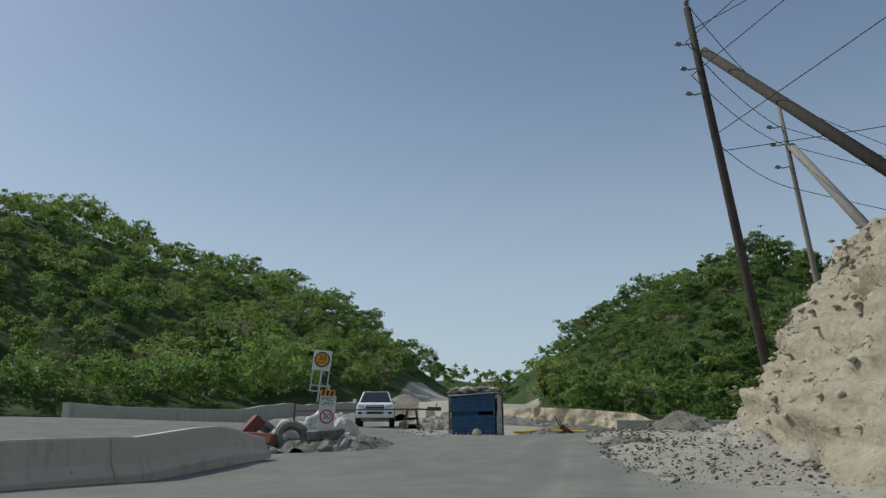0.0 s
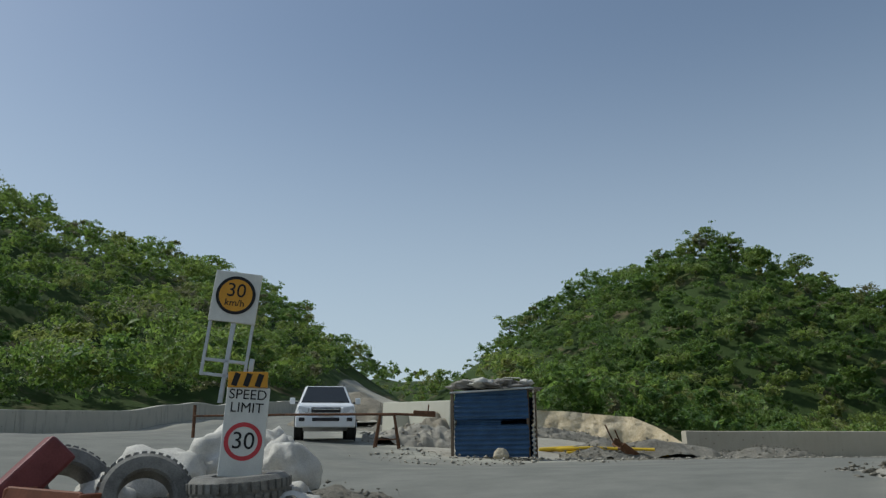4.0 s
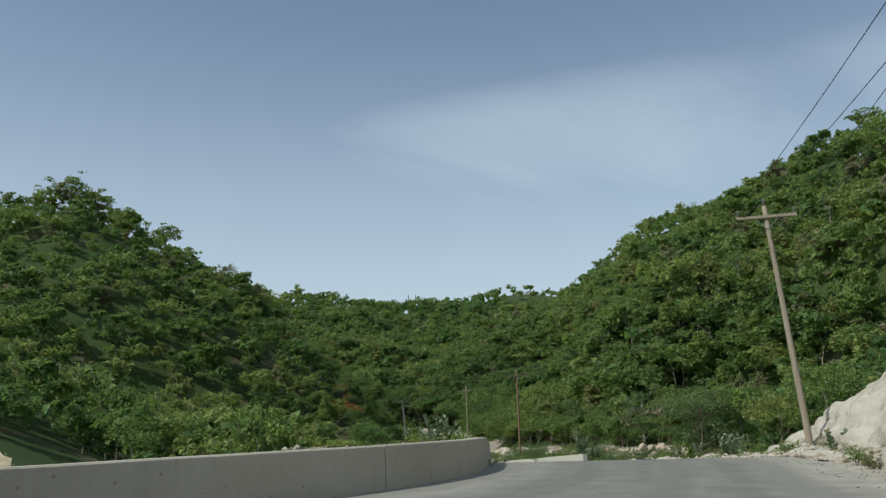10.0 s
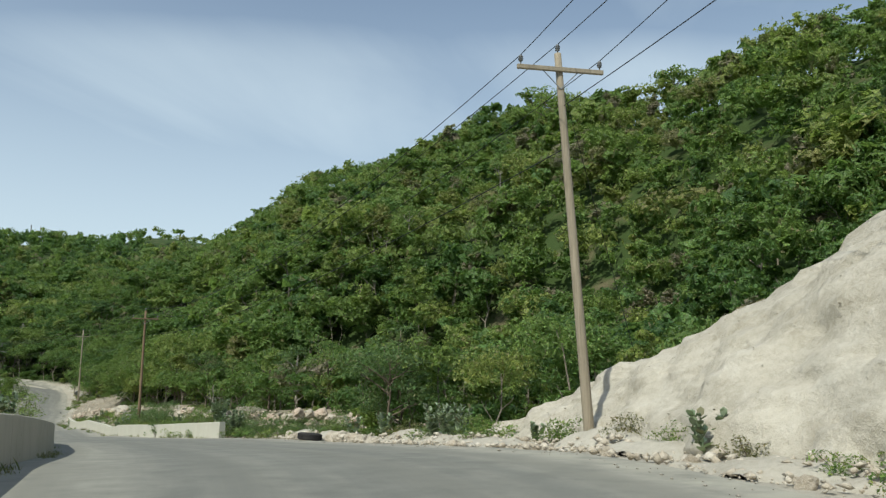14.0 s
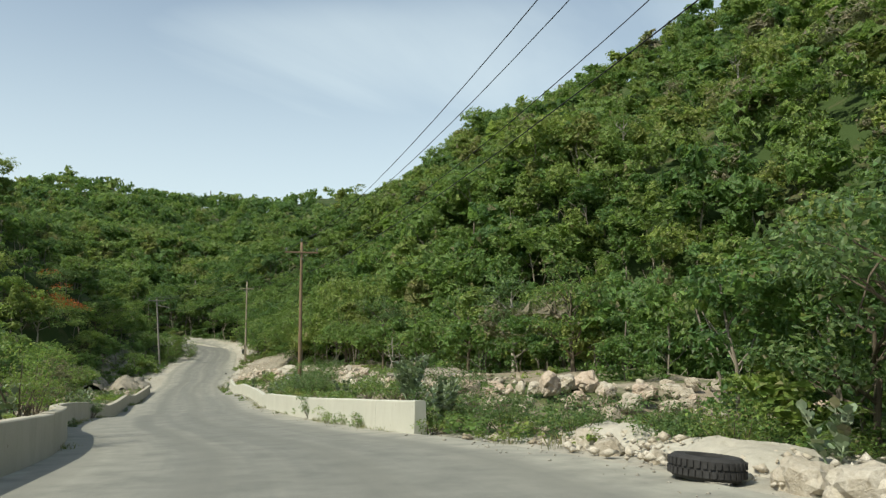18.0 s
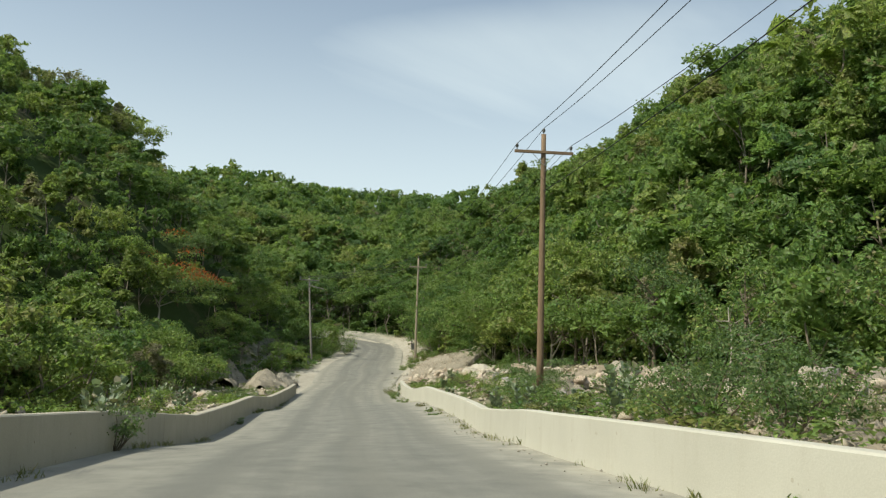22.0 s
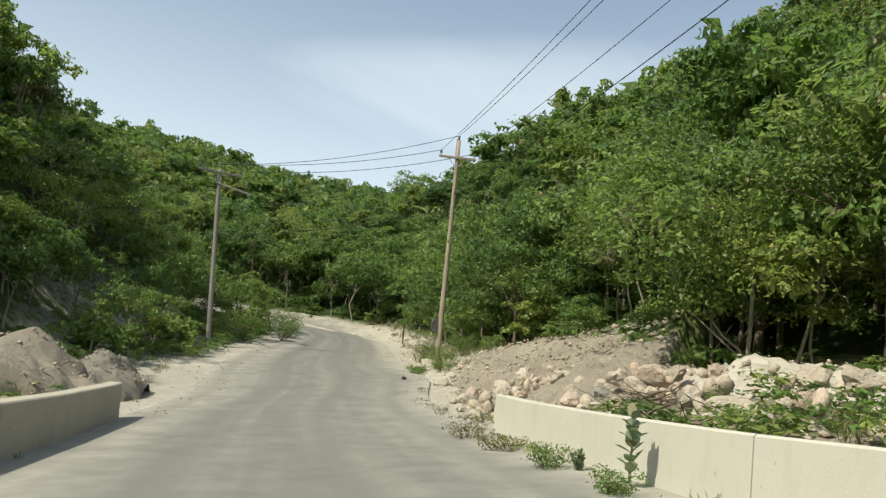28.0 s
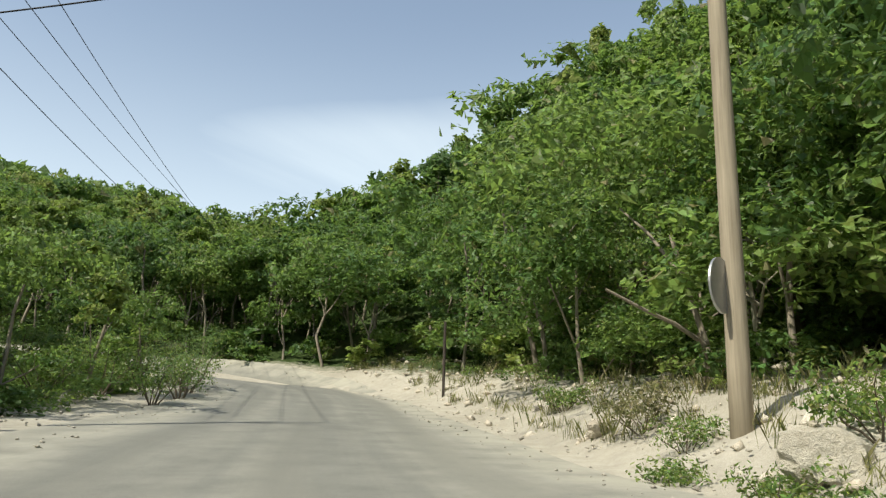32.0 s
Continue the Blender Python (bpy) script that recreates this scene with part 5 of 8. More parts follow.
part("front_sheet_lower", moved(corrugated(1.98, 0.82, seed=1, ragged=0.015), 0, -0.02, 0.02), M["blue_zinc"], hut, "blue-painted corrugated sheet")
part("front_sheet_upper", moved(corrugated(1.98, 0.74, seed=2, ragged=0.015), 0, -0.05, 0.99), M["blue_zinc"], hut, "blue-painted corrugated sheet")
part("front_sheet_middle", moved(corrugated(1.2, 0.34, seed=3), -0.36, 0.05, 0.74, 0, 2, 0), M["blue_zinc"], hut)
part("side_sheet_lower", moved(corrugated(1.3, 0.95, seed=4, ragged=0.035), 1.02, 0.62, 0.03, 0, 0, 96), M["bare_zinc"], hut, "bare silvery corrugated sheet")
part("side_sheet_upper", moved(corrugated(1.3, 0.85, seed=5, ragged=0.04), 1.04, 0.62, 0.86, 0, 3, 98), M["bare_zinc"], hut, "bare silvery corrugated sheet")
part("back_sheet", moved(corrugated(1.95, 1.6, seed=6), 0, 1.28, 0.03), M["blue_zinc"], hut)
part("left_sheet", moved(corrugated(1.25, 1.5, seed=7), -0.99, 0.64, 0.03, 0, 0, -90), M["tarp"], hut)
for px_, py_ in ((-1.06, -0.03), (0.97, 0.06), (-1.0, 1.24), (0.97, 1.24)):
    part("corner_post", box(0.075, 0.075, 1.9, (px_, py_, 0.85)), M["old_wood"], hut, bevel=0.008)
part("roof_sheet", box(2.2, 1.55, 0.05, (0, 0.6, 1.76), (2, -2, 0)), M["bare_zinc"], hut, bevel=0.01)
tp = lump(1.08, 0.8, 0.19, 5.3, 0.55, 1.9, 4, 0.35)
tp.transform(pose(-0.02, 0.5, 1.86, 0, 3, 0))
part("tarpaulin", tp, M["tarp"], hut, "crumpled grey tarpaulin", smooth=True)
for k, (sx_, sy_, r_) in enumerate(((-0.75, 0.1, 0.2), (-0.2, -0.06, 0.24), (0.42, 0.1, 0.2), (0.9, 0.3, 0.17), (0.1, 0.5, 0.27))):
    b = lump(r_ * 1.5, r_ * 1.1, r_ * 0.55, 9.1 + k, 0.5, 2.2, 3)
    b.transform(pose(sx_, sy_, 1.93, 0, 0, 30 * k))
    part("roof_sack", b, M["bag"] if k % 2 else M["tarp"], hut, smooth=True)
part("roof_hoop", tube([(0.1, 0.1, 1.95), (0.35, 0.1, 2.07), (0.75, 0.15, 2.06), (0.95, 0.2, 1.88)], 0.018, 6), M["bag"], hut)
tagged(hut, "small hut of blue corrugated zinc sheets with a tarpaulin roof", "hut")

stone = part("boulder", lump(0.2, 0.19, 0.17, 2.2, 0.2, 1.3, 3), M["cutrock"], None)
stone.location = (1.0, 19.05, gz(1.0, 19.05) + 0.13)
tagged(stone, "round tan stone lying before the hut", "boulder", "boulders")


# signs standing in a tyre
sx0, sy0 = -2.28, 6.95
szero = gz(sx0, sy0)


HEAP_STONES = []


def mound(name, cx, cy, rx, ry, h, mat, label, seed=1, rot=0.0, rough=0.16, res=26, category="mound", freq=1.4, base=None):
    n = res
    u = np.linspace(-1, 1, n * 2)
    U, Vv = np.meshgrid(u, u)
    R = np.hypot(U, Vv)
    c, s = math.cos(radians(rot)), math.sin(radians(rot))
    X = cx + U * rx * c - Vv * ry * s
    Y = cy + U * rx * s + Vv * ry * c
    wob = fbm(X + seed * 9, Y, 0, 0.9 / max(rx, ry) * 1.6, 3)
    k = np.clip(1 - R * (1 - 0.28 * wob), 0, 1)
    prof = k ** 0.85 * (1.45 - 0.45 * k)
    Z = (base or level)(X, Y) + np.where(k > 0, h * prof * (1 + 0.22 * wob), -0.12) + np.where(k > 0, rough * h ** 0.5 * fbm(X, Y + seed * 5, 0, freq, 4), 0)
    i = np.arange(U.size).reshape(U.shape)
    F = np.stack([i[:-1, :-1], i[:-1, 1:], i[1:, 1:], i[1:, :-1]], -1).reshape(-1, 4)
    kk = (k > 0)
    keepf = (kk[:-1, :-1] | kk[:-1, 1:] | kk[1:, 1:] | kk[1:, :-1]).ravel()
    F = F[keepf]
    used_, inv_ = np.unique(F, return_inverse=True)
    V_ = np.stack([X, Y, Z], -1).reshape(-1, 3)[used_]
    ob = mesh_obj(name, V_, inv_.reshape(F.shape), mat, smooth=True)
    if mat in (M["grey_gravel"], M["gravel"]):
        HEAP_STONES.append(bank_stones(ob, int(140 * rx * ry) + 120, seed))
    return tagged(ob, label, category)


mound("gravel_mound", sx0 - 0.1, sy0 + 0.4, 2.1, 1.6, 0.42, M["grey_gravel"], "low grey heap of gravel and dirt under the signs", 3, rough=0.24, freq=3.0)
ty = part("tyre", tyre_bm(0.52, 0.3, 0.27), M["rubber_dusty"])
ty.matrix_world = pose(sx0 + 0.05, sy0, szero + 0.3, 3, -4, 20)
tagged(ty, "dusty old truck tyre lying flat, holding the signs", "tyre", "old tyres")
sg = empty("speed_sign", (sx0, sy0, szero + 0.36), 10, 0, 3)
part("post", box(0.05, 0.05, 1.5, (-0.02, 0.04, 0.72), (0, 3, 0)), M["steel"], sg, bevel=0.005)
sb = part("sign_board", box(0.46, 0.03, 0.95, (0.02, 0, 0.68)), M["sign_white"], sg, bevel=0.012)
part("lettering", joined(text_bm("SPEED", 0.15, (0.02, -0.018, 1.07), (90, 0, 0)), text_bm("LIMIT", 0.15, (0.02, -0.018, 0.93), (90, 0, 0))), M["sign_black"], sb)
part("red_ring", disc_bm(0.155, 0.2, (0.02, -0.017, 0.58)), M["sign_red"], sb)
part("lettering", text_bm("30", 0.25, (0.02, -0.018, 0.58), (90, 0, 0)), M["sign_black"], sb)
ch = part("chevron_box", box(0.42, 0.09, 0.17, (0.0, 0.01, 1.235), (0, -3, 0)), M["sign_orange"], sg, "orange box with black bars", bevel=0.008)
for k in (-1, 0, 1):
    part("bar", box(0.06, 0.006, 0.14, (k * 0.125, -0.038, 1.23), (0, 14, 0)), M["sign_black"], ch)
tagged(sg, "white speed limit 30 sign standing in an old tyre", "road sign")
ts = empty("advisory_sign", (sx0 - 0.38, sy0 + 0.06, szero + 0.36), 10, 0, 6)
part("post", box(0.05, 0.05, 1.2, (0.02, 0.03, 1.6), (0, 0, 0)), M["steel"], ts, bevel=0.005)
for k in (-1, 1):
    part("leg", box(0.035, 0.035, 1.0, (k * 0.235, 0.02, 1.78)), M["steel"], ts, bevel=0.004)
for z_ in (1.3, 1.46):
    part("crossbar", box(0.5, 0.03, 0.035, (0, 0.02, z_)), M["steel"], ts, bevel=0.004)
tb = part("sign_board", box(0.52, 0.03, 0.58, (0, -0.02, 2.18)), M["sign_white"], ts, bevel=0.01)
part("disc", disc_bm(0.0, 0.195, (0, -0.037, 2.2)), M["sign_orange"], tb)
part("black_ring", disc_bm(0.185, 0.22, (0, -0.039, 2.2)), M["sign_black"], tb)
part("lettering", joined(text_bm("30", 0.22, (0, -0.043, 2.25), (90, 0, 0)), text_bm("km/h", 0.11, (0, -0.043, 2.11), (90, 0, 0))), M["sign_black"], tb)
tagged(ts, "square white sign with an orange 30 km/h disc", "road sign")

# bulk bags, barrier scraps, tyres
BAGS = [(-3.5, 8.0, 0.62, 0.5, 0.5), (-2.9, 8.5, 0.5, 0.42, 0.62), (-2.1, 8.3, 0.45, 0.4, 0.5), (-1.9, 7.5, 0.5, 0.34, 0.24), (-3.9, 7.3, 0.4, 0.3, 0.3), (-2.4, 9.1, 0.4, 0.35, 0.55), (-1.65, 6.9, 0.4, 0.3, 0.2)]
for k, (bx_, by_, a_, b_, c_) in enumerate(BAGS):
    o = part("bulk_bag", lump(a_, b_, c_, 20.3 + k, 0.3, 1.5, 4, 0.6), M["bag"], None, smooth=True)
    o.matrix_world = pose(bx_, by_, gz(bx_, by_) + c_ * 0.6 + 0.08, 6 * (k % 3 - 1), 9 * (k % 2), 40 * k)
    tagged(o, "crumpled dirty white woven bulk bag half filled with soil", "bulk bag", "bulk bags by the signs")
rb = empty("plastic_barrier", (-4.55, 6.6, gz(-4.55, 6.6) + 0.05), 35)
part("shell", joined(box(0.34, 0.5, 1.15, (0.1, 0, 0.5), (0, 42, 0)), box(0.42, 0.55, 0.2, (-0.36, 0, 0.08), (0, 42, 0))), M["red_plastic"], rb, bevel=0.04)
tagged(rb, "broken faded red plastic road barrier leaning on a tyre", "road barrier")
ob_ = empty("plastic_tray", (-3.85, 6.3, gz(-3.85, 6.3) + 0.32), -8, 0, 4)
part("tray", joined(box(0.8, 0.5, 0.06, (0, 0, 0)), box(0.8, 0.05, 0.3, (0, -0.24, 0.1), (-14, 0, 0)), box(0.05, 0.5, 0.26, (0.4, 0, 0.1)), box(0.05, 0.5, 0.26, (-0.4, 0, 0.1))), M["orange_plastic"], ob_, bevel=0.02)
tagged(ob_, "faded orange plastic barrier piece lying on tyres", "road barrier")
for k, (tx_, ty_, R_, rx_, dz_) in enumerate(((-3.9, 6.0, 0.48, 4, 0.02), (-3.15, 6.7, 0.45, 68, 0.36), (-4.2, 7.1, 0.5, 55, 0.4))):
    o = part("tyre", tyre_bm(R_, 0.26, 0.26), M["rubber_dusty"])
    o.matrix_world = pose(tx_, ty_, gz(tx_, ty_) + dz_, rx_, 6, 25 * k)
    tagged(o, "worn dusty truck tyre dumped on the road", "tyre", "old tyres")
for k, (qx, qy, r_) in enumerate(((-5.1, 6.0, 0.16), (-5.25, 6.5, 0.2), (-4.9, 5.7, 0.14), (-3.3, 5.7, 0.13), (-2.0, 6.0, 0.18), (-1.5, 6.3, 0.22), (-1.3, 7.1, 0.16), (-3.75, 6.25, 0.1))):
    o = part("boulder", lump(r_ * 1.3, r_, r_ * 0.8, 40.7 + k, 0.4, 1.3, 2), M["greyrock"], None)
    o.matrix_world = pose(qx, qy, gz(qx, qy) + r_ * 0.45 + (0.2 if k == 7 else 0.03), 10 * k, 7 * k, 50 * k)
    tagged(o, "broken lump of grey rock on the road edge", "boulder", "boulders")


# jersey barrier at the left of the first stretch
def jersey(pts):
    line = resample(pts, 0.5)
    root = empty("jersey_barrier", (line[0].x, line[0].y, gz(line[0].x, line[0].y)))
    inv_ = root.matrix_world.inverted()
    for k in range(0, len(line) - 2, 8):
        seg = line[k:k + 9]
        if len(seg) < 3:
            continue
        # each unit has a thin white strip laid along its top
        for nm, prof, mat in (("barrier_unit", [(0.3, -0.2), (0.3, 0.08), (0.17, 0.3), (0.115, 0.74), (0.085, 0.78), (-0.085, 0.78), (-0.115, 0.74), (-0.17, 0.3), (-0.3, 0.08), (-0.3, -0.2)], M["jersey"]), ("top_strip", [(0.075, 0.778), (0.075, 0.784), (-0.075, 0.784), (-0.075, 0.778)], M["barrier_top_white"])):
            bm = bmesh.new()
            rings = []
            for i, p in enumerate(seg):
                d = (seg[min(i + 1, len(seg) - 1)] - seg[max(i - 1, 0)]).normalized()
                nrm = Vector((d.y, -d.x, 0))
                q = p - d * 0.03 if i == len(seg) - 1 else p
                z0 = gz(q.x, q.y) + float(np.interp(q.y, [-5, 2.4], [-0.04, 0.18]))
                taper = float(np.interp(q.y, [2.0, 3.9], [1.0, 0.5]))
                rings.append([bm.verts.new(inv_ @ Vector((*(q + nrm * o).xy, z0 + z * taper))) for o, z in prof])
            m_ = len(prof)
            for r0, r1 in zip(rings, rings[1:]):
                for j in range(m_):
                    bm.faces.new((r0[j], r1[j], r1[(j + 1) % m_], r0[(j + 1) % m_]))
            bm.faces.new(rings[0])
            bm.faces.new(rings[-1][::-1])
            part(nm, bm, mat, root)
    return tagged(root, "grey concrete jersey barrier with a white top", "road barrier")


jersey([(-3.0, 3.9), (-3.4, 2.4), (-5.0, -3.5), (-5.9, -12), (-6.2, -24), (-6.2, -40)])

# white block wall, heaps and pipes behind the hut
ww = empty("block_wall", (-3.1, 30.2, gz(-3.1, 30.2)), -60)
part("wall_slab", box(5.6, 0.3, 1.5, (2.75, 0, 0.35), (0, 3, 0)), M["wall_white"], ww, bevel=0.03)
part("end_pier", box(0.5, 0.6, 0.9, (2.1, -0.35, 0.2)), M["wall_white"], ww, bevel=0.03)
tagged(ww, "low white concrete wall beside the works", "wall")
mound("sand_mound", -5.6, 39.5, 3.4, 2.6, 1.7, M["earth"], "smooth tan heap of sand behind the pickup", 5, rough=0.05)
mound("rubble_mound", -1.5, 23.6, 1.7, 1.3, 0.5, M["gravel"], "broken stones and rubble by the boom stand", 6, rough=0.3, freq=2.6)
mound("rubble_mound", -0.8, 26.0, 1.6, 1.2, 0.7, M["earth"], "broken stones and rubble by the white wall", 7, rough=0.3, freq=2.6)
mound("gravel_mound", 6.0, 24.3, 2.6, 1.3, 0.62, M["grey_gravel"], "grey gravel heap against the end of the parapet", 8, rot=8)
mound("gravel_mound", 9.6, 24.7, 2.8, 0.8, 0.42, M["grey_gravel"], "low grey gravel heap along the parapet", 9, rot=12)
mound("gravel_mound", 3.9, 21.8, 1.1, 0.7, 0.3, M["grey_gravel"], "small grey gravel heap by the hut", 10)
mound("gravel_mound", 7.6, 7.7, 1.1, 0.9, 0.5, M["grey_gravel"], "dark gravel heap at the road corner", 12)
mound("gravel_mound", 6.1, 5.3, 0.8, 0.5, 0.2, M["grey_gravel"], "small dark heap of asphalt rubble", 13)
mound("gravel_mound", 7.4, 3.6, 2.6, 6.5, 0.14, M["gravel"], "pale stony gravel apron at the foot of the bank", 15, rough=0.08, freq=2.0)
mound("rubble_mound", 8.9, 3.0, 1.3, 4.6, 0.4, M["gravel"], "pale crumbled rock at the foot of the cut bank", 14, rough=0.3, freq=2.2)
mound("gravel_spill", 6.6, 5.5, 2.0, 6.0, 0.16, M["gravel"], "dusty gravel spread over the road edge", 15, rough=0.12)
for k in range(14):
    q = random.Random(k)
    a = (3.6 + q.uniform(-0.5, 2.2), 23.4 + q.uniform(-0.5, 0.9))
    ang = q.uniform(-0.5, 0.5)
    L = q.uniform(0.8, 1.6)
    z_ = gz(*a) + 0.06 + 0.045 * (k % 5)
    o = part("yellow_pipe", tube([(-L * math.cos(ang), -L * math.sin(ang), 0), (0, 0, 0.05), (L * math.cos(ang), L * math.sin(ang), q.uniform(0, 0.12))], 0.045, 8), M["yellow_pipe"], None)
    o.location = (*a, z_)
    tagged(o, "yellow plastic pipe lying in a heap", "pipe", "yellow pipes")
wb = empty("wheelbarrow", (4.9, 23.2, gz(4.9, 23.2) + 0.2), 30, 20, 30)
part("tub", joined(box(0.75, 0.5, 0.05), box(0.75, 0.04, 0.25, (0, 0.24, 0.1), (-15, 0, 0)), box(0.75, 0.04, 0.25, (0, -0.24, 0.1), (15, 0, 0))), M["rust"], wb, bevel=0.01)
for k in (-1, 1):
    part("handle", tube([(-0.2, k * 0.25, 0.0), (-0.9, k * 0.3, 0.35)], 0.022, 6), M["rust"], wb)
tagged(wb, "overturned rusty wheelbarrow on the pipe heap", "wheelbarrow")


# cut faces
def face(name, pts, z_lo, z_hi, mat, label, lean=0.35, amp=0.7, seed=3, rows=34):
    line = resample(pts, 0.2)
    P = np.array([p[:2] for p in line])
    D = np.gradient(P, axis=0)
    D /= np.linalg.norm(D, axis=1)[:, None]
    N = np.stack([D[:, 1], -D[:, 0]], -1)
    n = len(P)
    s = np.linspace(0, 1, n)
    lo, hi = np.interp(s, np.linspace(0, 1, len(z_lo)), z_lo), np.interp(s, np.linspace(0, 1, len(z_hi)), z_hi)
    out = np.zeros((n, rows, 3))
    for j in range(rows):
        v = j / (rows - 1)
        out[:, j, :2] = P - N * (lean * (hi - lo) * v)[:, None]
        out[:, j, 2] = lo + (hi - lo) * v
    d = amp * (fbm(out[..., 0] + seed, out[..., 1], out[..., 2] * 0.35, 0.55, 4)) + 0.45 * amp * np.abs(fbm(out[..., 0], out[..., 1] + seed, out[..., 2] * 0.25, 1.9, 3))
    out[..., :2] += N[:, None] * d[..., None]
    i = np.arange(n * rows).reshape(n, rows)
    F = np.stack([i[:-1, :-1], i[1:, :-1], i[1:, 1:], i[:-1, 1:]], -1).reshape(-1, 4)
    return tagged(mesh_obj(name, out.reshape(-1, 3), F, mat), label, "cut face", kind="structure")


white_cut = face("cut_face_white", [(-1.5, 60), (2.5, 57), (7, 55), (11, 53.5), (14.5, 50)], [0.2, -0.8, -1.5, -1.6, -1.2], [3.8, 3.7, 3.4, 2.9, 0.4], M["yellowcut"], "cream and white freshly cut limestone face below the hill", 0.4, 0.6, 4, 60)
face("cut_face_grey", [(-36, 205), (-30, 211), (-25, 217), (-20, 224)], [10, 12, 13, 14], [30, 25, 20, 15], M["greyrock"], "pale grey road cut at the end of the long hill", 0.7, 2.0, 6, 30)
face("cut_face_tan", [(-12, 226), (-5, 219), (3, 212), (10, 205)], [9, 10, 9, 8], [12, 20, 27, 32], M["cutrock"], "tan rocky shoulder of the pointed hill", 0.55, 2.4, 8, 30)
mound("spoil_mound", 1.0, 34.0, 6.0, 3.0, 0.4, M["grey_gravel"], "long grey bank of spoil behind the hut", 21, rot=-20, rough=0.3, freq=2.4)

# ---- more poles and the lines ----
def leaning_pole(a, b, r0, r1, mat, label, brace=None, ins=()):
    a, b = Vector(a), Vector(b)
    root = empty("utility_pole", a)
    part("pole", tube([(b - a) * t for t in (-0.06, 0.0, 0.25, 0.5, 0.75, 1.0)], [r0 * 1.02, r0, r0 * 0.75 + r1 * 0.25, (r0 + r1) / 2, r0 * 0.25 + r1 * 0.75, r1], 14), mat, root, smooth=True)
    if brace:
        part("brace_pole", tube([Vector(brace[0]) - a, Vector(brace[1]) - a], [0.13, 0.17], 12), mat, root, smooth=True)
    for k, t in enumerate(ins):
        p = (b - a) * t
        arm = part("insulator_bracket", tube([p, p + Vector((-0.32, -0.05, -0.08))], 0.022, 6), M["insulator"], root)
        q = insulator((0, 0, 0))
        q.transform(Matrix.Translation(p + Vector((-0.3, -0.05, -0.08))) @ pose(0, 0, 0, 0, -75, 0))
        part("insulator", q, M["insulator"], arm, smooth=True)
    q = insulator((b - a))
    part("insulator", q, M["insulator"], root, smooth=True)
    return tagged(root, label, "utility pole", "utility poles along the road")


leaning_pole((9.67, 6.29, 0.6), (8.36, 5.74, 11.48), 0.14, 0.1, M["pole_dark"], "dark leaning utility pole with a timber brace in the rock bank", ((8.68, 5.66, 10.03), (12.73, 0.3, 2.55)), (0.9, 0.83, 0.76))
leaning_pole((12.81, 10.84, 2.57), (12.23, 10.99, 10.7), 0.1, 0.07, M["pole_grey"], "grey leaning utility pole with a timber brace on the rock bank", ((12.45, 10.91, 9.12), (13.6, 6.23, 3.29)), (0.9, 0.82, 0.72))

W_A = [(8.36, 5.74, 11.65), (8.22, 5.69, 10.37), (8.31, 5.74, 9.35), (8.69, 5.82, 7.48)]
W_B = [(12.23, 10.99, 10.85), (12.12, 10.99, 9.91), (12.16, 10.99, 9.26), (12.37, 10.91, 7.61)]
for a_, b_ in zip(W_A, W_B):
    wire(a_, b_, 0.25)
    wire(a_, (a_[0] + 22, a_[1] - 40, a_[2] + 6), 0.5)
for k, (a_, q) in enumerate(zip(W_B, e1 + [Vector((37.8, 28.6, 8.6))])):
    wire(a_, q, 0.35)
wire((8.48, 5.74, 10.8), (25, -2, 17), 0.3)
wire((8.99, 5.99, 7.14), (40, 8, 13), 0.5)
for q, s_ in zip(e1, e2):
    wire(q, s_, 2.1)
wire((37.8, 28.6, 7.4), (80.15, 80.64, 5.3), 1.2, 0.014)
for q, s_ in zip(e2, e3):
    wire(q, s_, 0.9)
wire((80.15, 80.64, 5.3), (116, 125.5, 5.6), 1.0, 0.014)
for q, s_ in zip(e3, e4):
    wire(q, s_, 0.45, 0.016)
for z_ in (5.2, 3.6):
    wire((116, 125.5, z_ + 1.2), (109.1, 136.8, z_ - 1.2), 0.4, 0.014)
for k, s_ in enumerate(e4):
    wire(s_, e5[k], 0.8)
wire((109.2, 136.7, 4.2), (147.8, 176.0, 10.6), 0.9)
wire((109.2, 136.7, 4.8), (70, 150, 8.0), 1.2)
# second, lower arm with side brackets on the grey pole, disc on the bend pole
part("crossarm", box(1.9, 0.09, 0.1, (0.1, 0.1, 9.5), (0, 12, -35)), M["pole_grey"], p4, bevel=0.01)
dk = disc_bm(0.0, 0.36, (0, 0, 0), 0.03)
dk.transform(pose(-0.24, 0.1, 1.75, 0, 0, -6))
part("disc_plate", dk, M["steel"], p3, "grey round plate, back of a mirror")
part("meter_box", box(0.2, 0.14, 0.9, (0.1, 0.12, 11.4), (0, 4, 20)), M["pole_dark"], p3, bevel=0.02)
# guy wire beside the first roadside pole
wire((37.8, 28.6, 9.2), (44.5, 27.6, 1.2), 0.0, 0.009, "guy_wire")
st = part("signpost", tube([(127.6, 138.4, -2.0), (127.6, 138.4, 0.6)], 0.05, 8), M["pole_dark"])
tagged(st, "short dark post at the road edge by the bend", "post")
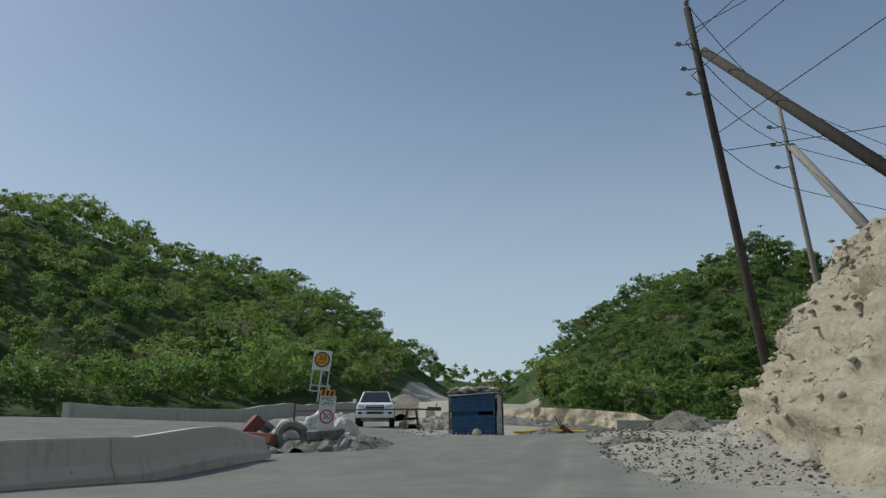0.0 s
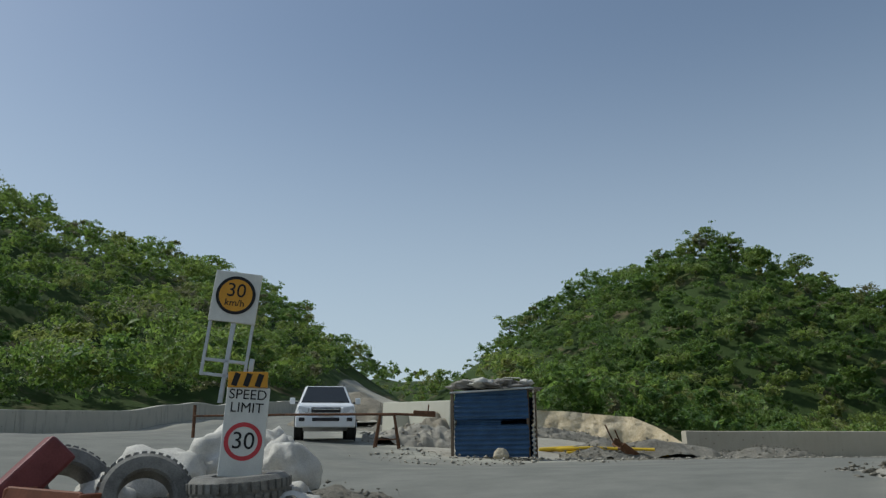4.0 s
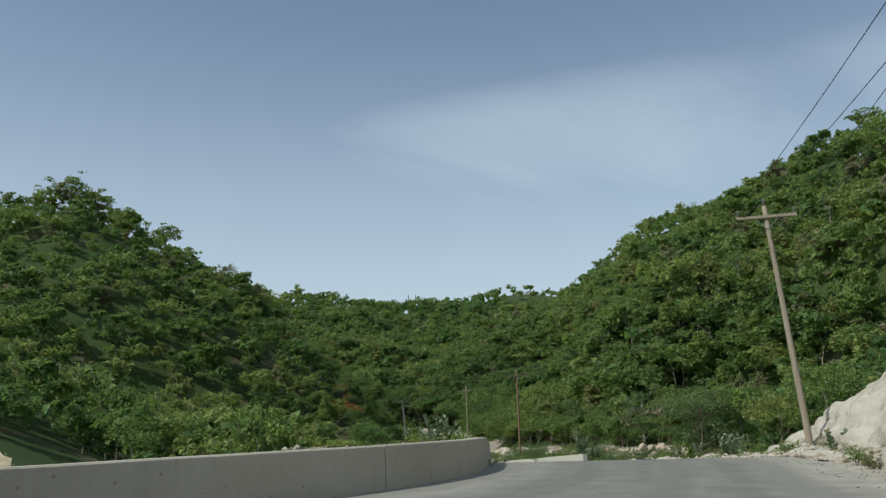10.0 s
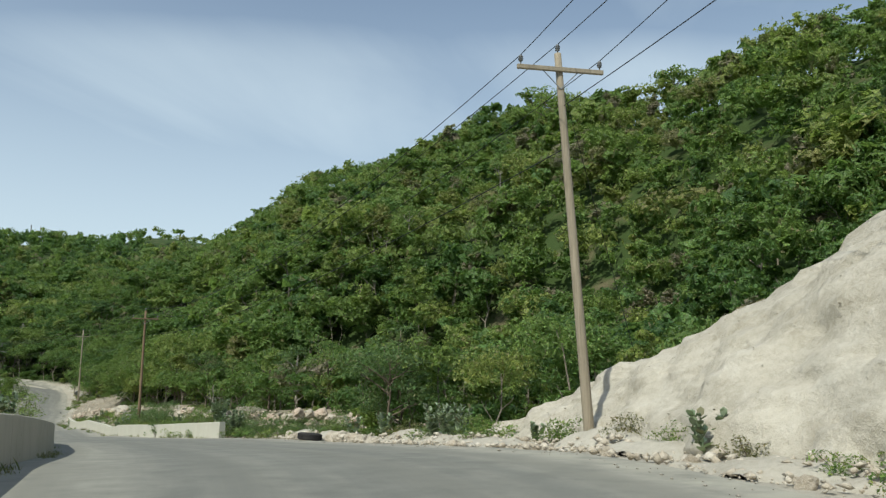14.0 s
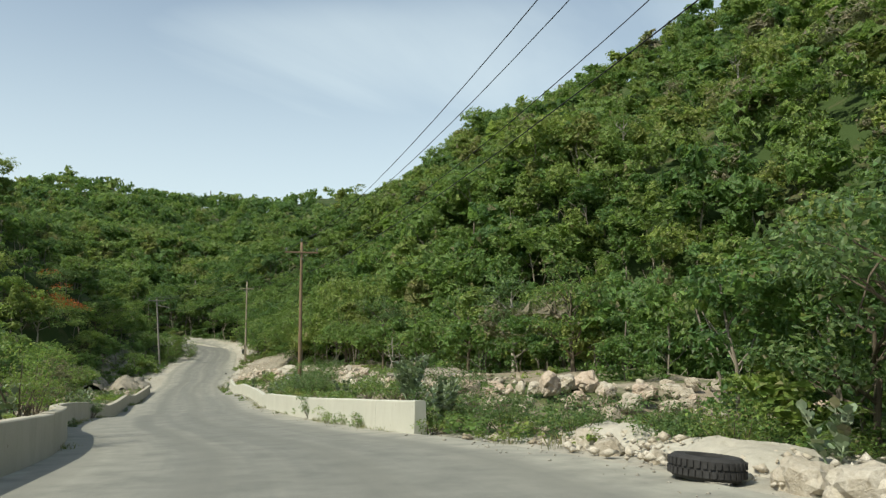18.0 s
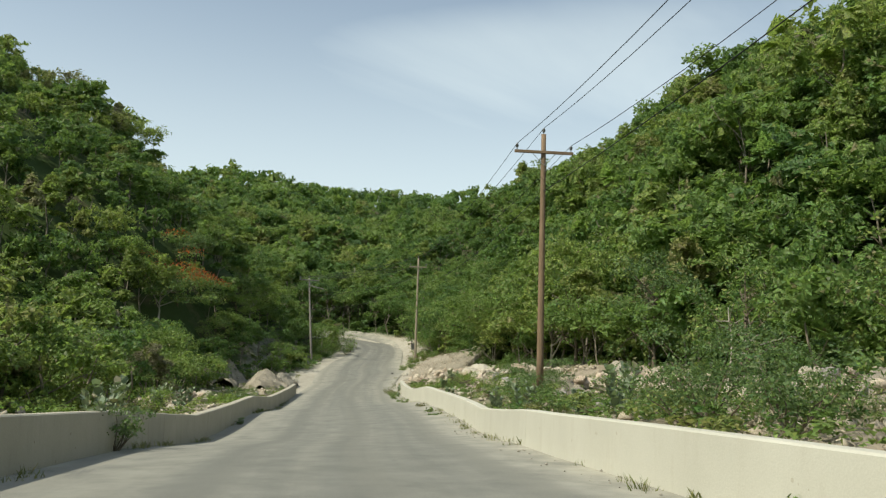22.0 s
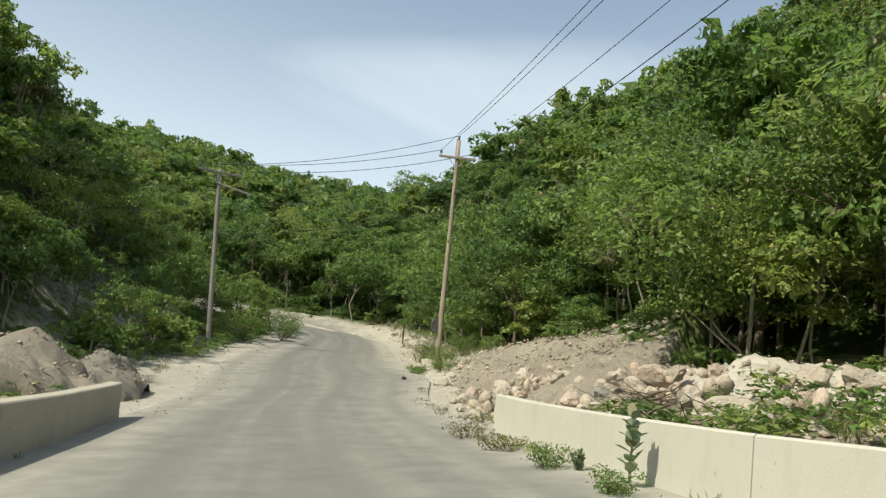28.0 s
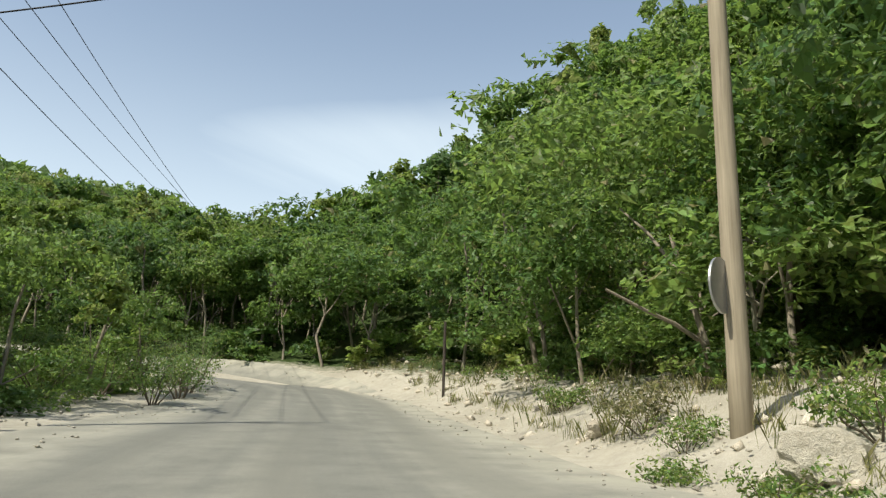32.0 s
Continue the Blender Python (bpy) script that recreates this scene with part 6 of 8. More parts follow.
# pylon posts on the far ridge
for k, (x_, y_, z_, h_) in enumerate(((312, 368, 66, 12), (317, 367, 66, 12), (322, 370, 66, 11))):
    o = part("far_mast", tube([(x_, y_, z_), (x_, y_, z_ + h_)], 0.28, 6), M["pole_grey"])
    tagged(o, "thin distant mast standing on the ridge", "mast", "masts on the ridge")
for k in range(5):
    o = part("far_mast", tube([(197 + 3.2 * k, 282 - 1.5 * k, 24), (197 + 3.2 * k, 282 - 1.5 * k, 40 + (k % 2))], 0.16, 6), M["pole_pale"])
    tagged(o, "thin pale mast standing on the wooded slope", "mast", "masts on the ridge")

# ---- rubble ground beside the parapets ----
RIGHT_WALL = [(50, 45.8)] + [p for p in RIGHT_EDGE if 54 < p[0] < 112]
LEFT_WALL = LEFT_EDGE[4:] + [(98.6, 124), (104, 131)]


def along_line(line, s, off):
    """The place at a distance along a line and off to the right of it."""
    for (ax, ay), (bx, by) in zip(line, line[1:]):
        ln = math.hypot(bx - ax, by - ay)
        if s <= ln or (bx, by) == tuple(line[-1]):
            dx, dy = (bx - ax) / ln, (by - ay) / ln
            return ax + dx * s + dy * off, ay + dy * s - dx * off
        s -= ln


def fill_z(x, y):
    """The raised rubble level behind the walls; far below elsewhere."""
    x, y = np.asarray(x, float), np.asarray(y, float)
    out = np.full(x.shape, -99.0)
    for line, sgn, far_, rise, top, w0, w1 in ((RIGHT_WALL, 1, 15.0, 0.06, 0.62, (54.6, 52.4), (99.6, 110.8)), (LEFT_WALL, -1, 9.0, 0.02, 0.6, (20, 29), (95.0, 118.4))):
        d, side, a = seg_dist(x, y, line)
        total = sum(math.hypot(q[0] - p[0], q[1] - p[1]) for p, q in zip(line, line[1:]))
        sa, sb = (float(seg_dist(np.array([q[0]]), np.array([q[1]]), line)[2][0]) for q in (w0, w1))
        ends = np.clip(np.minimum((a - sa + 0.5) / 4.0, (total - a) / 11.0), 0, 1)
        ends = ends * ends * (3 - 2 * ends)
        n = 0.22 * fbm(x, y, 0, 0.35, 4) + 0.05 * fbm(x, y, 3, 2.2, 2)
        k = d - 0.33
        walled = np.clip((sb - a) / 1.5, 0, 1)
        foot = np.clip(k / (0.5 + 2.6 * (1 - walled)), 0, 1)
        rise_ = (0.68 * walled + (1 - 0.68 * walled) * foot) * top + (rise * k + n * np.clip(k / 1.2, 0, 1)) * foot
        z = level(x, y) + rise_ * ends - 0.18 * (1 - ends) - 0.1 * (1 - walled) * (1 - foot)
        out = np.where((side * sgn > 0) & (d < far_) & (d > 0.3), np.maximum(out, z), out)
    return out


def surface(x, y):
    """Ground or rubble, whichever lies on top."""
    x, y = np.atleast_1d(np.asarray(x, float)), np.atleast_1d(np.asarray(y, float))
    return np.maximum(np.where(from_road(x, y) < 18, np.maximum(level(x, y), height(x, y)), height(x, y)), fill_z(x, y))


def sz(x, y):
    return float(surface(x, y)[0])


def fill_strip(name, line, sgn, far_, label):
    pts = resample(line, 0.45)
    P = np.array([p[:2] for p in pts])
    D = np.gradient(P, axis=0)
    D = np.stack([np.convolve(np.pad(D[:, k], 6, mode="edge"), np.ones(13) / 13, "valid") for k in (0, 1)], -1)
    D /= np.linalg.norm(D, axis=1)[:, None]
    N = np.stack([D[:, 1], -D[:, 0]], -1) * sgn
    offs = 0.34 + np.linspace(0, 1, 34) ** 1.25 * (far_ - 0.5)
    XY = P[:, None] + N[:, None] * offs[None, :, None]
    Z = fill_z(XY[..., 0], XY[..., 1])
    Z = np.where(Z < -50, level(XY[..., 0], XY[..., 1]) - 0.3, Z)
    V = np.concatenate([XY, Z[..., None]], -1).reshape(-1, 3)
    i = np.arange(XY.shape[0] * XY.shape[1]).reshape(XY.shape[:2])
    F = np.stack([i[:-1, :-1], i[1:, :-1], i[1:, 1:], i[:-1, 1:]], -1).reshape(-1, 4)
    if sgn > 0:
        F = F[:, ::-1]
    ob = mesh_obj(name, V, F, M["rubble"], smooth=True)
    return tagged(ob, label, "rubble ground", kind="structure")


fill_strip("rubble_ground_right", RIGHT_WALL, 1, 15.0, "brown earth and rubble strip behind the cream parapet")
fill_strip("rubble_ground_left", LEFT_WALL, -1, 9.0, "brown earth and rubble strip behind the grey parapet")

# ---- boulders ----
vr = random.Random(5)
ROCKS = []
for k in range(9):
    bm = lump(1, 0.8 + 0.05 * (k % 4), 0.62 + 0.06 * (k % 3), 60.3 + k * 1.7, 0.5, 0.9 + 0.12 * (k % 3), 3)
    for v in bm.verts:
        # broken, flattish sides
        for ax_ in range(2):
            d_ = Vector((math.cos(k * 2.1 + ax_ * 2.3), math.sin(k * 2.1 + ax_ * 2.3), 0.4 * ax_)).normalized()
            q = v.co.dot(d_) - (0.52 + 0.1 * ax_)
            if q > 0:
                v.co -= d_ * q * 0.85
    me_ = bpy.data.meshes.new("boulder")
    bm.to_mesh(me_)
    bm.free()
    ROCKS.append(me_)
ROCK_SETS = {}
for nm_ in ("boulder", "pinkboulder", "greyrock", "marl"):
    ROCK_SETS[nm_] = []
    for me_ in ROCKS:
        c_ = me_.copy()
        c_.materials.append(M[nm_])
        ROCK_SETS[nm_].append(c_)


def boulder(x, y, r, mat, label, group, lift=0.0, z=None):
    ob = new("boulder", vr.choice(ROCK_SETS[mat]))
    zz = (sz(x, y) if z is None else z) + r * (0.32 + lift)
    ob.matrix_world = pose(x, y, zz, vr.uniform(-25, 25), vr.uniform(-25, 25), vr.uniform(0, 360)) @ Matrix.Diagonal((r * vr.uniform(0.85, 1.2), r * vr.uniform(0.75, 1.0), r * vr.uniform(0.75, 1.0), 1))
    return tagged(ob, label, "boulder", group)


SMALL = {"boulder": [], "pinkboulder": [], "greyrock": []}


def boulder_pile(line, s0, s1, o0, o1, n, r0, r1, high, group, label, mats=("boulder", "boulder", "pinkboulder")):
    """Boulders heaped over one another within a stretch beside a line."""
    for k in range(n):
        u, v = vr.random(), vr.random()
        x, y = along_line(line, s0 + (s1 - s0) * u, o0 + (o1 - o0) * v)
        hump = math.sin(math.pi * min(max(v, 0.03), 0.97)) * (0.45 + 0.55 * math.sin(math.pi * u))
        r = r0 + (r1 - r0) * vr.random() ** 2
        z = sz(x, y) + high * hump * vr.uniform(0.2, 1.0) * 0.9
        if r < 0.27:
            SMALL[vr.choice(mats)].append(pose(x, y, z + 0.3 * r, vr.uniform(0, 360), vr.uniform(0, 360), vr.uniform(0, 360)) @ Matrix.Diagonal((r, r * 0.85, r * 0.7, 1)))
        else:
            boulder(x, y, r, vr.choice(mats), label, group, z=z)


pile_label = "broken cream and pink limestone boulder in a heap"
G1 = "boulders heaped behind the cream parapet"
boulder_pile(RIGHT_WALL, 39, 54, 5.6, 9.2, 120, 0.14, 0.44, 1.2, G1, pile_label)
boulder_pile(RIGHT_WALL, 59, 74, 4.2, 8.2, 120, 0.14, 0.44, 1.2, G1, pile_label)
boulder_pile(RIGHT_WALL, 74, 84, 1.6, 7.0, 110, 0.1, 0.42, 0.9, G1, pile_label, ("boulder", "boulder", "boulder", "pinkboulder"))
boulder_pile(RIGHT_WALL, 29, 38, 6.5, 10.5, 50, 0.12, 0.4, 0.8, G1, pile_label, ("boulder", "greyrock", "pinkboulder"))
boulder_pile(RIGHT_WALL, 47, 58, 2.6, 5.2, 16, 0.18, 0.42, 0.5, G1, "pale boulder among weeds and vines", ("boulder", "greyrock"))
for k in range(14):
    x, y = along_line(RIGHT_WALL, vr.uniform(14, 80), vr.uniform(1.4, 8))
    boulder(x, y, vr.uniform(0.14, 0.34), vr.choice(("boulder", "greyrock", "boulder")), "single pale boulder lying on the rubble ground", "single boulders")
G2 = "boulders heaped behind the grey parapet"
boulder_pile(LEFT_WALL, 76, 98, -2.4, -5.4, 90, 0.12, 0.44, 0.8, G2, pile_label)
boulder_pile(LEFT_WALL, 101, 108, -1.0, -3.4, 10, 0.18, 0.45, 0.3, G2, "grey slab of broken concrete and stone", ("greyrock", "boulder"))
boulder_pile(LEFT_WALL, 55, 70, -3.0, -5.5, 12, 0.15, 0.4, 0.5, G2, pile_label)
# the strip of rubble before the slope, where the parapet begins
STRIP = [(57.5, 55.5), (62.5, 49.0), (68.5, 43.0)]
boulder_pile(STRIP, 1, 17, -1.8, 1.8, 150, 0.1, 0.5, 0.6, G1, pile_label)
# lumps and gravel spilled at the foot of the parapet's end
for k in range(26):
    x, y = along_line(RIGHT_WALL, vr.uniform(80.6, 88.5), vr.uniform(0.3, 3.2))
    boulder(x, y, 0.09 + 0.32 * vr.random() ** 2, vr.choice(("boulder", "pinkboulder", "greyrock")), "loose rock spilled at the end of the cream parapet", "rocks at the parapet end")
boulder_pile(RIGHT_WALL, 84, 92, 0.8, 4.2, 80, 0.07, 0.34, 0.5, "rocks at the parapet end", "cream and pink rock tumbled at the end of the parapet", ("boulder", "boulder", "boulder", "pinkboulder"))
boulder(104.2, 114.5, 0.5, "boulder", "squarish cream rock at the end of the parapet", "rocks at the parapet end")
boulder(100.9, 109.9, 0.16, "greyrock", "dark lump of asphalt on the rubble", "rocks at the parapet end")
# white lumps along the road edge
for k, (x, y, r) in enumerate(((51.6, 45.4, 0.42), (50.7, 44.6, 0.4), (49.6, 43.4, 0.24), (47.4, 40.7, 0.5), (46.7, 40.0, 0.55), (46.0, 39.1, 0.42), (45.0, 38.3, 0.3), (43.6, 37.0, 0.28), (41.6, 34.7, 0.22), (39.2, 32.3, 0.22), (36.2, 29.2, 0.25), (33.8, 27.0, 0.24), (31.6, 25.2, 0.2), (29.0, 23.6, 0.22))):
    boulder(x, y, r, "boulder", "chalky white lump of rock at the road edge", "white lumps along the road edge", lift=-0.1)
for k in range(9):
    x, y = along_line([(28, 23.2), (33.5, 26.6), (38.8, 31.6), (48.6, 42.0), (52.5, 47.0)], 2 + k * 3.9, 0.9 + 0.3 * (k % 3))
    mound("gravel_mound", x, y, 2.3 + 0.3 * (k % 2), 0.9, 0.26 + 0.1 * (k % 3), M["pale_gravel"], "low white ridge of gravel along the road edge", 50 + k, rot=48, rough=0.1, res=20, freq=2.6)
tl = part("tyre", tyre_bm(0.5, 0.3, 0.27), M["rubber"])
tl.matrix_world = pose(47.6, 42.0, gz(47.6, 42.0) + 0.08, 4, 3, 20)
tagged(tl, "worn truck tyre lying on white gravel beside the road", "tyre", "old tyres")
boulder(113.9, 124.2, 0.5, "marl", "tall pale weathered rock beside the brown pole", "rocks in the verge")
boulder(108.6, 119.2, 0.42, "marl", "pale weathered rock in the weeds by the pole", "rocks in the verge")
for k in range(18):
    x, y = along_line([(101.5, 112.4), (106, 117.4), (111.5, 122.6), (115.6, 127), (121, 132.6)], vr.uniform(0, 34), vr.uniform(0.2, 5.5))
    boulder(x, y, vr.uniform(0.07, 0.3), vr.choice(("boulder", "greyrock", "greyrock")), "rock lying in the weedy verge below the forest", "rocks in the verge")


for nm_, ms_ in SMALL.items():
    bm = lump(1, 0.9, 0.8, 77.3, 0.5, 1.1, 2)
    bv = np.array([v.co[:] for v in bm.verts])
    bf = np.array([[v.index for v in f.verts] for f in bm.faces])
    bm.free()
    if ms_:
        V = np.concatenate([bv @ np.array(m.to_3x3()).T + np.array(m.translation) for m in ms_])
        F = (bf[None] + len(bv) * np.arange(len(ms_))[:, None, None]).reshape(-1, 3)
        tagged(mesh_obj("rubble_stones", V, F, M[nm_]), "small broken limestone rubble filling the boulder heaps", "rubble", kind="stuff")

MOUND_STONES = []


def spoil(name, x, y, rx, ry, h, mat, label, seed, rot=50, rough=0.2, freq=1.6, stones=300):
    """A mound that stands on the rubble level."""
    ob = mound(name, x, y, rx, ry, h, mat, label, seed, rot=rot, rough=rough, freq=freq, base=lambda a, b: surface(a.ravel(), b.ravel()).reshape(a.shape) - 0.03)
    c_ = bank_stones(ob, stones, seed)
    MOUND_STONES.append(c_)
    return ob


for k, (s_, o_, rx_, ry_, h_, mt_) in enumerate(((33, 9.8, 3.0, 2.0, 0.9, "earth"), (78.5, 6.4, 3.4, 2.6, 0.7, "pale_gravel"), (85.5, 4.8, 4.6, 2.8, 0.8, "earth"), (81, 6.8, 3.4, 2.6, 0.9, "pale_gravel"), (52, 5.0, 3.6, 2.2, 0.6, "earth"))):
    x, y = along_line(RIGHT_WALL, s_, o_)
    spoil("earth_mound", x, y, rx_, ry_, h_, M[mt_], "mound of pale rock dust on the rubble" if mt_ == "pale_gravel" else "mound of loose brown earth on the rubble", 70 + k, rough=0.2, freq=2.4)
for k, (x, y, rx_, ry_, h_, mt_, lb_) in enumerate(((93.8, 121.6, 3.2, 2.2, 1.5, "earth", "smooth tan heap of sandy earth"), (92.6, 126.4, 3.6, 2.4, 1.6, "earth", "brown heap of earth and gravel"), (97.8, 124.9, 2.6, 1.7, 1.4, "grey_gravel", "grey heap of gravel and broken stones"), (76.5, 103.8, 4.0, 1.6, 0.8, "earth", "heap of earth behind the grey parapet"), (56.5, 78.0, 4.0, 1.8, 0.8, "earth", "heap of earth behind the grey parapet"))):
    spoil("earth_mound", x, y, rx_, ry_, h_, M[mt_], lb_, 90 + k, rough=0.06 if k == 0 else 0.13, freq=2.2)


spoil("earth_mound", 110.2, 116.1, 4.6, 2.9, 0.42, M["earth"], "large mound of brown stony earth beside the road", 99, rot=47, rough=0.2, freq=2.8, stones=2600)


def loose_stones(name, pts, size, mat, label, seed):
    """Many small angular stones, one mesh."""
    rng = np.random.default_rng(seed)
    base = np.array([(1, 0, 0), (-1, 0, 0), (0, 1, 0), (0, -1, 0), (0, 0, 1), (0, 0, -1)], float)
    tri_ = np.array([(0, 2, 4), (2, 1, 4), (1, 3, 4), (3, 0, 4), (2, 0, 5), (1, 2, 5), (3, 1, 5), (0, 3, 5)])
    n = len(pts)
    s = size[0] + (size[1] - size[0]) * rng.random(n) ** 3
    V = base[None] * rng.uniform(0.55, 1.25, (n, 6, 1)) + rng.normal(0, 0.18, (n, 6, 3))
    a = rng.uniform(0, 6.283, n)
    R = np.stack([np.stack([np.cos(a), -np.sin(a)], -1), np.stack([np.sin(a), np.cos(a)], -1)], 1)
    V[..., :2] = np.einsum("nij,nkj->nki", R, V[..., :2])
    V[..., 2] *= 0.6
    V = V * s[:, None, None] + np.asarray(pts)[:, None]
    V[..., 2] += (0.25 * s)[:, None]
    F = (tri_[None] + 6 * np.arange(n)[:, None, None]).reshape(-1, 3)
    ob = mesh_obj(name, V.reshape(-1, 3), F, mat)
    return tagged(ob, label, "stones", kind="stuff")


loose_stones("heap_stones", np.concatenate(HEAP_STONES), (0.015, 0.07), M["grey_gravel"], "broken grey stones lying on the gravel heaps", 22)
loose_stones("loose_stones", np.concatenate(MOUND_STONES), (0.02, 0.1), M["boulder"], "loose stones lying on the earth mounds", 21)


def spread(line, n, o0, o1, seed, power=1.0, s0=0.0, s1=None):
    rng = np.random.default_rng(seed)
    total = sum(math.hypot(q[0] - p[0], q[1] - p[1]) for p, q in zip(line, line[1:]))
    s = rng.uniform(s0, s1 or total, n)
    o = o0 + (o1 - o0) * rng.random(n) ** power
    xy = np.array([along_line(line, a, b) for a, b in zip(s, o)])
    return xy[:, 0], xy[:, 1]


x, y = spread(RIGHT_WALL, 3200, 0.7, 10, 41)
loose_stones("loose_stones", np.stack([x, y, surface(x, y)], -1), (0.04, 0.3), M["boulder"], "loose cream stones strewn over the rubble", 1)
x, y = spread(LEFT_WALL, 1500, -0.7, -8, 42)
loose_stones("loose_stones", np.stack([x, y, surface(x, y)], -1), (0.04, 0.26), M["boulder"], "loose cream stones strewn over the rubble", 2)
EDGE_R = RIGHT_EDGE[r_i:]
x, y = spread(EDGE_R, 2600, -0.9, 1.6, 43)
loose_stones("roadside_gravel", np.stack([x, y, level(x, y) + 0.07], -1), (0.015, 0.06), M["gravel"], "loose pale gravel along the road edge", 3)
x, y = spread([(28, 23.2), (33.5, 26.6), (38.8, 31.6), (48.6, 42.0), (52.5, 47.0)], 2200, -0.4, 2.6, 47)
loose_stones("roadside_gravel", np.stack([x, y, level(x, y) + 0.05 + np.random.default_rng(3).uniform(0, 0.3, len(x)) * np.exp(-((seg_dist(x, y, [(28, 23.2), (33.5, 26.6), (38.8, 31.6), (48.6, 42.0), (52.5, 47.0)])[0] - 1.1) / 0.6) ** 2)], -1), (0.03, 0.17), M["boulder"], "broken white stones along the road edge", 9)
x, y = spread(LEFT_FAR, 900, -2.4, 1.2, 44)
loose_stones("roadside_gravel", np.stack([x, y, level(x, y) + 0.07], -1), (0.015, 0.06), M["gravel"], "loose pale gravel along the road edge", 4)
x, y = spread([(7.6, -20), (7.6, -4), (8.2, 6), (11.0, 11.6), (16, 16.4), (22, 20.3), (28, 23.6)], 2600, -0.6, 1.9, 45)
loose_stones("roadside_gravel", np.stack([x, y, level(x, y) + 0.05], -1), (0.01, 0.035), M["cutrock"], "tan stones fallen along the foot of the bank", 5)
c_ = bank_stones(rock_bank, 5200, 51)
loose_stones("bank_stones", c_, (0.03, 0.15), M["cutrock"], "broken tan stones standing out of the cut bank", 7)
c_ = bank_stones(white_cut, 900, 53)
loose_stones("bank_stones", c_, (0.02, 0.09), M["yellowcut"], "cream stones standing out of the cut face", 13)
c_ = bank_stones(marl_bank, 2600, 52)
loose_stones("bank_stones", c_, (0.008, 0.032), M["marl"], "small white stones on the marl bank", 8)
x, y = spread([(7, -3), (7, 2), (7.4, 7), (9.5, 11)], 1500, -1.6, 1.8, 48)
loose_stones("roadside_gravel", np.stack([x, y, level(x, y) + 0.12], -1), (0.008, 0.03), M["cutrock"], "tan stones on the gravel apron below the bank", 12)
x, y = spread([(-2, 19.5), (2, 18.2), (5, 19.5), (9, 24), (14, 26)], 900, -1.5, 2.5, 46)
loose_stones("roadside_gravel", np.stack([x, y, level(x, y) + 0.05], -1), (0.02, 0.08), M["gravel"], "loose grey gravel round the works", 6)


# ---- branches, trees, shrubs ----
def leaves_mesh(name, V, mat, parent, rng, label="", spread_=0.24):
    k = V.shape[1]
    T = np.repeat(np.clip(rng.normal(0.5, spread_, len(V)), 0, 1), k)
    return mesh_obj(name, V.reshape(-1, 3), np.arange(len(V) * k).reshape(-1, k), M[mat], parent, label, tint=T)


def tree(x, y, h, wide, label, mat="leaf", seed=1, leaves=4200, leaf=0.11, clear=0.35, limbs=9, bark="bark", flat=0.6, lean=(0, 0), red=0, z=None, group="trees at the forest edge", trunk_r=None):
    rng = np.random.default_rng(seed)
    z0 = sz(x, y) - 0.15 if z is None else z
    root = empty("tree", (x, y, z0))
    top = np.array([lean[0], lean[1], h * 0.82])
    fork = top * clear / 0.82
    fork[2] = h * clear
    r = trunk_r or 0.022 * h
    paths = [bent(rng, (0, 0, -0.2), fork, r * 1.25, r * 0.8, 7, 0.06), bent(rng, fork, top, r * 0.8, r * 0.12, 7, 0.1)]
    blobs = [(top[0], top[1], h * 0.86, wide * 0.24)]
    for k in range(limbs):
        a = 2.4 * k + rng.uniform(-0.4, 0.4)
        t = rng.uniform(0.0, 0.75)
        base = fork + (top - fork) * t
        reach = wide * 0.5 * rng.uniform(0.55, 0.95) * (1 - 0.5 * t)
        tip = base + np.array([math.cos(a) * reach, math.sin(a) * reach, h * rng.uniform(0.1, 0.3)])
        tip[2] = min(tip[2], h * 0.92)
        paths.append(bent(rng, base, tip, r * 0.5, r * 0.1, 6, 0.12))
        blobs.append((*tip, wide * rng.uniform(0.14, 0.25)))
        for m in range(2):
            tw = tip + rng.normal(0, wide * 0.13, 3)
            paths.append(bent(rng, tip * 0.6 + base * 0.4, tw, r * 0.2, r * 0.06, 4, 0.12))
            blobs.append((*tw, wide * rng.uniform(0.1, 0.17)))
    V, F = sticks(paths)
    mesh_obj("trunk", V, F, M[bark], root, smooth=True)
    leaves_mesh("crown", crown_template(rng, int(leaves * 0.72), blobs, leaf * 1.1, flat, aspect=0.9, quad=True), mat, root, rng)
    if red:
        up = [b for b in blobs if b[2] > h * 0.6]
        leaves_mesh("blossom", crown_template(rng, red, [(b[0], b[1], b[2] + b[3] * 0.25, b[3] * 0.95) for b in up], leaf * 0.9, flat, aspect=0.9, quad=True), "leaf_red", root, rng, "orange-red blossom clusters")
    return tagged(root, label, "tree", group)


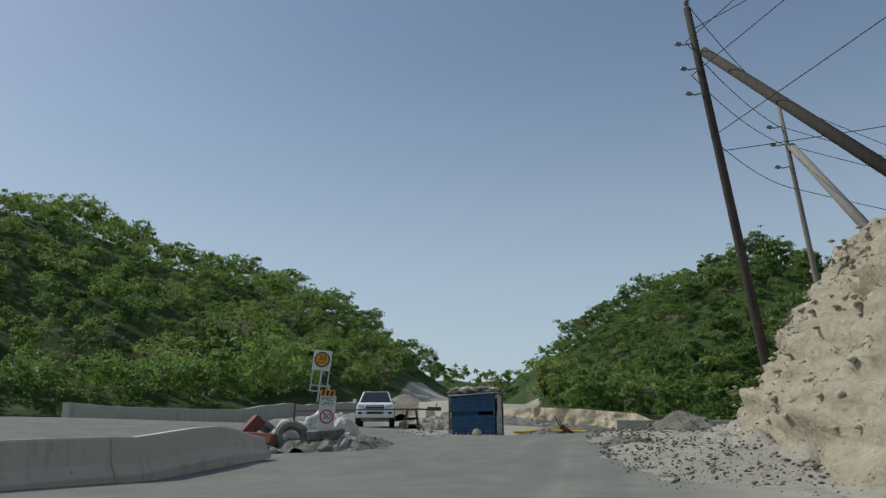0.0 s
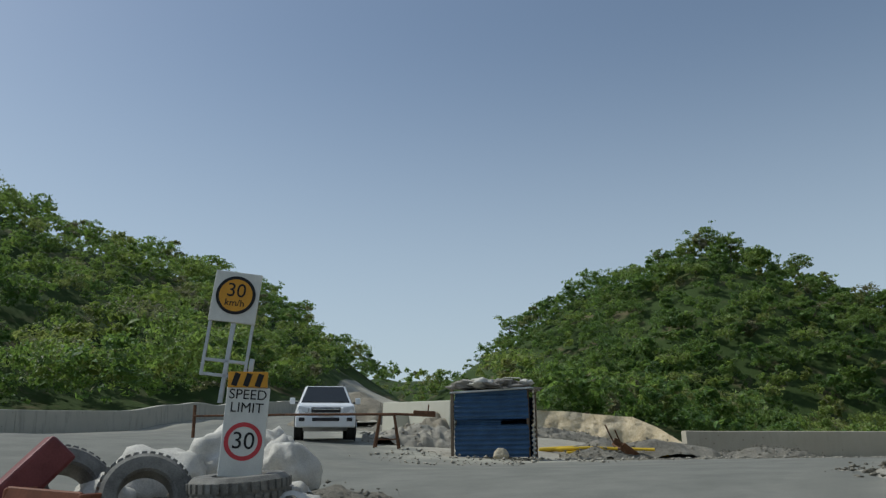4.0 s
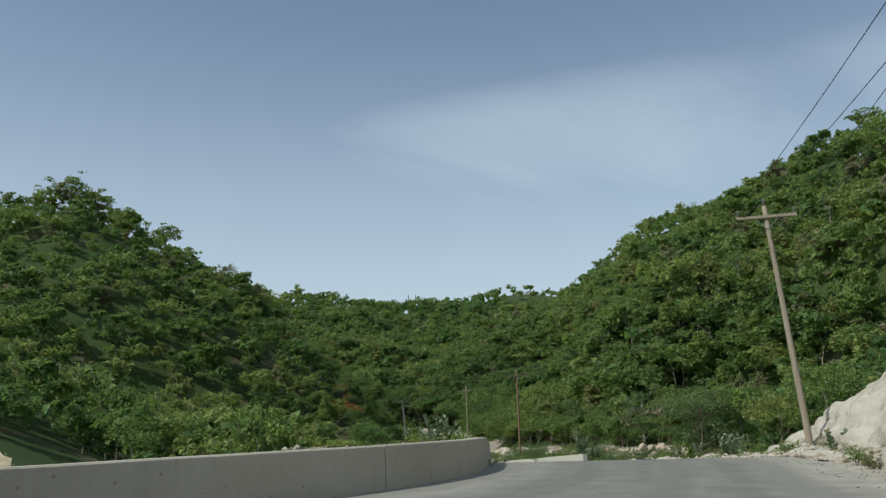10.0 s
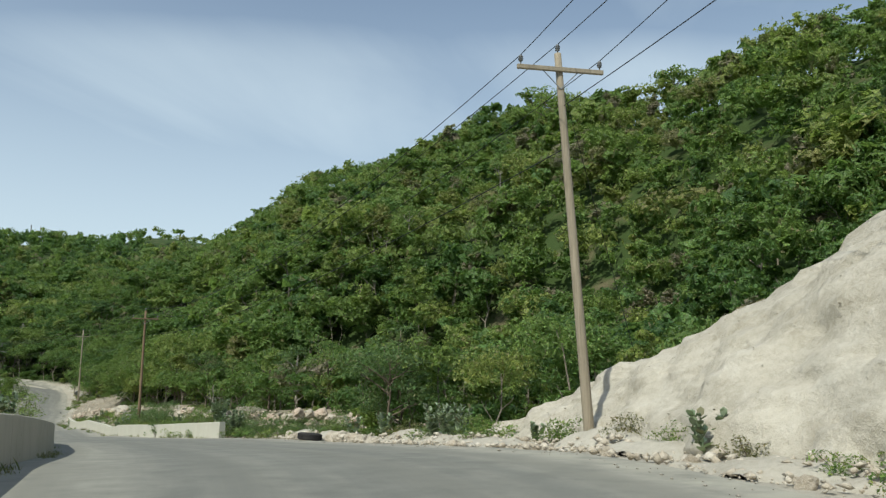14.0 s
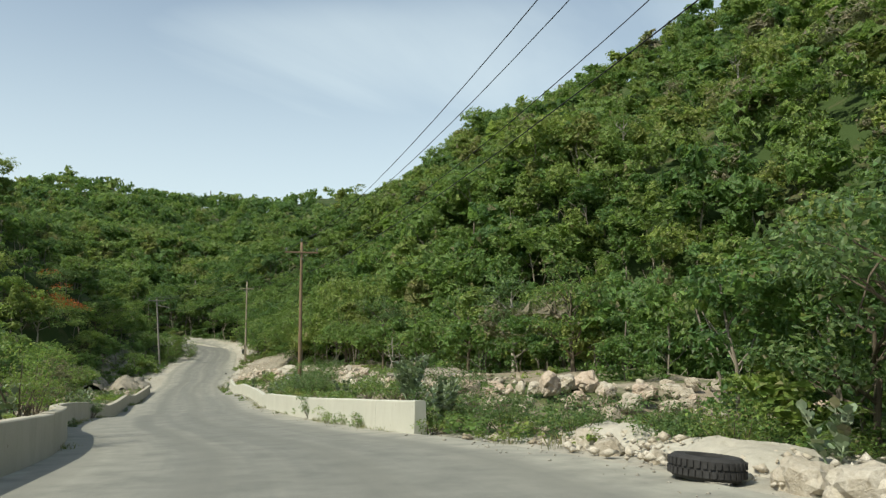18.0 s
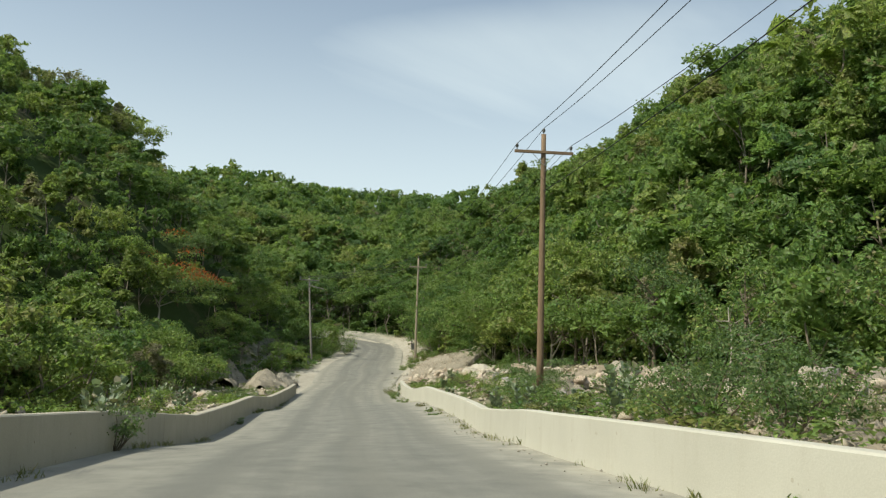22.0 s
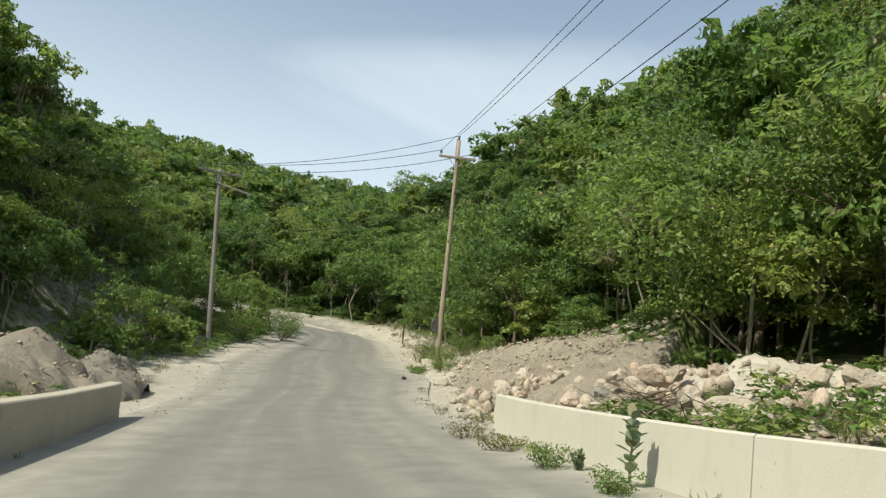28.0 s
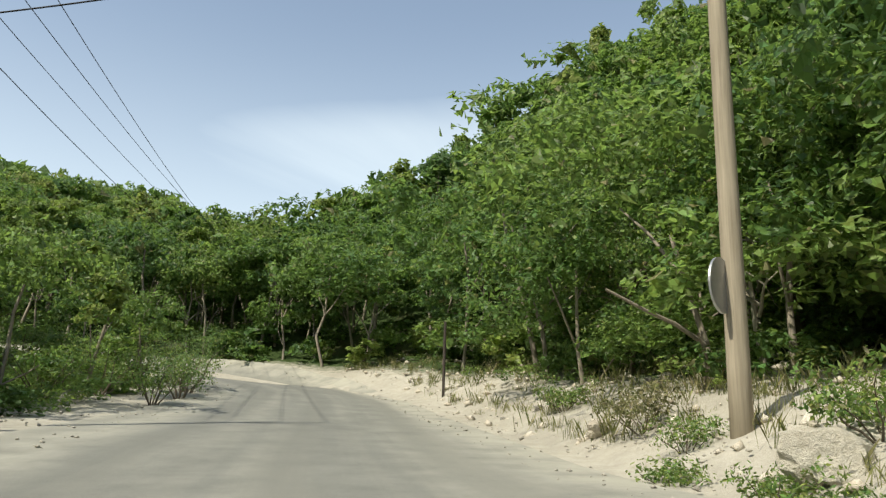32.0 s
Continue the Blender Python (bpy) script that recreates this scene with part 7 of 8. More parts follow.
def dead_tree(x, y, z, h, wide, label, seed):
    rng = np.random.default_rng(seed)
    root = empty("bare_tree", (x, y, z))
    paths = [bent(rng, (0, 0, -0.3), (0.1 * h, 0, h * 0.9), 0.02 * h, 0.004 * h, 8, 0.1)]
    for k in range(16):
        t = rng.uniform(0.25, 0.85)
        b = np.array([0.1 * h * t, 0, h * 0.9 * t])
        a = 2.4 * k
        tip = b + np.array([math.cos(a) * wide * 0.45, math.sin(a) * wide * 0.45, h * rng.uniform(0.12, 0.35)]) * (1.1 - 0.6 * t)
        paths.append(bent(rng, b, tip, 0.009 * h, 0.003 * h, 5, 0.12))
        for m in range(5):
            q = b + (tip - b) * rng.uniform(0.35, 1)
            paths.append(bent(rng, q, q + rng.normal(0, wide * 0.12, 3) + np.array([0, 0, wide * 0.1]), 0.0045 * h, 0.0022 * h, 4, 0.15))
    V, F = sticks(paths, 4)
    mesh_obj("trunk", V, F, M["palebark"], root, smooth=True)
    return tagged(root, label, "bare tree", "bare trees on the slope")


edge = "broadleaf tree with a dense green crown at the forest edge"
TREES = [
    (49.6, 39.2, 4.6, 5.2, "leaf_dark", 5200, 0.075, 0.12), (53.4, 40.4, 4.2, 4.2, "leaf_dark", 4200, 0.08, 0.15),
         (72.5, 45.5, 5.4, 4.0, "leaf", 3400, 0.1, 0.3), (71.4, 54.6, 5.6, 4.4, "leaf", 3400, 0.1, 0.35), (76.9, 60.8, 6.0, 4.4, "leaf_dark", 3400, 0.1, 0.35), (82.4, 67.2, 6.4, 4.6, "leaf", 3400, 0.1, 0.4),
    (87.6, 75.3, 6.2, 4.6, "leaf", 3400, 0.1, 0.4), (93.1, 82.8, 6.6, 5.0, "leaf_dark", 3800, 0.1, 0.4), (97.6, 91.0, 7.0, 5.2, "leaf", 4200, 0.1, 0.35), (103.0, 97.0, 7.4, 5.4, "leaf_bright", 5200, 0.1, 0.35),
    (108.2, 103.6, 8.0, 6.0, "leaf", 7000, 0.085, 0.35), (112.6, 108.4, 8.6, 6.4, "leaf_dark", 8000, 0.085, 0.34), (115.6, 112.8, 8.2, 5.6, "leaf", 8000, 0.08, 0.3), (118.4, 117.4, 7.4, 5.0, "leaf_bright", 7000, 0.08, 0.3),
    (120.8, 121.6, 7.0, 5.0, "leaf", 7000, 0.08, 0.28), (122.8, 126.2, 6.4, 4.6, "leaf_bright", 6000, 0.08, 0.28), (128.6, 131.6, 6.2, 4.4, "leaf", 5000, 0.08, 0.28), (133.4, 137.4, 6.4, 4.6, "leaf", 4600, 0.09, 0.3),
    (116.2, 121.0, 4.4, 3.4, "leaf", 5000, 0.06, 0.18), (120.8, 126.4, 4.0, 3.2, "leaf_bright", 4600, 0.06, 0.15), (125.0, 130.6, 3.8, 3.2, "leaf", 4000, 0.06, 0.15),
    # leaf_bright here puts sunlit brightness into the colour of the left bushes
    (97.0, 133.6, 3.6, 4.0, "leaf_bright", 4200, 0.07, 0.1), (94.0, 131.0, 3.4, 3.8, "leaf", 3800, 0.07, 0.1), (99.6, 136.8, 4.0, 4.2, "leaf_bright", 4200, 0.07, 0.1), (103.2, 139.6, 4.0, 4.2, "leaf_bright", 4200, 0.07, 0.1), (106.0, 142.0, 5.0, 4.8, "leaf_bright", 5200, 0.075, 0.12), (110.4, 146.4, 4.6, 4.6, "leaf_bright", 5200, 0.075, 0.12), (101.0, 139.0, 4.4, 4.6, "leaf", 5000, 0.085, 0.25), (95.4, 138.4, 5.0, 5.0, "leaf_dark", 5000, 0.1, 0.35),
    (86.5, 127.6, 5.2, 5.0, "leaf", 4200, 0.1, 0.3), (81.0, 120.0, 5.0, 4.8, "leaf", 3800, 0.1, 0.3), (75.5, 112.4, 5.0, 5.0, "leaf_dark", 3600, 0.1, 0.3), (68.5, 104.0, 5.2, 4.8, "leaf", 3400, 0.1, 0.3), (60.0, 92.0, 5.6, 4.8, "leaf", 3400, 0.1, 0.3), (114.8, 150.8, 4.6, 4.4, "leaf", 4200, 0.08, 0.15), (119.5, 154.6, 4.2, 4.0, "leaf", 3600, 0.08, 0.15),
]
for k, (x, y, h, wd, mt, n, lf, cl) in enumerate(TREES):
    lb = {"leaf": edge, "leaf_dark": "dark green broadleaf tree at the forest edge", "leaf_bright": "bright green broadleaf tree at the forest edge, full sun put into its leaf colour"}[mt] if k else "wide feathery dark green tree standing beside the white gravel"
    tree(x, y, h, wd, lb, mt, 200 + k, n, lf, 0.14 if 1 < k < 10 else cl, bark="palebark" if k % 5 == 4 else "bark", flat=0.45 if k == 0 else 0.65)
tree(90.4, 132.0, 5.4 - ground_at(90.4, 132.0), 9.5, "spreading green tree with orange-red blossom among the roadside forest", "leaf", 301, 7000, 0.11, 0.4, 11, flat=0.5, red=2600, z=ground_at(90.4, 132.0) - 0.3)
tree(84.5, 130.5, 5.0, 5.0, "green tree with yellowing leaves in the roadside forest", "leaf_bright", 302, 3600, 0.11, 0.35)
# trees that stand out on the skylines
for k, (x, y, h, wd, n, lf) in enumerate(((185, 190, 11, 9, 2600, 0.22), (175, 152.6, 11, 9, 2600, 0.22), (167.5, 147.3, 9, 8, 2200, 0.22), (200, 60, 13, 8, 1300, 0.32), (190, 48, 11, 8, 1300, 0.32), (178, 66, 10, 7, 1300, 0.3), (150, 34, 9, 8, 1400, 0.3), (132, 12, 9, 7, 1400, 0.3), (214, 108, 10, 8, 1200, 0.32), (-52, 195, 10, 9, 1200, 0.34), (-62, 184, 11, 9, 1200, 0.34), (-44, 203, 9, 8, 1000, 0.34), (60, 190, 7, 9, 1400, 0.3), (66, 190, 6.5, 7, 1200, 0.3), (82, 190, 8, 7, 1200, 0.3), (12, 217, 9, 8, 1000, 0.34))):
    tree(x, y, h, wd, "tall tree with a spreading crown standing out on the skyline", "leaf", 320 + k, n, lf, 0.5, 8, flat=0.42, z=ground_at(x, y) - 0.3, group="skyline trees")
tree(155, 56, 11, 11, "rounded yellow-green tree on the hillside", "leaf_bright", 350, 2600, 0.24, 0.3, z=ground_at(155, 56), group="hillside trees")
dead_tree(197, 54, ground_at(197, 54) - 0.3, 14, 9, "bare grey tree on the crest of the hill", 1)
dead_tree(136, 124, ground_at(136, 124), 9, 7, "bare grey tree on the steep slope", 2)
dead_tree(139, 129, ground_at(139, 129), 9, 7, "bare grey tree on the steep slope", 3)
# pale trunks showing between the crowns on the slope
for k, (x, y, h) in enumerate(((92, 66, 7), (104, 72, 8), (112, 84, 8), (100, 80, 6.5), (121, 70, 9), (128, 92, 9), (134, 60, 9), (86, 60, 7), (126, 108, 7), (118, 98, 7))):
    tree(x, y, h, 4.2, "slender tree with a pale trunk on the hillside", "leaf", 360 + k, 900, 0.16, 0.62, 6, "palebark", z=ground_at(x, y) - 0.2, group="hillside trees", trunk_r=0.13)


def shrub(x, y, h, wide, mat, label, seed, leaves=1500, leaf=0.035, z=None, group="shrubs by the road", flat=0.8):
    rng = np.random.default_rng(seed)
    root = empty("shrub", (x, y, (sz(x, y) if z is None else z) - 0.05))
    paths, blobs = [], []
    for k in range(9):
        a, q = 2.4 * k, rng.uniform(0.15, 0.5)
        tip = np.array([math.cos(a) * wide * q, math.sin(a) * wide * q, h * rng.uniform(0.35, 0.85)])
        paths.append(bent(rng, (0, 0, -0.05), tip, 0.012 * h + 0.006, 0.004, 5, 0.15))
        blobs.append((*tip, wide * rng.uniform(0.13, 0.24)))
        blobs.append((*(tip * np.array([0.7, 0.7, 0.6])), wide * 0.18))
    V, F = sticks(paths, 4)
    mesh_obj("stem", V, F, M["bark"], root)
    L = crown_template(rng, leaves, blobs, leaf, flat, aspect=0.8, quad=True)
    L[..., 2] = np.maximum(L[..., 2], 0.02)
    leaves_mesh("foliage", L, mat, root, rng)
    return tagged(root, label, "shrub", group)


sh = "leafy green shrub growing "
SHRUBS = [
    # behind the cream parapet, on the rubble
    (66.3, 66.8, 1.6, 3.0, "leaf_dark", "over the cream parapet wall", 3600), (67.6, 67.4, 2.2, 2.6, "leaf_dark", "over the cream parapet wall", 3000), (64.8, 64.9, 1.2, 2.0, "leaf_dark", "over the cream parapet wall", 2200),
    (77.0, 78.6, 1.5, 2.2, "leaf_dark", "on the rubble ground", 2400), (75.6, 77.8, 1.0, 1.8, "leaf", "on the rubble ground", 1800), (61.9, 59.4, 1.2, 1.8, "leaf", "on the rubble ground", 1600), (58.4, 53.2, 1.6, 2.2, "leaf_dark", "on the rubble ground", 2000),
    (72.6, 71.8, 0.9, 1.8, "leaf", "on the rubble ground", 1600), (70.0, 66.0, 0.9, 1.8, "leaf", "on the rubble ground", 1500), (81.0, 82.5, 0.8, 1.6, "leaf_bright", "on the rubble ground", 1500), (87.2, 91.2, 0.8, 1.7, "leaf_bright", "on the rubble ground", 1500), (90.5, 95.5, 0.7, 1.6, "leaf_bright", "on the rubble ground", 1400), (94.8, 99.2, 0.9, 1.5, "leaf_dry", "on the rubble ground", 1200),
    (56.8, 52.2, 1.3, 1.8, "leaf_dark", "at the start of the cream parapet", 1800), (55.6, 50.4, 1.1, 1.7, "leaf_dark", "at the start of the cream parapet", 1800), (53.6, 46.6, 1.2, 2.4, "leaf_dark", "beside the white gravel", 2400), (52.4, 44.0, 1.0, 2.2, "leaf_dark", "beside the white gravel", 2200), (51.2, 42.4, 1.1, 2.0, "leaf", "beside the white gravel", 1800), (45.6, 36.6, 0.9, 1.6, "grass", "beside the white gravel", 1400), (44.2, 35.2, 0.7, 1.4, "leaf", "beside the white gravel", 1200), (41.0, 32.0, 0.9, 1.5, "leaf", "beside the white gravel", 1200), (38.2, 29.0, 0.8, 1.3, "leaf", "beside the white gravel", 1200), (36.4, 27.0, 0.9, 1.5, "leaf_dry", "at the foot of the white bank", 1100), (34.2, 25.6, 0.8, 1.2, "leaf", "at the foot of the white bank", 1100), (31.6, 24.2, 0.6, 1.1, "leaf_dry", "at the foot of the white bank", 1000), (29.6, 23.0, 0.5, 1.0, "leaf", "at the foot of the white bank", 1000),
    (57.2, 54.6, 1.3, 2.0, "leaf", "at the start of the cream parapet", 2000), (55.0, 49.2, 1.2, 2.2, "leaf_dark", "at the start of the cream parapet", 2200), (54.4, 51.2, 0.8, 1.3, "leaf", "at the start of the cream parapet", 1200),
    # at the road side of the cream parapet
    (60.7, 61.5, 1.2, 1.1, "leaf_dark", "against the cream parapet wall", 1900), (62.5, 63.7, 0.5, 0.7, "leaf", "against the cream parapet wall", 900), (58.5, 58.4, 0.6, 1.2, "leaf_bright", "against the cream parapet wall", 1300), (57.2, 56.7, 0.5, 0.9, "leaf", "against the cream parapet wall", 900), (56.0, 55.0, 0.6, 0.9, "leaf", "against the cream parapet wall", 900),
    (83.3, 90.8, 0.28, 0.6, "leaf_dry", "against the cream parapet wall", 500), (80.9, 87.7, 0.35, 0.5, "leaf", "against the cream parapet wall", 500), (79.8, 86.3, 0.2, 0.5, "leaf_dark", "against the cream parapet wall", 400), (88.6, 97.6, 0.35, 0.6, "leaf", "against the cream parapet wall", 500), (91.2, 100.9, 0.3, 0.6, "leaf", "against the cream parapet wall", 500), (93.6, 104.2, 0.45, 0.7, "leaf", "against the cream parapet wall", 700), (95.3, 106.2, 0.5, 0.9, "leaf", "against the cream parapet wall", 900), (96.8, 108.1, 0.4, 0.9, "grass", "against the cream parapet wall", 800), (98.2, 109.9, 0.6, 1.1, "leaf_dry", "at the end of the cream parapet", 900),
    # left of the road
    (46.6, 57.6, 2.4, 2.6, "leaf_bright", "behind the grey parapet", 2600), (48.8, 60.8, 2.0, 2.4, "leaf_dry", "behind the grey parapet", 1800), (61.9, 78.4, 1.2, 1.3, "leaf_dark", "against the grey parapet wall", 1600), (82.1, 105.9, 1.0, 1.4, "leaf_dark", "behind the grey parapet", 1400), (78.0, 101.9, 0.7, 1.8, "leaf_bright", "behind the grey parapet", 1600), (76.6, 100.6, 0.6, 1.6, "leaf_bright", "behind the grey parapet", 1500), (84.0, 108.0, 0.7, 1.2, "leaf", "behind the grey parapet", 1200), (67.8, 89.2, 1.2, 1.6, "leaf_bright", "behind the grey parapet", 1500), (66.0, 86.8, 1.0, 1.5, "leaf_dry", "behind the grey parapet", 1200), (72.0, 96.6, 1.6, 1.8, "leaf", "behind the grey parapet", 1700), (57.0, 74.0, 1.4, 1.8, "leaf", "behind the grey parapet", 1600), (52.0, 67.4, 1.2, 1.6, "leaf", "behind the grey parapet", 1500), (48.4, 61.8, 1.2, 1.7, "leaf", "behind the grey parapet", 1500), (44.0, 56.2, 1.0, 1.5, "leaf", "behind the grey parapet", 1300), (36.0, 47.0, 1.0, 1.6, "leaf", "behind the grey parapet", 1400), (88.2, 112.4, 0.6, 1.2, "leaf", "behind the grey parapet", 1000),
    (87.3, 109.2, 0.34, 0.36, "leaf_dark", "in the shaded joint of the grey parapet", 400), (78.6, 98.5, 0.4, 0.4, "leaf_dark", "in the shaded joint of the grey parapet", 400), (72.7, 90.9, 0.5, 0.4, "leaf_dark", "in the shaded joint of the grey parapet", 400), (54.0, 67.3, 0.5, 0.4, "leaf_dark", "in the shaded joint of the grey parapet", 400),
    # the bend and the verge under the forest
    (112.4, 123.7, 0.4, 0.9, "leaf", "in the verge by the brown pole", 900), (113.5, 124.5, 0.45, 1.0, "leaf", "in the verge by the brown pole", 1000), (114.7, 125.9, 0.4, 1.0, "leaf", "in the verge by the brown pole", 1000), (116.0, 126.2, 0.5, 1.2, "leaf", "in the verge by the brown pole", 1100), (114.6, 121.2, 0.8, 1.4, "leaf", "in the verge by the brown pole", 1600), (112.4, 122.2, 0.7, 1.5, "leaf", "in the verge by the brown pole", 1600), (114.4, 123.8, 0.9, 1.5, "leaf", "in the verge by the brown pole", 1600), (114.8, 123.0, 1.0, 1.6, "leaf", "in the verge by the brown pole", 1800), (117.6, 127.4, 0.8, 1.5, "leaf_dry", "in the verge by the brown pole", 1400), (121.2, 130.6, 0.8, 1.5, "leaf", "at the edge of the road bend", 1400),
    (100.8, 133.6, 1.2, 2.0, "leaf", "at the shaded road edge", 2000), (103.4, 136.2, 1.4, 2.0, "leaf", "at the shaded road edge", 2000), (106.2, 138.6, 1.5, 2.2, "leaf", "at the shaded road edge", 2200), (109.4, 141.4, 1.6, 2.2, "leaf_bright", "at the shaded road edge", 2200), (112.6, 144.6, 1.5, 2.2, "leaf", "at the shaded road edge", 2000), (116.0, 147.6, 1.4, 2.2, "leaf", "at the shaded road edge", 2000), (119.6, 150.8, 1.4, 2.2, "leaf", "at the shaded road edge", 1800), (115.6, 141.4, 1.6, 2.4, "leaf", "at the shaded road edge", 2000), (118.0, 143.0, 1.8, 2.6, "leaf", "at the shaded road edge", 2000), (120.4, 145.2, 2.0, 2.6, "leaf_bright", "at the shaded road edge", 2000), (121.8, 147.8, 2.0, 2.6, "leaf", "at the shaded road edge", 2000), (121.6, 151.4, 2.0, 2.6, "leaf", "at the shaded road edge", 2000), (112.0, 139.0, 1.6, 2.4, "leaf", "at the shaded road edge", 2000), (117.2, 139.4, 1.4, 2.0, "leaf", "at the shaded road edge", 1800), (119.2, 141.2, 1.8, 2.4, "leaf_dark", "at the shaded road edge", 2000), (121.0, 143.2, 2.1, 2.6, "leaf", "at the shaded road edge", 2000), (122.6, 145.8, 2.2, 2.6, "leaf_dark", "at the shaded road edge", 2000),
    # on the white bank and behind the near wall
    (30.4, 21.2, 0.7, 1.1, "leaf", "on the white marl bank", 1000), (27.6, 22.6, 0.5, 0.9, "leaf", "on the white marl bank", 900), (33.6, 23.2, 0.8, 1.3, "leaf_dry", "on the white marl bank", 1000), (24.2, 20.4, 0.4, 0.7, "leaf_dark", "at the foot of the white bank", 700), (26.0, 21.8, 0.35, 0.6, "leaf_dry", "at the foot of the white bank", 600),
]
for k, (x, y, h, wd, mt, where, n) in enumerate(SHRUBS):
    shrub(x, y, h, wd, mt, ("dry brownish shrub growing " if mt == "leaf_dry" else "dark green shrub growing " if mt == "leaf_dark" else sh) + where, 500 + k, n, 0.03 if wd < 1.3 else 0.04)


def milkweed_bm(seed, stems, h):
    """Stout upright stems with pairs of broad oval grey-green leaves."""
    rng = np.random.default_rng(seed)
    paths, L = [], []
    shape = np.array([(0, 0, 0), (0.26, 0.31, 0.05), (0.7, 0.34, 0.08), (1.0, 0.0, 0.0), (0.7, -0.34, 0.08), (0.26, -0.31, 0.05)])
    for k in range(stems):
        a = 2.4 * k + rng.uniform(-0.4, 0.4)
        q = rng.uniform(0.1, 0.42) * h * (0.4 if stems < 3 else 1)
        tip = np.array([math.cos(a) * q, math.sin(a) * q, h * rng.uniform(0.7, 1.0)])
        path = bent(rng, (0, 0, -0.05), tip, 0.022, 0.009, 6, 0.08)
        paths.append(path)
        P = np.array([p for p, r in path])
        pairs = int(5 + h * 4.5)
        for m in range(pairs):
            t = 0.28 + 0.72 * (m + rng.uniform(-0.3, 0.3)) / pairs
            t = min(max(t, 0.2), 1.0)
            c = np.array([np.interp(t, np.linspace(0, 1, len(P)), P[:, j]) for j in range(3)])
            for sd in (0, math.pi):
                b = m * 1.6 + sd + rng.uniform(-0.3, 0.3)
                ln = rng.uniform(0.16, 0.26) * (1.1 - 0.45 * max(0, t - 0.6))
                el = rng.uniform(0.15, 0.9) + 0.35 * t
                d = np.array([math.cos(b) * math.cos(el), math.sin(b) * math.cos(el), math.sin(el)])
                s_ = np.array([-math.sin(b), math.cos(b), 0])
                nn = np.cross(d, s_)
                L.append(c + ln * (shape[:, :1] * d + shape[:, 1:2] * s_ + shape[:, 2:] * nn))
    return paths, np.array(L)


MILK = []
for k, (n_, h_) in enumerate(((5, 1.5), (3, 1.1), (4, 0.9), (1, 1.1), (7, 1.9))):
    paths, L = milkweed_bm(700 + k, n_, h_)
    root = empty("milkweed_plant", (0, 0, -60))
    V, F = sticks(paths, 5)
    mesh_obj("stem", V, F, M["leaf_grey"], root, "pale stout stem", tint=np.full(len(V), 0.7))
    leaves_mesh("foliage", L, "leaf_grey", root, np.random.default_rng(k))
    tagged(root, "grey-green milkweed with broad oval leaves growing on the roadside rubble", "plant", "milkweed plants")
    MILK.append([root, h_, False])


def milkweed(x, y, kind, h, z=None):
    root, h0, placed = MILK[kind]
    m = pose(x, y, (sz(x, y) if z is None else z) - 0.02, 0, 0, vr.uniform(0, 360)) @ Matrix.Scale(h / h0, 4)
    if not placed:
        root.matrix_world = m
        MILK[kind][2] = True
    else:
        copy_thing(root, m)


MILKS = [
    (57.0, 53.7, 4, 1.9), (57.9, 54.4, 0, 1.5), (55.2, 51.4, 4, 1.7), (54.8, 51.0, 0, 1.5), (59.4, 55.6, 1, 1.2), (69.6, 70.4, 1, 1.2), (75.9, 79.1, 3, 1.3), (76.4, 79.8, 2, 0.8), (77.6, 79.8, 1, 0.9), (82.4, 87.9, 2, 0.8), (95.7, 100.4, 0, 1.4), (72.0, 73.2, 2, 0.8), (63.4, 62.0, 1, 1.0), (86.2, 92.0, 2, 0.7), (74.6, 77.0, 1, 1.0),
    (44.0, 34.9, 0, 1.4), (42.6, 33.4, 1, 1.2), (43.2, 34.0, 4, 1.5), (49.0, 40.6, 1, 1.0), (47.9, 38.6, 1, 1.1), (39.8, 30.0, 2, 0.8), (32.4, 25.0, 1, 0.9),
    (94.3, 104.3, 3, 1.0), (95.4, 105.7, 2, 0.45), (61.2, 78.0, 0, 1.4), (62.0, 79.2, 1, 1.2), (68.4, 89.8, 0, 1.3), (70.6, 92.4, 1, 1.0), (64.2, 84.0, 1, 1.1), (58.6, 77.4, 2, 0.9), (56.0, 72.6, 1, 1.0), (53.0, 69.4, 0, 1.4), (51.0, 65.6, 1, 1.1), (49.6, 63.6, 2, 0.9), (46.2, 57.6, 1, 1.1), (42.4, 54.0, 0, 1.3), (40.4, 51.8, 1, 1.1), (38.2, 48.6, 0, 1.4), (34.8, 45.2, 1, 1.1), (32.6, 43.0, 0, 1.3), (30.2, 41.0, 1, 1.0), (27.4, 38.2, 0, 1.2), (25.2, 36.4, 1, 1.1), (22.4, 33.4, 0, 1.1), (19.6, 31.2, 2, 0.8), (82.0, 107.2, 1, 0.9), (74.2, 98.4, 1, 1.0), (79.8, 103.0, 2, 0.8),
]
for x, y, k, h in MILKS:
    milkweed(x, y, k, h)


# low weeds and grass, uncountable
def weeds(name, xs, ys, size, mat, label, seed, lod="weed", lift=-0.3, keepout=True):
    rng = np.random.default_rng(seed)
    s = rng.uniform(*size, len(xs))
    z = surface(xs, ys) + lift * s
    V, T = plant(np.stack([xs, ys, z], -1), s, lod, rng, (1.2, 2.2))
    return tagged(mesh_obj(name, V, np.arange(len(V)).reshape(-1, 3), M[mat], tint=T), label, "weeds", kind="stuff")


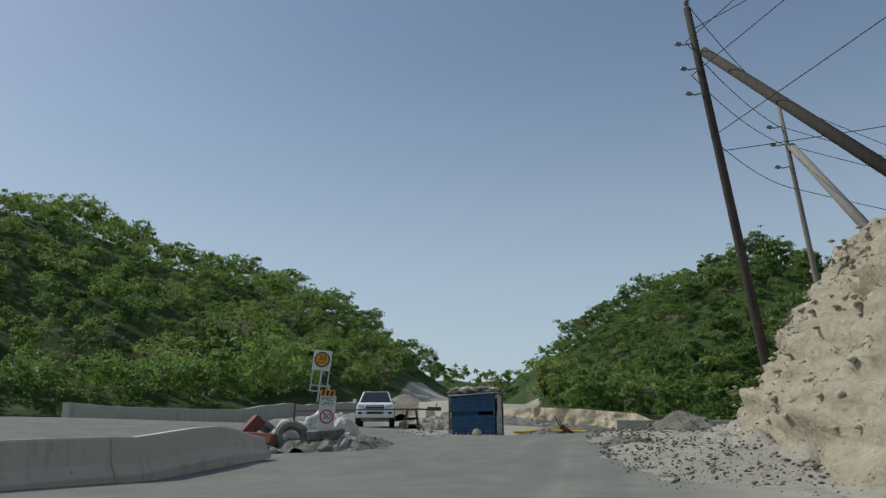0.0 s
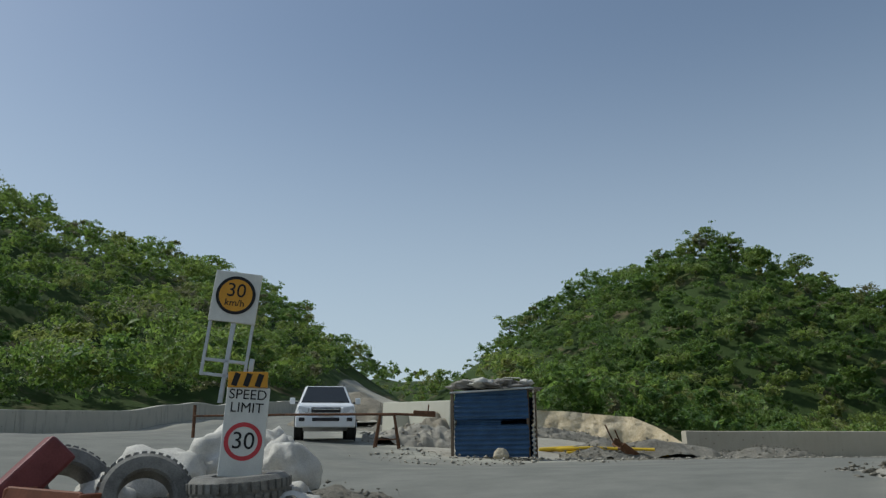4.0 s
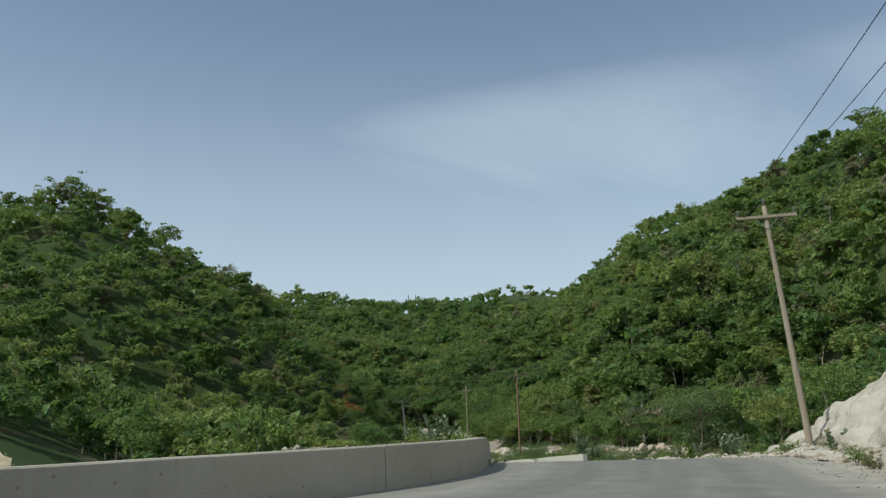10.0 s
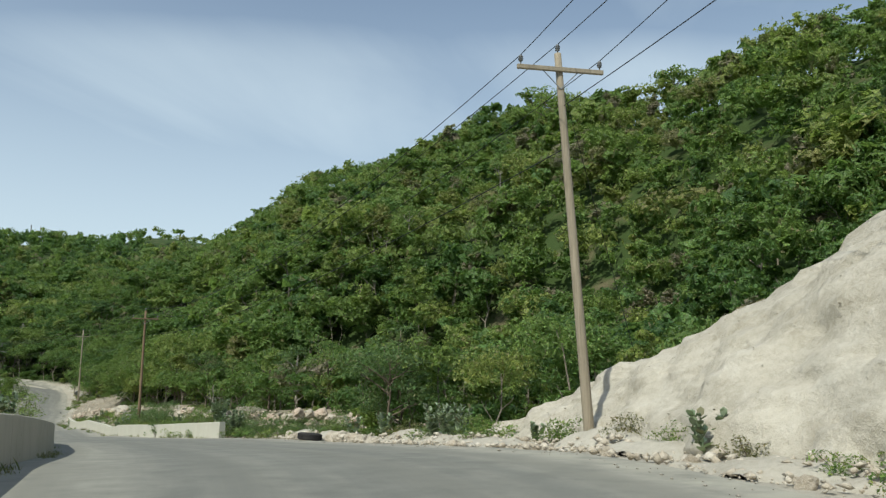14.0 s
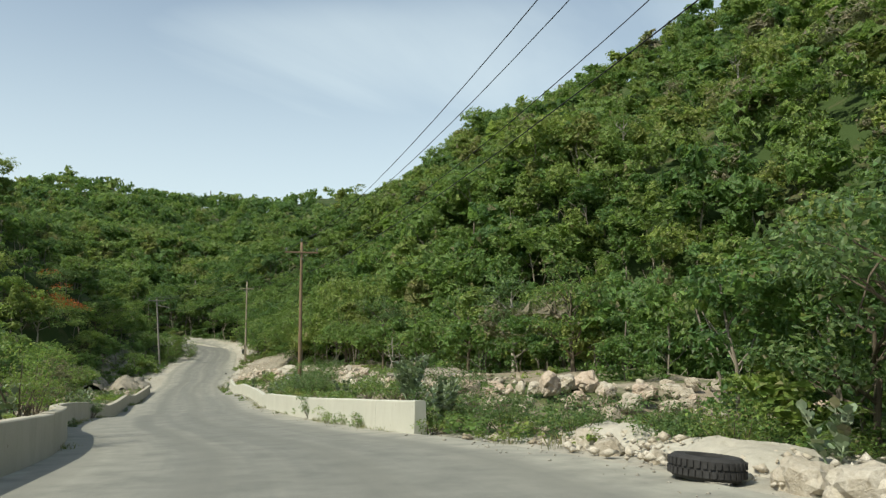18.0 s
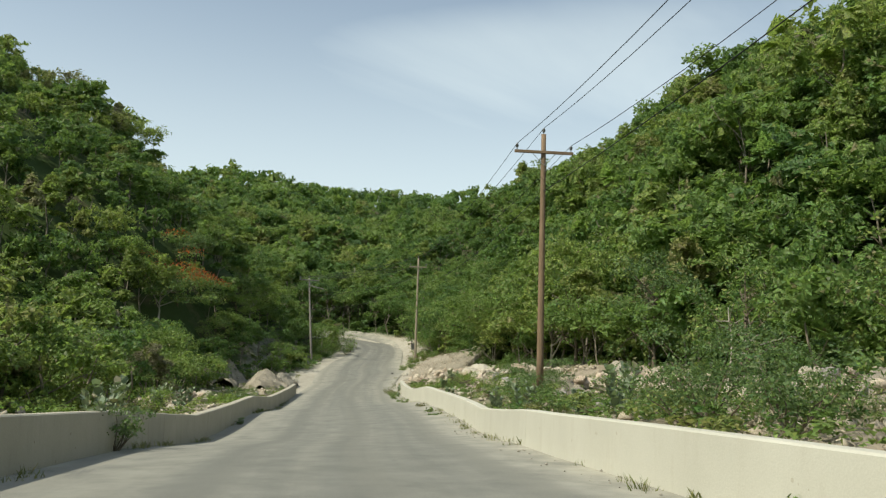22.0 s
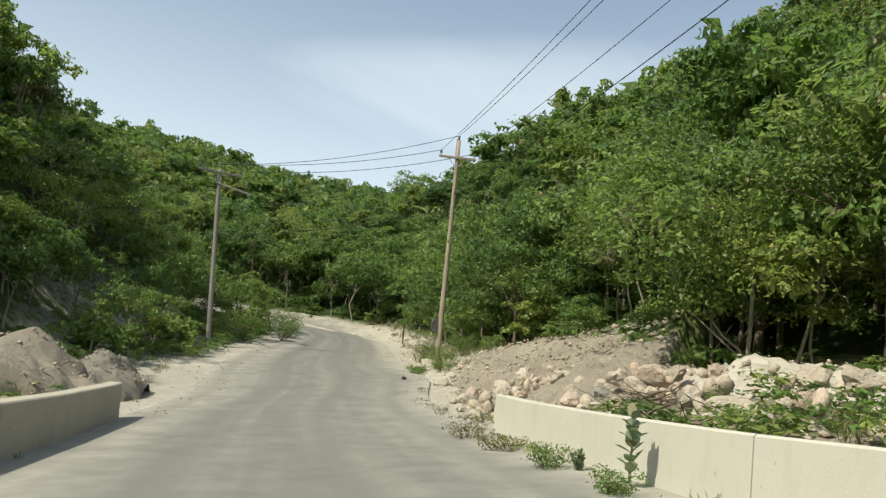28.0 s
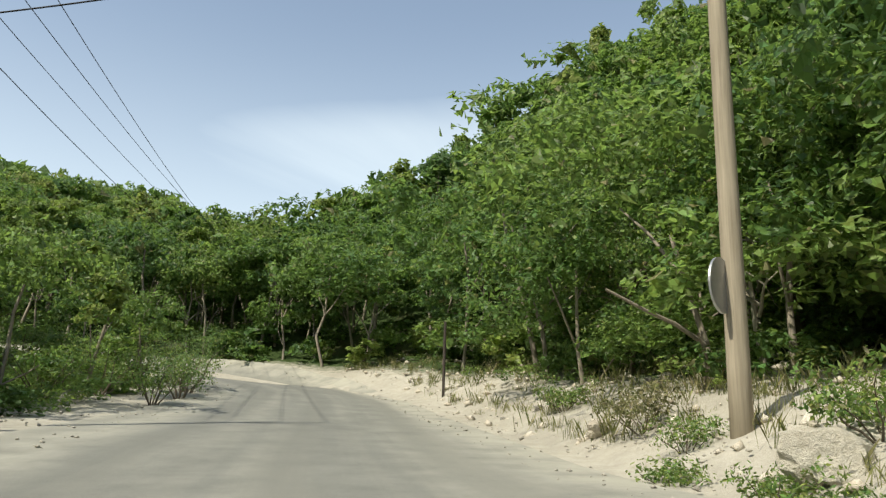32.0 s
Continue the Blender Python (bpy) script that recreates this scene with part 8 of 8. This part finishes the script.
def blades(name, xs, ys, high, mat, label, seed, per=26):
    """Tufts of thin grass blades."""
    rng = np.random.default_rng(seed)
    n = len(xs) * per
    bx, by = np.repeat(xs, per) + rng.normal(0, 0.1, n), np.repeat(ys, per) + rng.normal(0, 0.1, n)
    bz = np.repeat(surface(xs, ys), per)
    h = rng.uniform(0.4, 1.0, n) * np.repeat(rng.uniform(*high, len(xs)), per)
    a, ln = rng.uniform(0, 6.283, n), rng.uniform(0.1, 0.6, n)
    d = np.stack([np.cos(a) * ln * h, np.sin(a) * ln * h, h], -1)
    w_ = np.stack([-np.sin(a), np.cos(a), 0 * a], -1) * rng.uniform(0.003, 0.007, n)[:, None]
    o = np.stack([bx, by, bz - 0.02], -1)
    V = np.stack([o - w_, o + w_, o + d * np.array([0.45, 0.45, 0.62]) + w_ * 0.8, o + d], 1)
    T = np.repeat(np.repeat(np.clip(rng.normal(0.5, 0.25, len(xs)), 0, 1), per), 4)
    return tagged(mesh_obj(name, V.reshape(-1, 3), np.arange(n * 4).reshape(-1, 4), M[mat], tint=T), label, "grass", kind="stuff")


x, y = spread(RIGHT_WALL, 520, 0.6, 4.6, 61, 1.2, 0, 78)
ok = fbm(x, y, 0, 0.3, 2) > -0.25
weeds("weeds", x[ok], y[ok], (0.3, 0.95), "leaf", "low green weeds behind the cream parapet", 1)
x, y = spread(RIGHT_WALL, 70, 4, 13, 62, 1.0, 0, 78)
ok = fbm(x, y, 0, 0.3, 2) > 0.1
weeds("weeds", x[ok], y[ok], (0.3, 0.8), "leaf", "low green weeds among the rubble", 2)
x, y = spread(LEFT_WALL, 420, -0.5, -6, 63, 1.0)
ok = fbm(x, y, 0, 0.3, 2) > -0.3
weeds("weeds", x[ok], y[ok], (0.3, 0.85), "leaf_bright", "low green weeds behind the grey parapet", 3)
VERGE = [(100.5, 111.4), (106, 117), (111.2, 122), (115.4, 126.6), (120.4, 131.8), (126, 137.8), (130.8, 143.6), (133.6, 150)]
x, y = spread(VERGE, 100, 2.0, 7, 64, 1.0, 15)
weeds("weeds", x, y, (0.3, 0.9), "leaf", "low green weeds in the verge below the forest", 4)
x, y = spread(LEFT_FAR, 300, -1.4, -5.5, 65, 1.0, 16, 42)
weeds("weeds", x, y, (0.4, 1.1), "leaf", "low green weeds at the shaded road edge", 5)
x, y = spread([(8, 26), (13, 27.4), (20, 30.2), (26.6, 36)], 90, -0.5, -4, 66)
weeds("weeds", x, y, (0.3, 0.8), "leaf", "low green weeds behind the curving wall", 6)
x, y = spread([(34, 26), (38.5, 30.4), (44, 36), (50, 42.5), (54, 48)], 200, 1.4, 5, 67)
weeds("weeds", x, y, (0.3, 0.9), "leaf", "low green weeds beside the white gravel", 7)
x, y = spread(RIGHT_WALL, 190, -0.42, -0.1, 71, 1.0, 7)
ok = fbm(x, y, 0, 0.35, 2) > -0.05
blades("grass_tufts", x[ok], y[ok], (0.08, 0.34), "grass", "dry grass tufts along the foot of the cream parapet", 8)
x, y = spread(LEFT_WALL, 260, 0.08, 0.4, 72)
ok = fbm(x, y, 0, 0.3, 2) > 0.05
blades("grass_tufts", x[ok], y[ok], (0.1, 0.32), "grass", "short grass tufts along the foot of the grey parapet", 9)
x, y = spread(VERGE, 1500, 0.3, 6, 76)
loose_stones("loose_stones", np.stack([x, y, surface(x, y)], -1), (0.03, 0.2), M["boulder"], "loose pale stones in the verge below the forest", 11)
x, y = spread(VERGE, 560, 0.6, 6, 73, 1.0, 14)
blades("grass_tufts", x, y, (0.15, 0.5), "grass", "dry grass in the verge below the forest", 10, 18)
x, y = spread(RIGHT_WALL, 380, 0.5, 9, 74, 1.0, 0, 80)
blades("grass_tufts", x, y, (0.15, 0.5), "grass", "dry grass on the rubble behind the parapet", 11, 18)
x, y = spread(LEFT_WALL, 420, -0.5, -7, 75)
blades("grass_tufts", x, y, (0.15, 0.5), "grass", "dry grass on the rubble behind the grey parapet", 12, 18)

# vines over a heap of rock
for k, (s_, o_, w_, h_) in enumerate(((50.5, 4.2, 3.0, 1.3), (53.0, 5.0, 3.2, 1.6), (48.4, 3.2, 2.2, 0.9), (56.0, 4.2, 2.4, 1.1))):
    x, y = along_line(RIGHT_WALL, s_, o_)
    shrub(x, y, h_, w_, "leaf_dark", "dark green vines covering a heap of rocks", 900 + k, 2800, 0.05, group="vines over the rock heap", flat=0.55)

# a pale log and dry brush
x, y = along_line(RIGHT_WALL, 40.5, 9.0)
lg = part("log", tube([(-1.3, 0, 0), (-0.4, 0.03, 0.02), (0.5, -0.02, 0), (1.3, 0.02, 0.03)], [0.17, 0.16, 0.15, 0.13], 12), M["palebark"], None)
lg.matrix_world = pose(x, y, sz(x, y) + 0.65, 0, 3, 62)
tagged(lg, "pale barkless log lying on the boulders", "log")
rng_ = np.random.default_rng(77)
for s_, o_, n_, w_ in ((75.2, 1.5, 46, 1.5), (77.4, 1.9, 40, 1.3), (57.5, 2.0, 26, 0.9), (66.0, 4.4, 40, 1.2)):
    x, y = along_line(RIGHT_WALL, s_, o_)
    root = empty("dry_brush", (x, y, sz(x, y)))
    paths = []
    for m in range(n_):
        a, q = rng_.uniform(0, 6.283), rng_.uniform(0, 0.6) * w_
        p = np.array([math.cos(a) * q, math.sin(a) * q, rng_.uniform(0.0, 0.3)])
        b = rng_.uniform(0, 6.283)
        paths.append(bent(rng_, p, p + np.array([math.cos(b) * 0.8 * w_, math.sin(b) * 0.8 * w_, rng_.uniform(-0.05, 0.45)]), rng_.uniform(0.008, 0.022), 0.004, 6, 0.16))
    V, F = sticks(paths, 4)
    mesh_obj("branch_tangle", V, F, M["bark"], root)
    tagged(root, "tangle of dry brown branches dumped on the rubble", "brush", "dry brush piles")
# bare leaning trunks at the forest foot
for k, (x, y, dx, dy, h) in enumerate(((81.4, 73.2, 1.2, 0.6, 3.2), (110.0, 106.0, -0.8, -0.6, 4.5), (114.6, 113.6, -1.6, 0.2, 4.2), (115.4, 114.6, -2.2, -0.4, 3.6), (79.6, 71.0, -0.6, 0.5, 2.6))):
    root = empty("bare_sapling", (x, y, sz(x, y)))
    paths = [bent(rng_, (0, 0, -0.1), (dx, dy, h), 0.06, 0.015, 7, 0.1)]
    for m in range(5):
        t = rng_.uniform(0.4, 0.9)
        b = np.array([dx * t, dy * t, h * t])
        paths.append(bent(rng_, b, b + rng_.normal(0, 0.6, 3) + np.array([0, 0, 0.4]), 0.025, 0.006, 5, 0.12))
    V, F = sticks(paths, 5)
    mesh_obj("trunk", V, F, M["palebark"], root, smooth=True)
    tagged(root, "thin pale leaning trunk at the forest edge", "sapling", "bare saplings")
# a torn black scrap on the gravel
sc = part("tyre_scrap", tube([(-0.35, 0, 0.03), (-0.1, 0.06, 0.06), (0.15, 0.02, 0.03), (0.38, 0.1, 0.07)], [0.02, 0.07, 0.06, 0.02], 8), M["rubber"], None)
sc.matrix_world = pose(108.8, 121.2, gz(108.8, 121.2) + 0.06, 0, 0, 30)
tagged(sc, "torn black scrap of tyre on the roadside gravel", "tyre scrap")
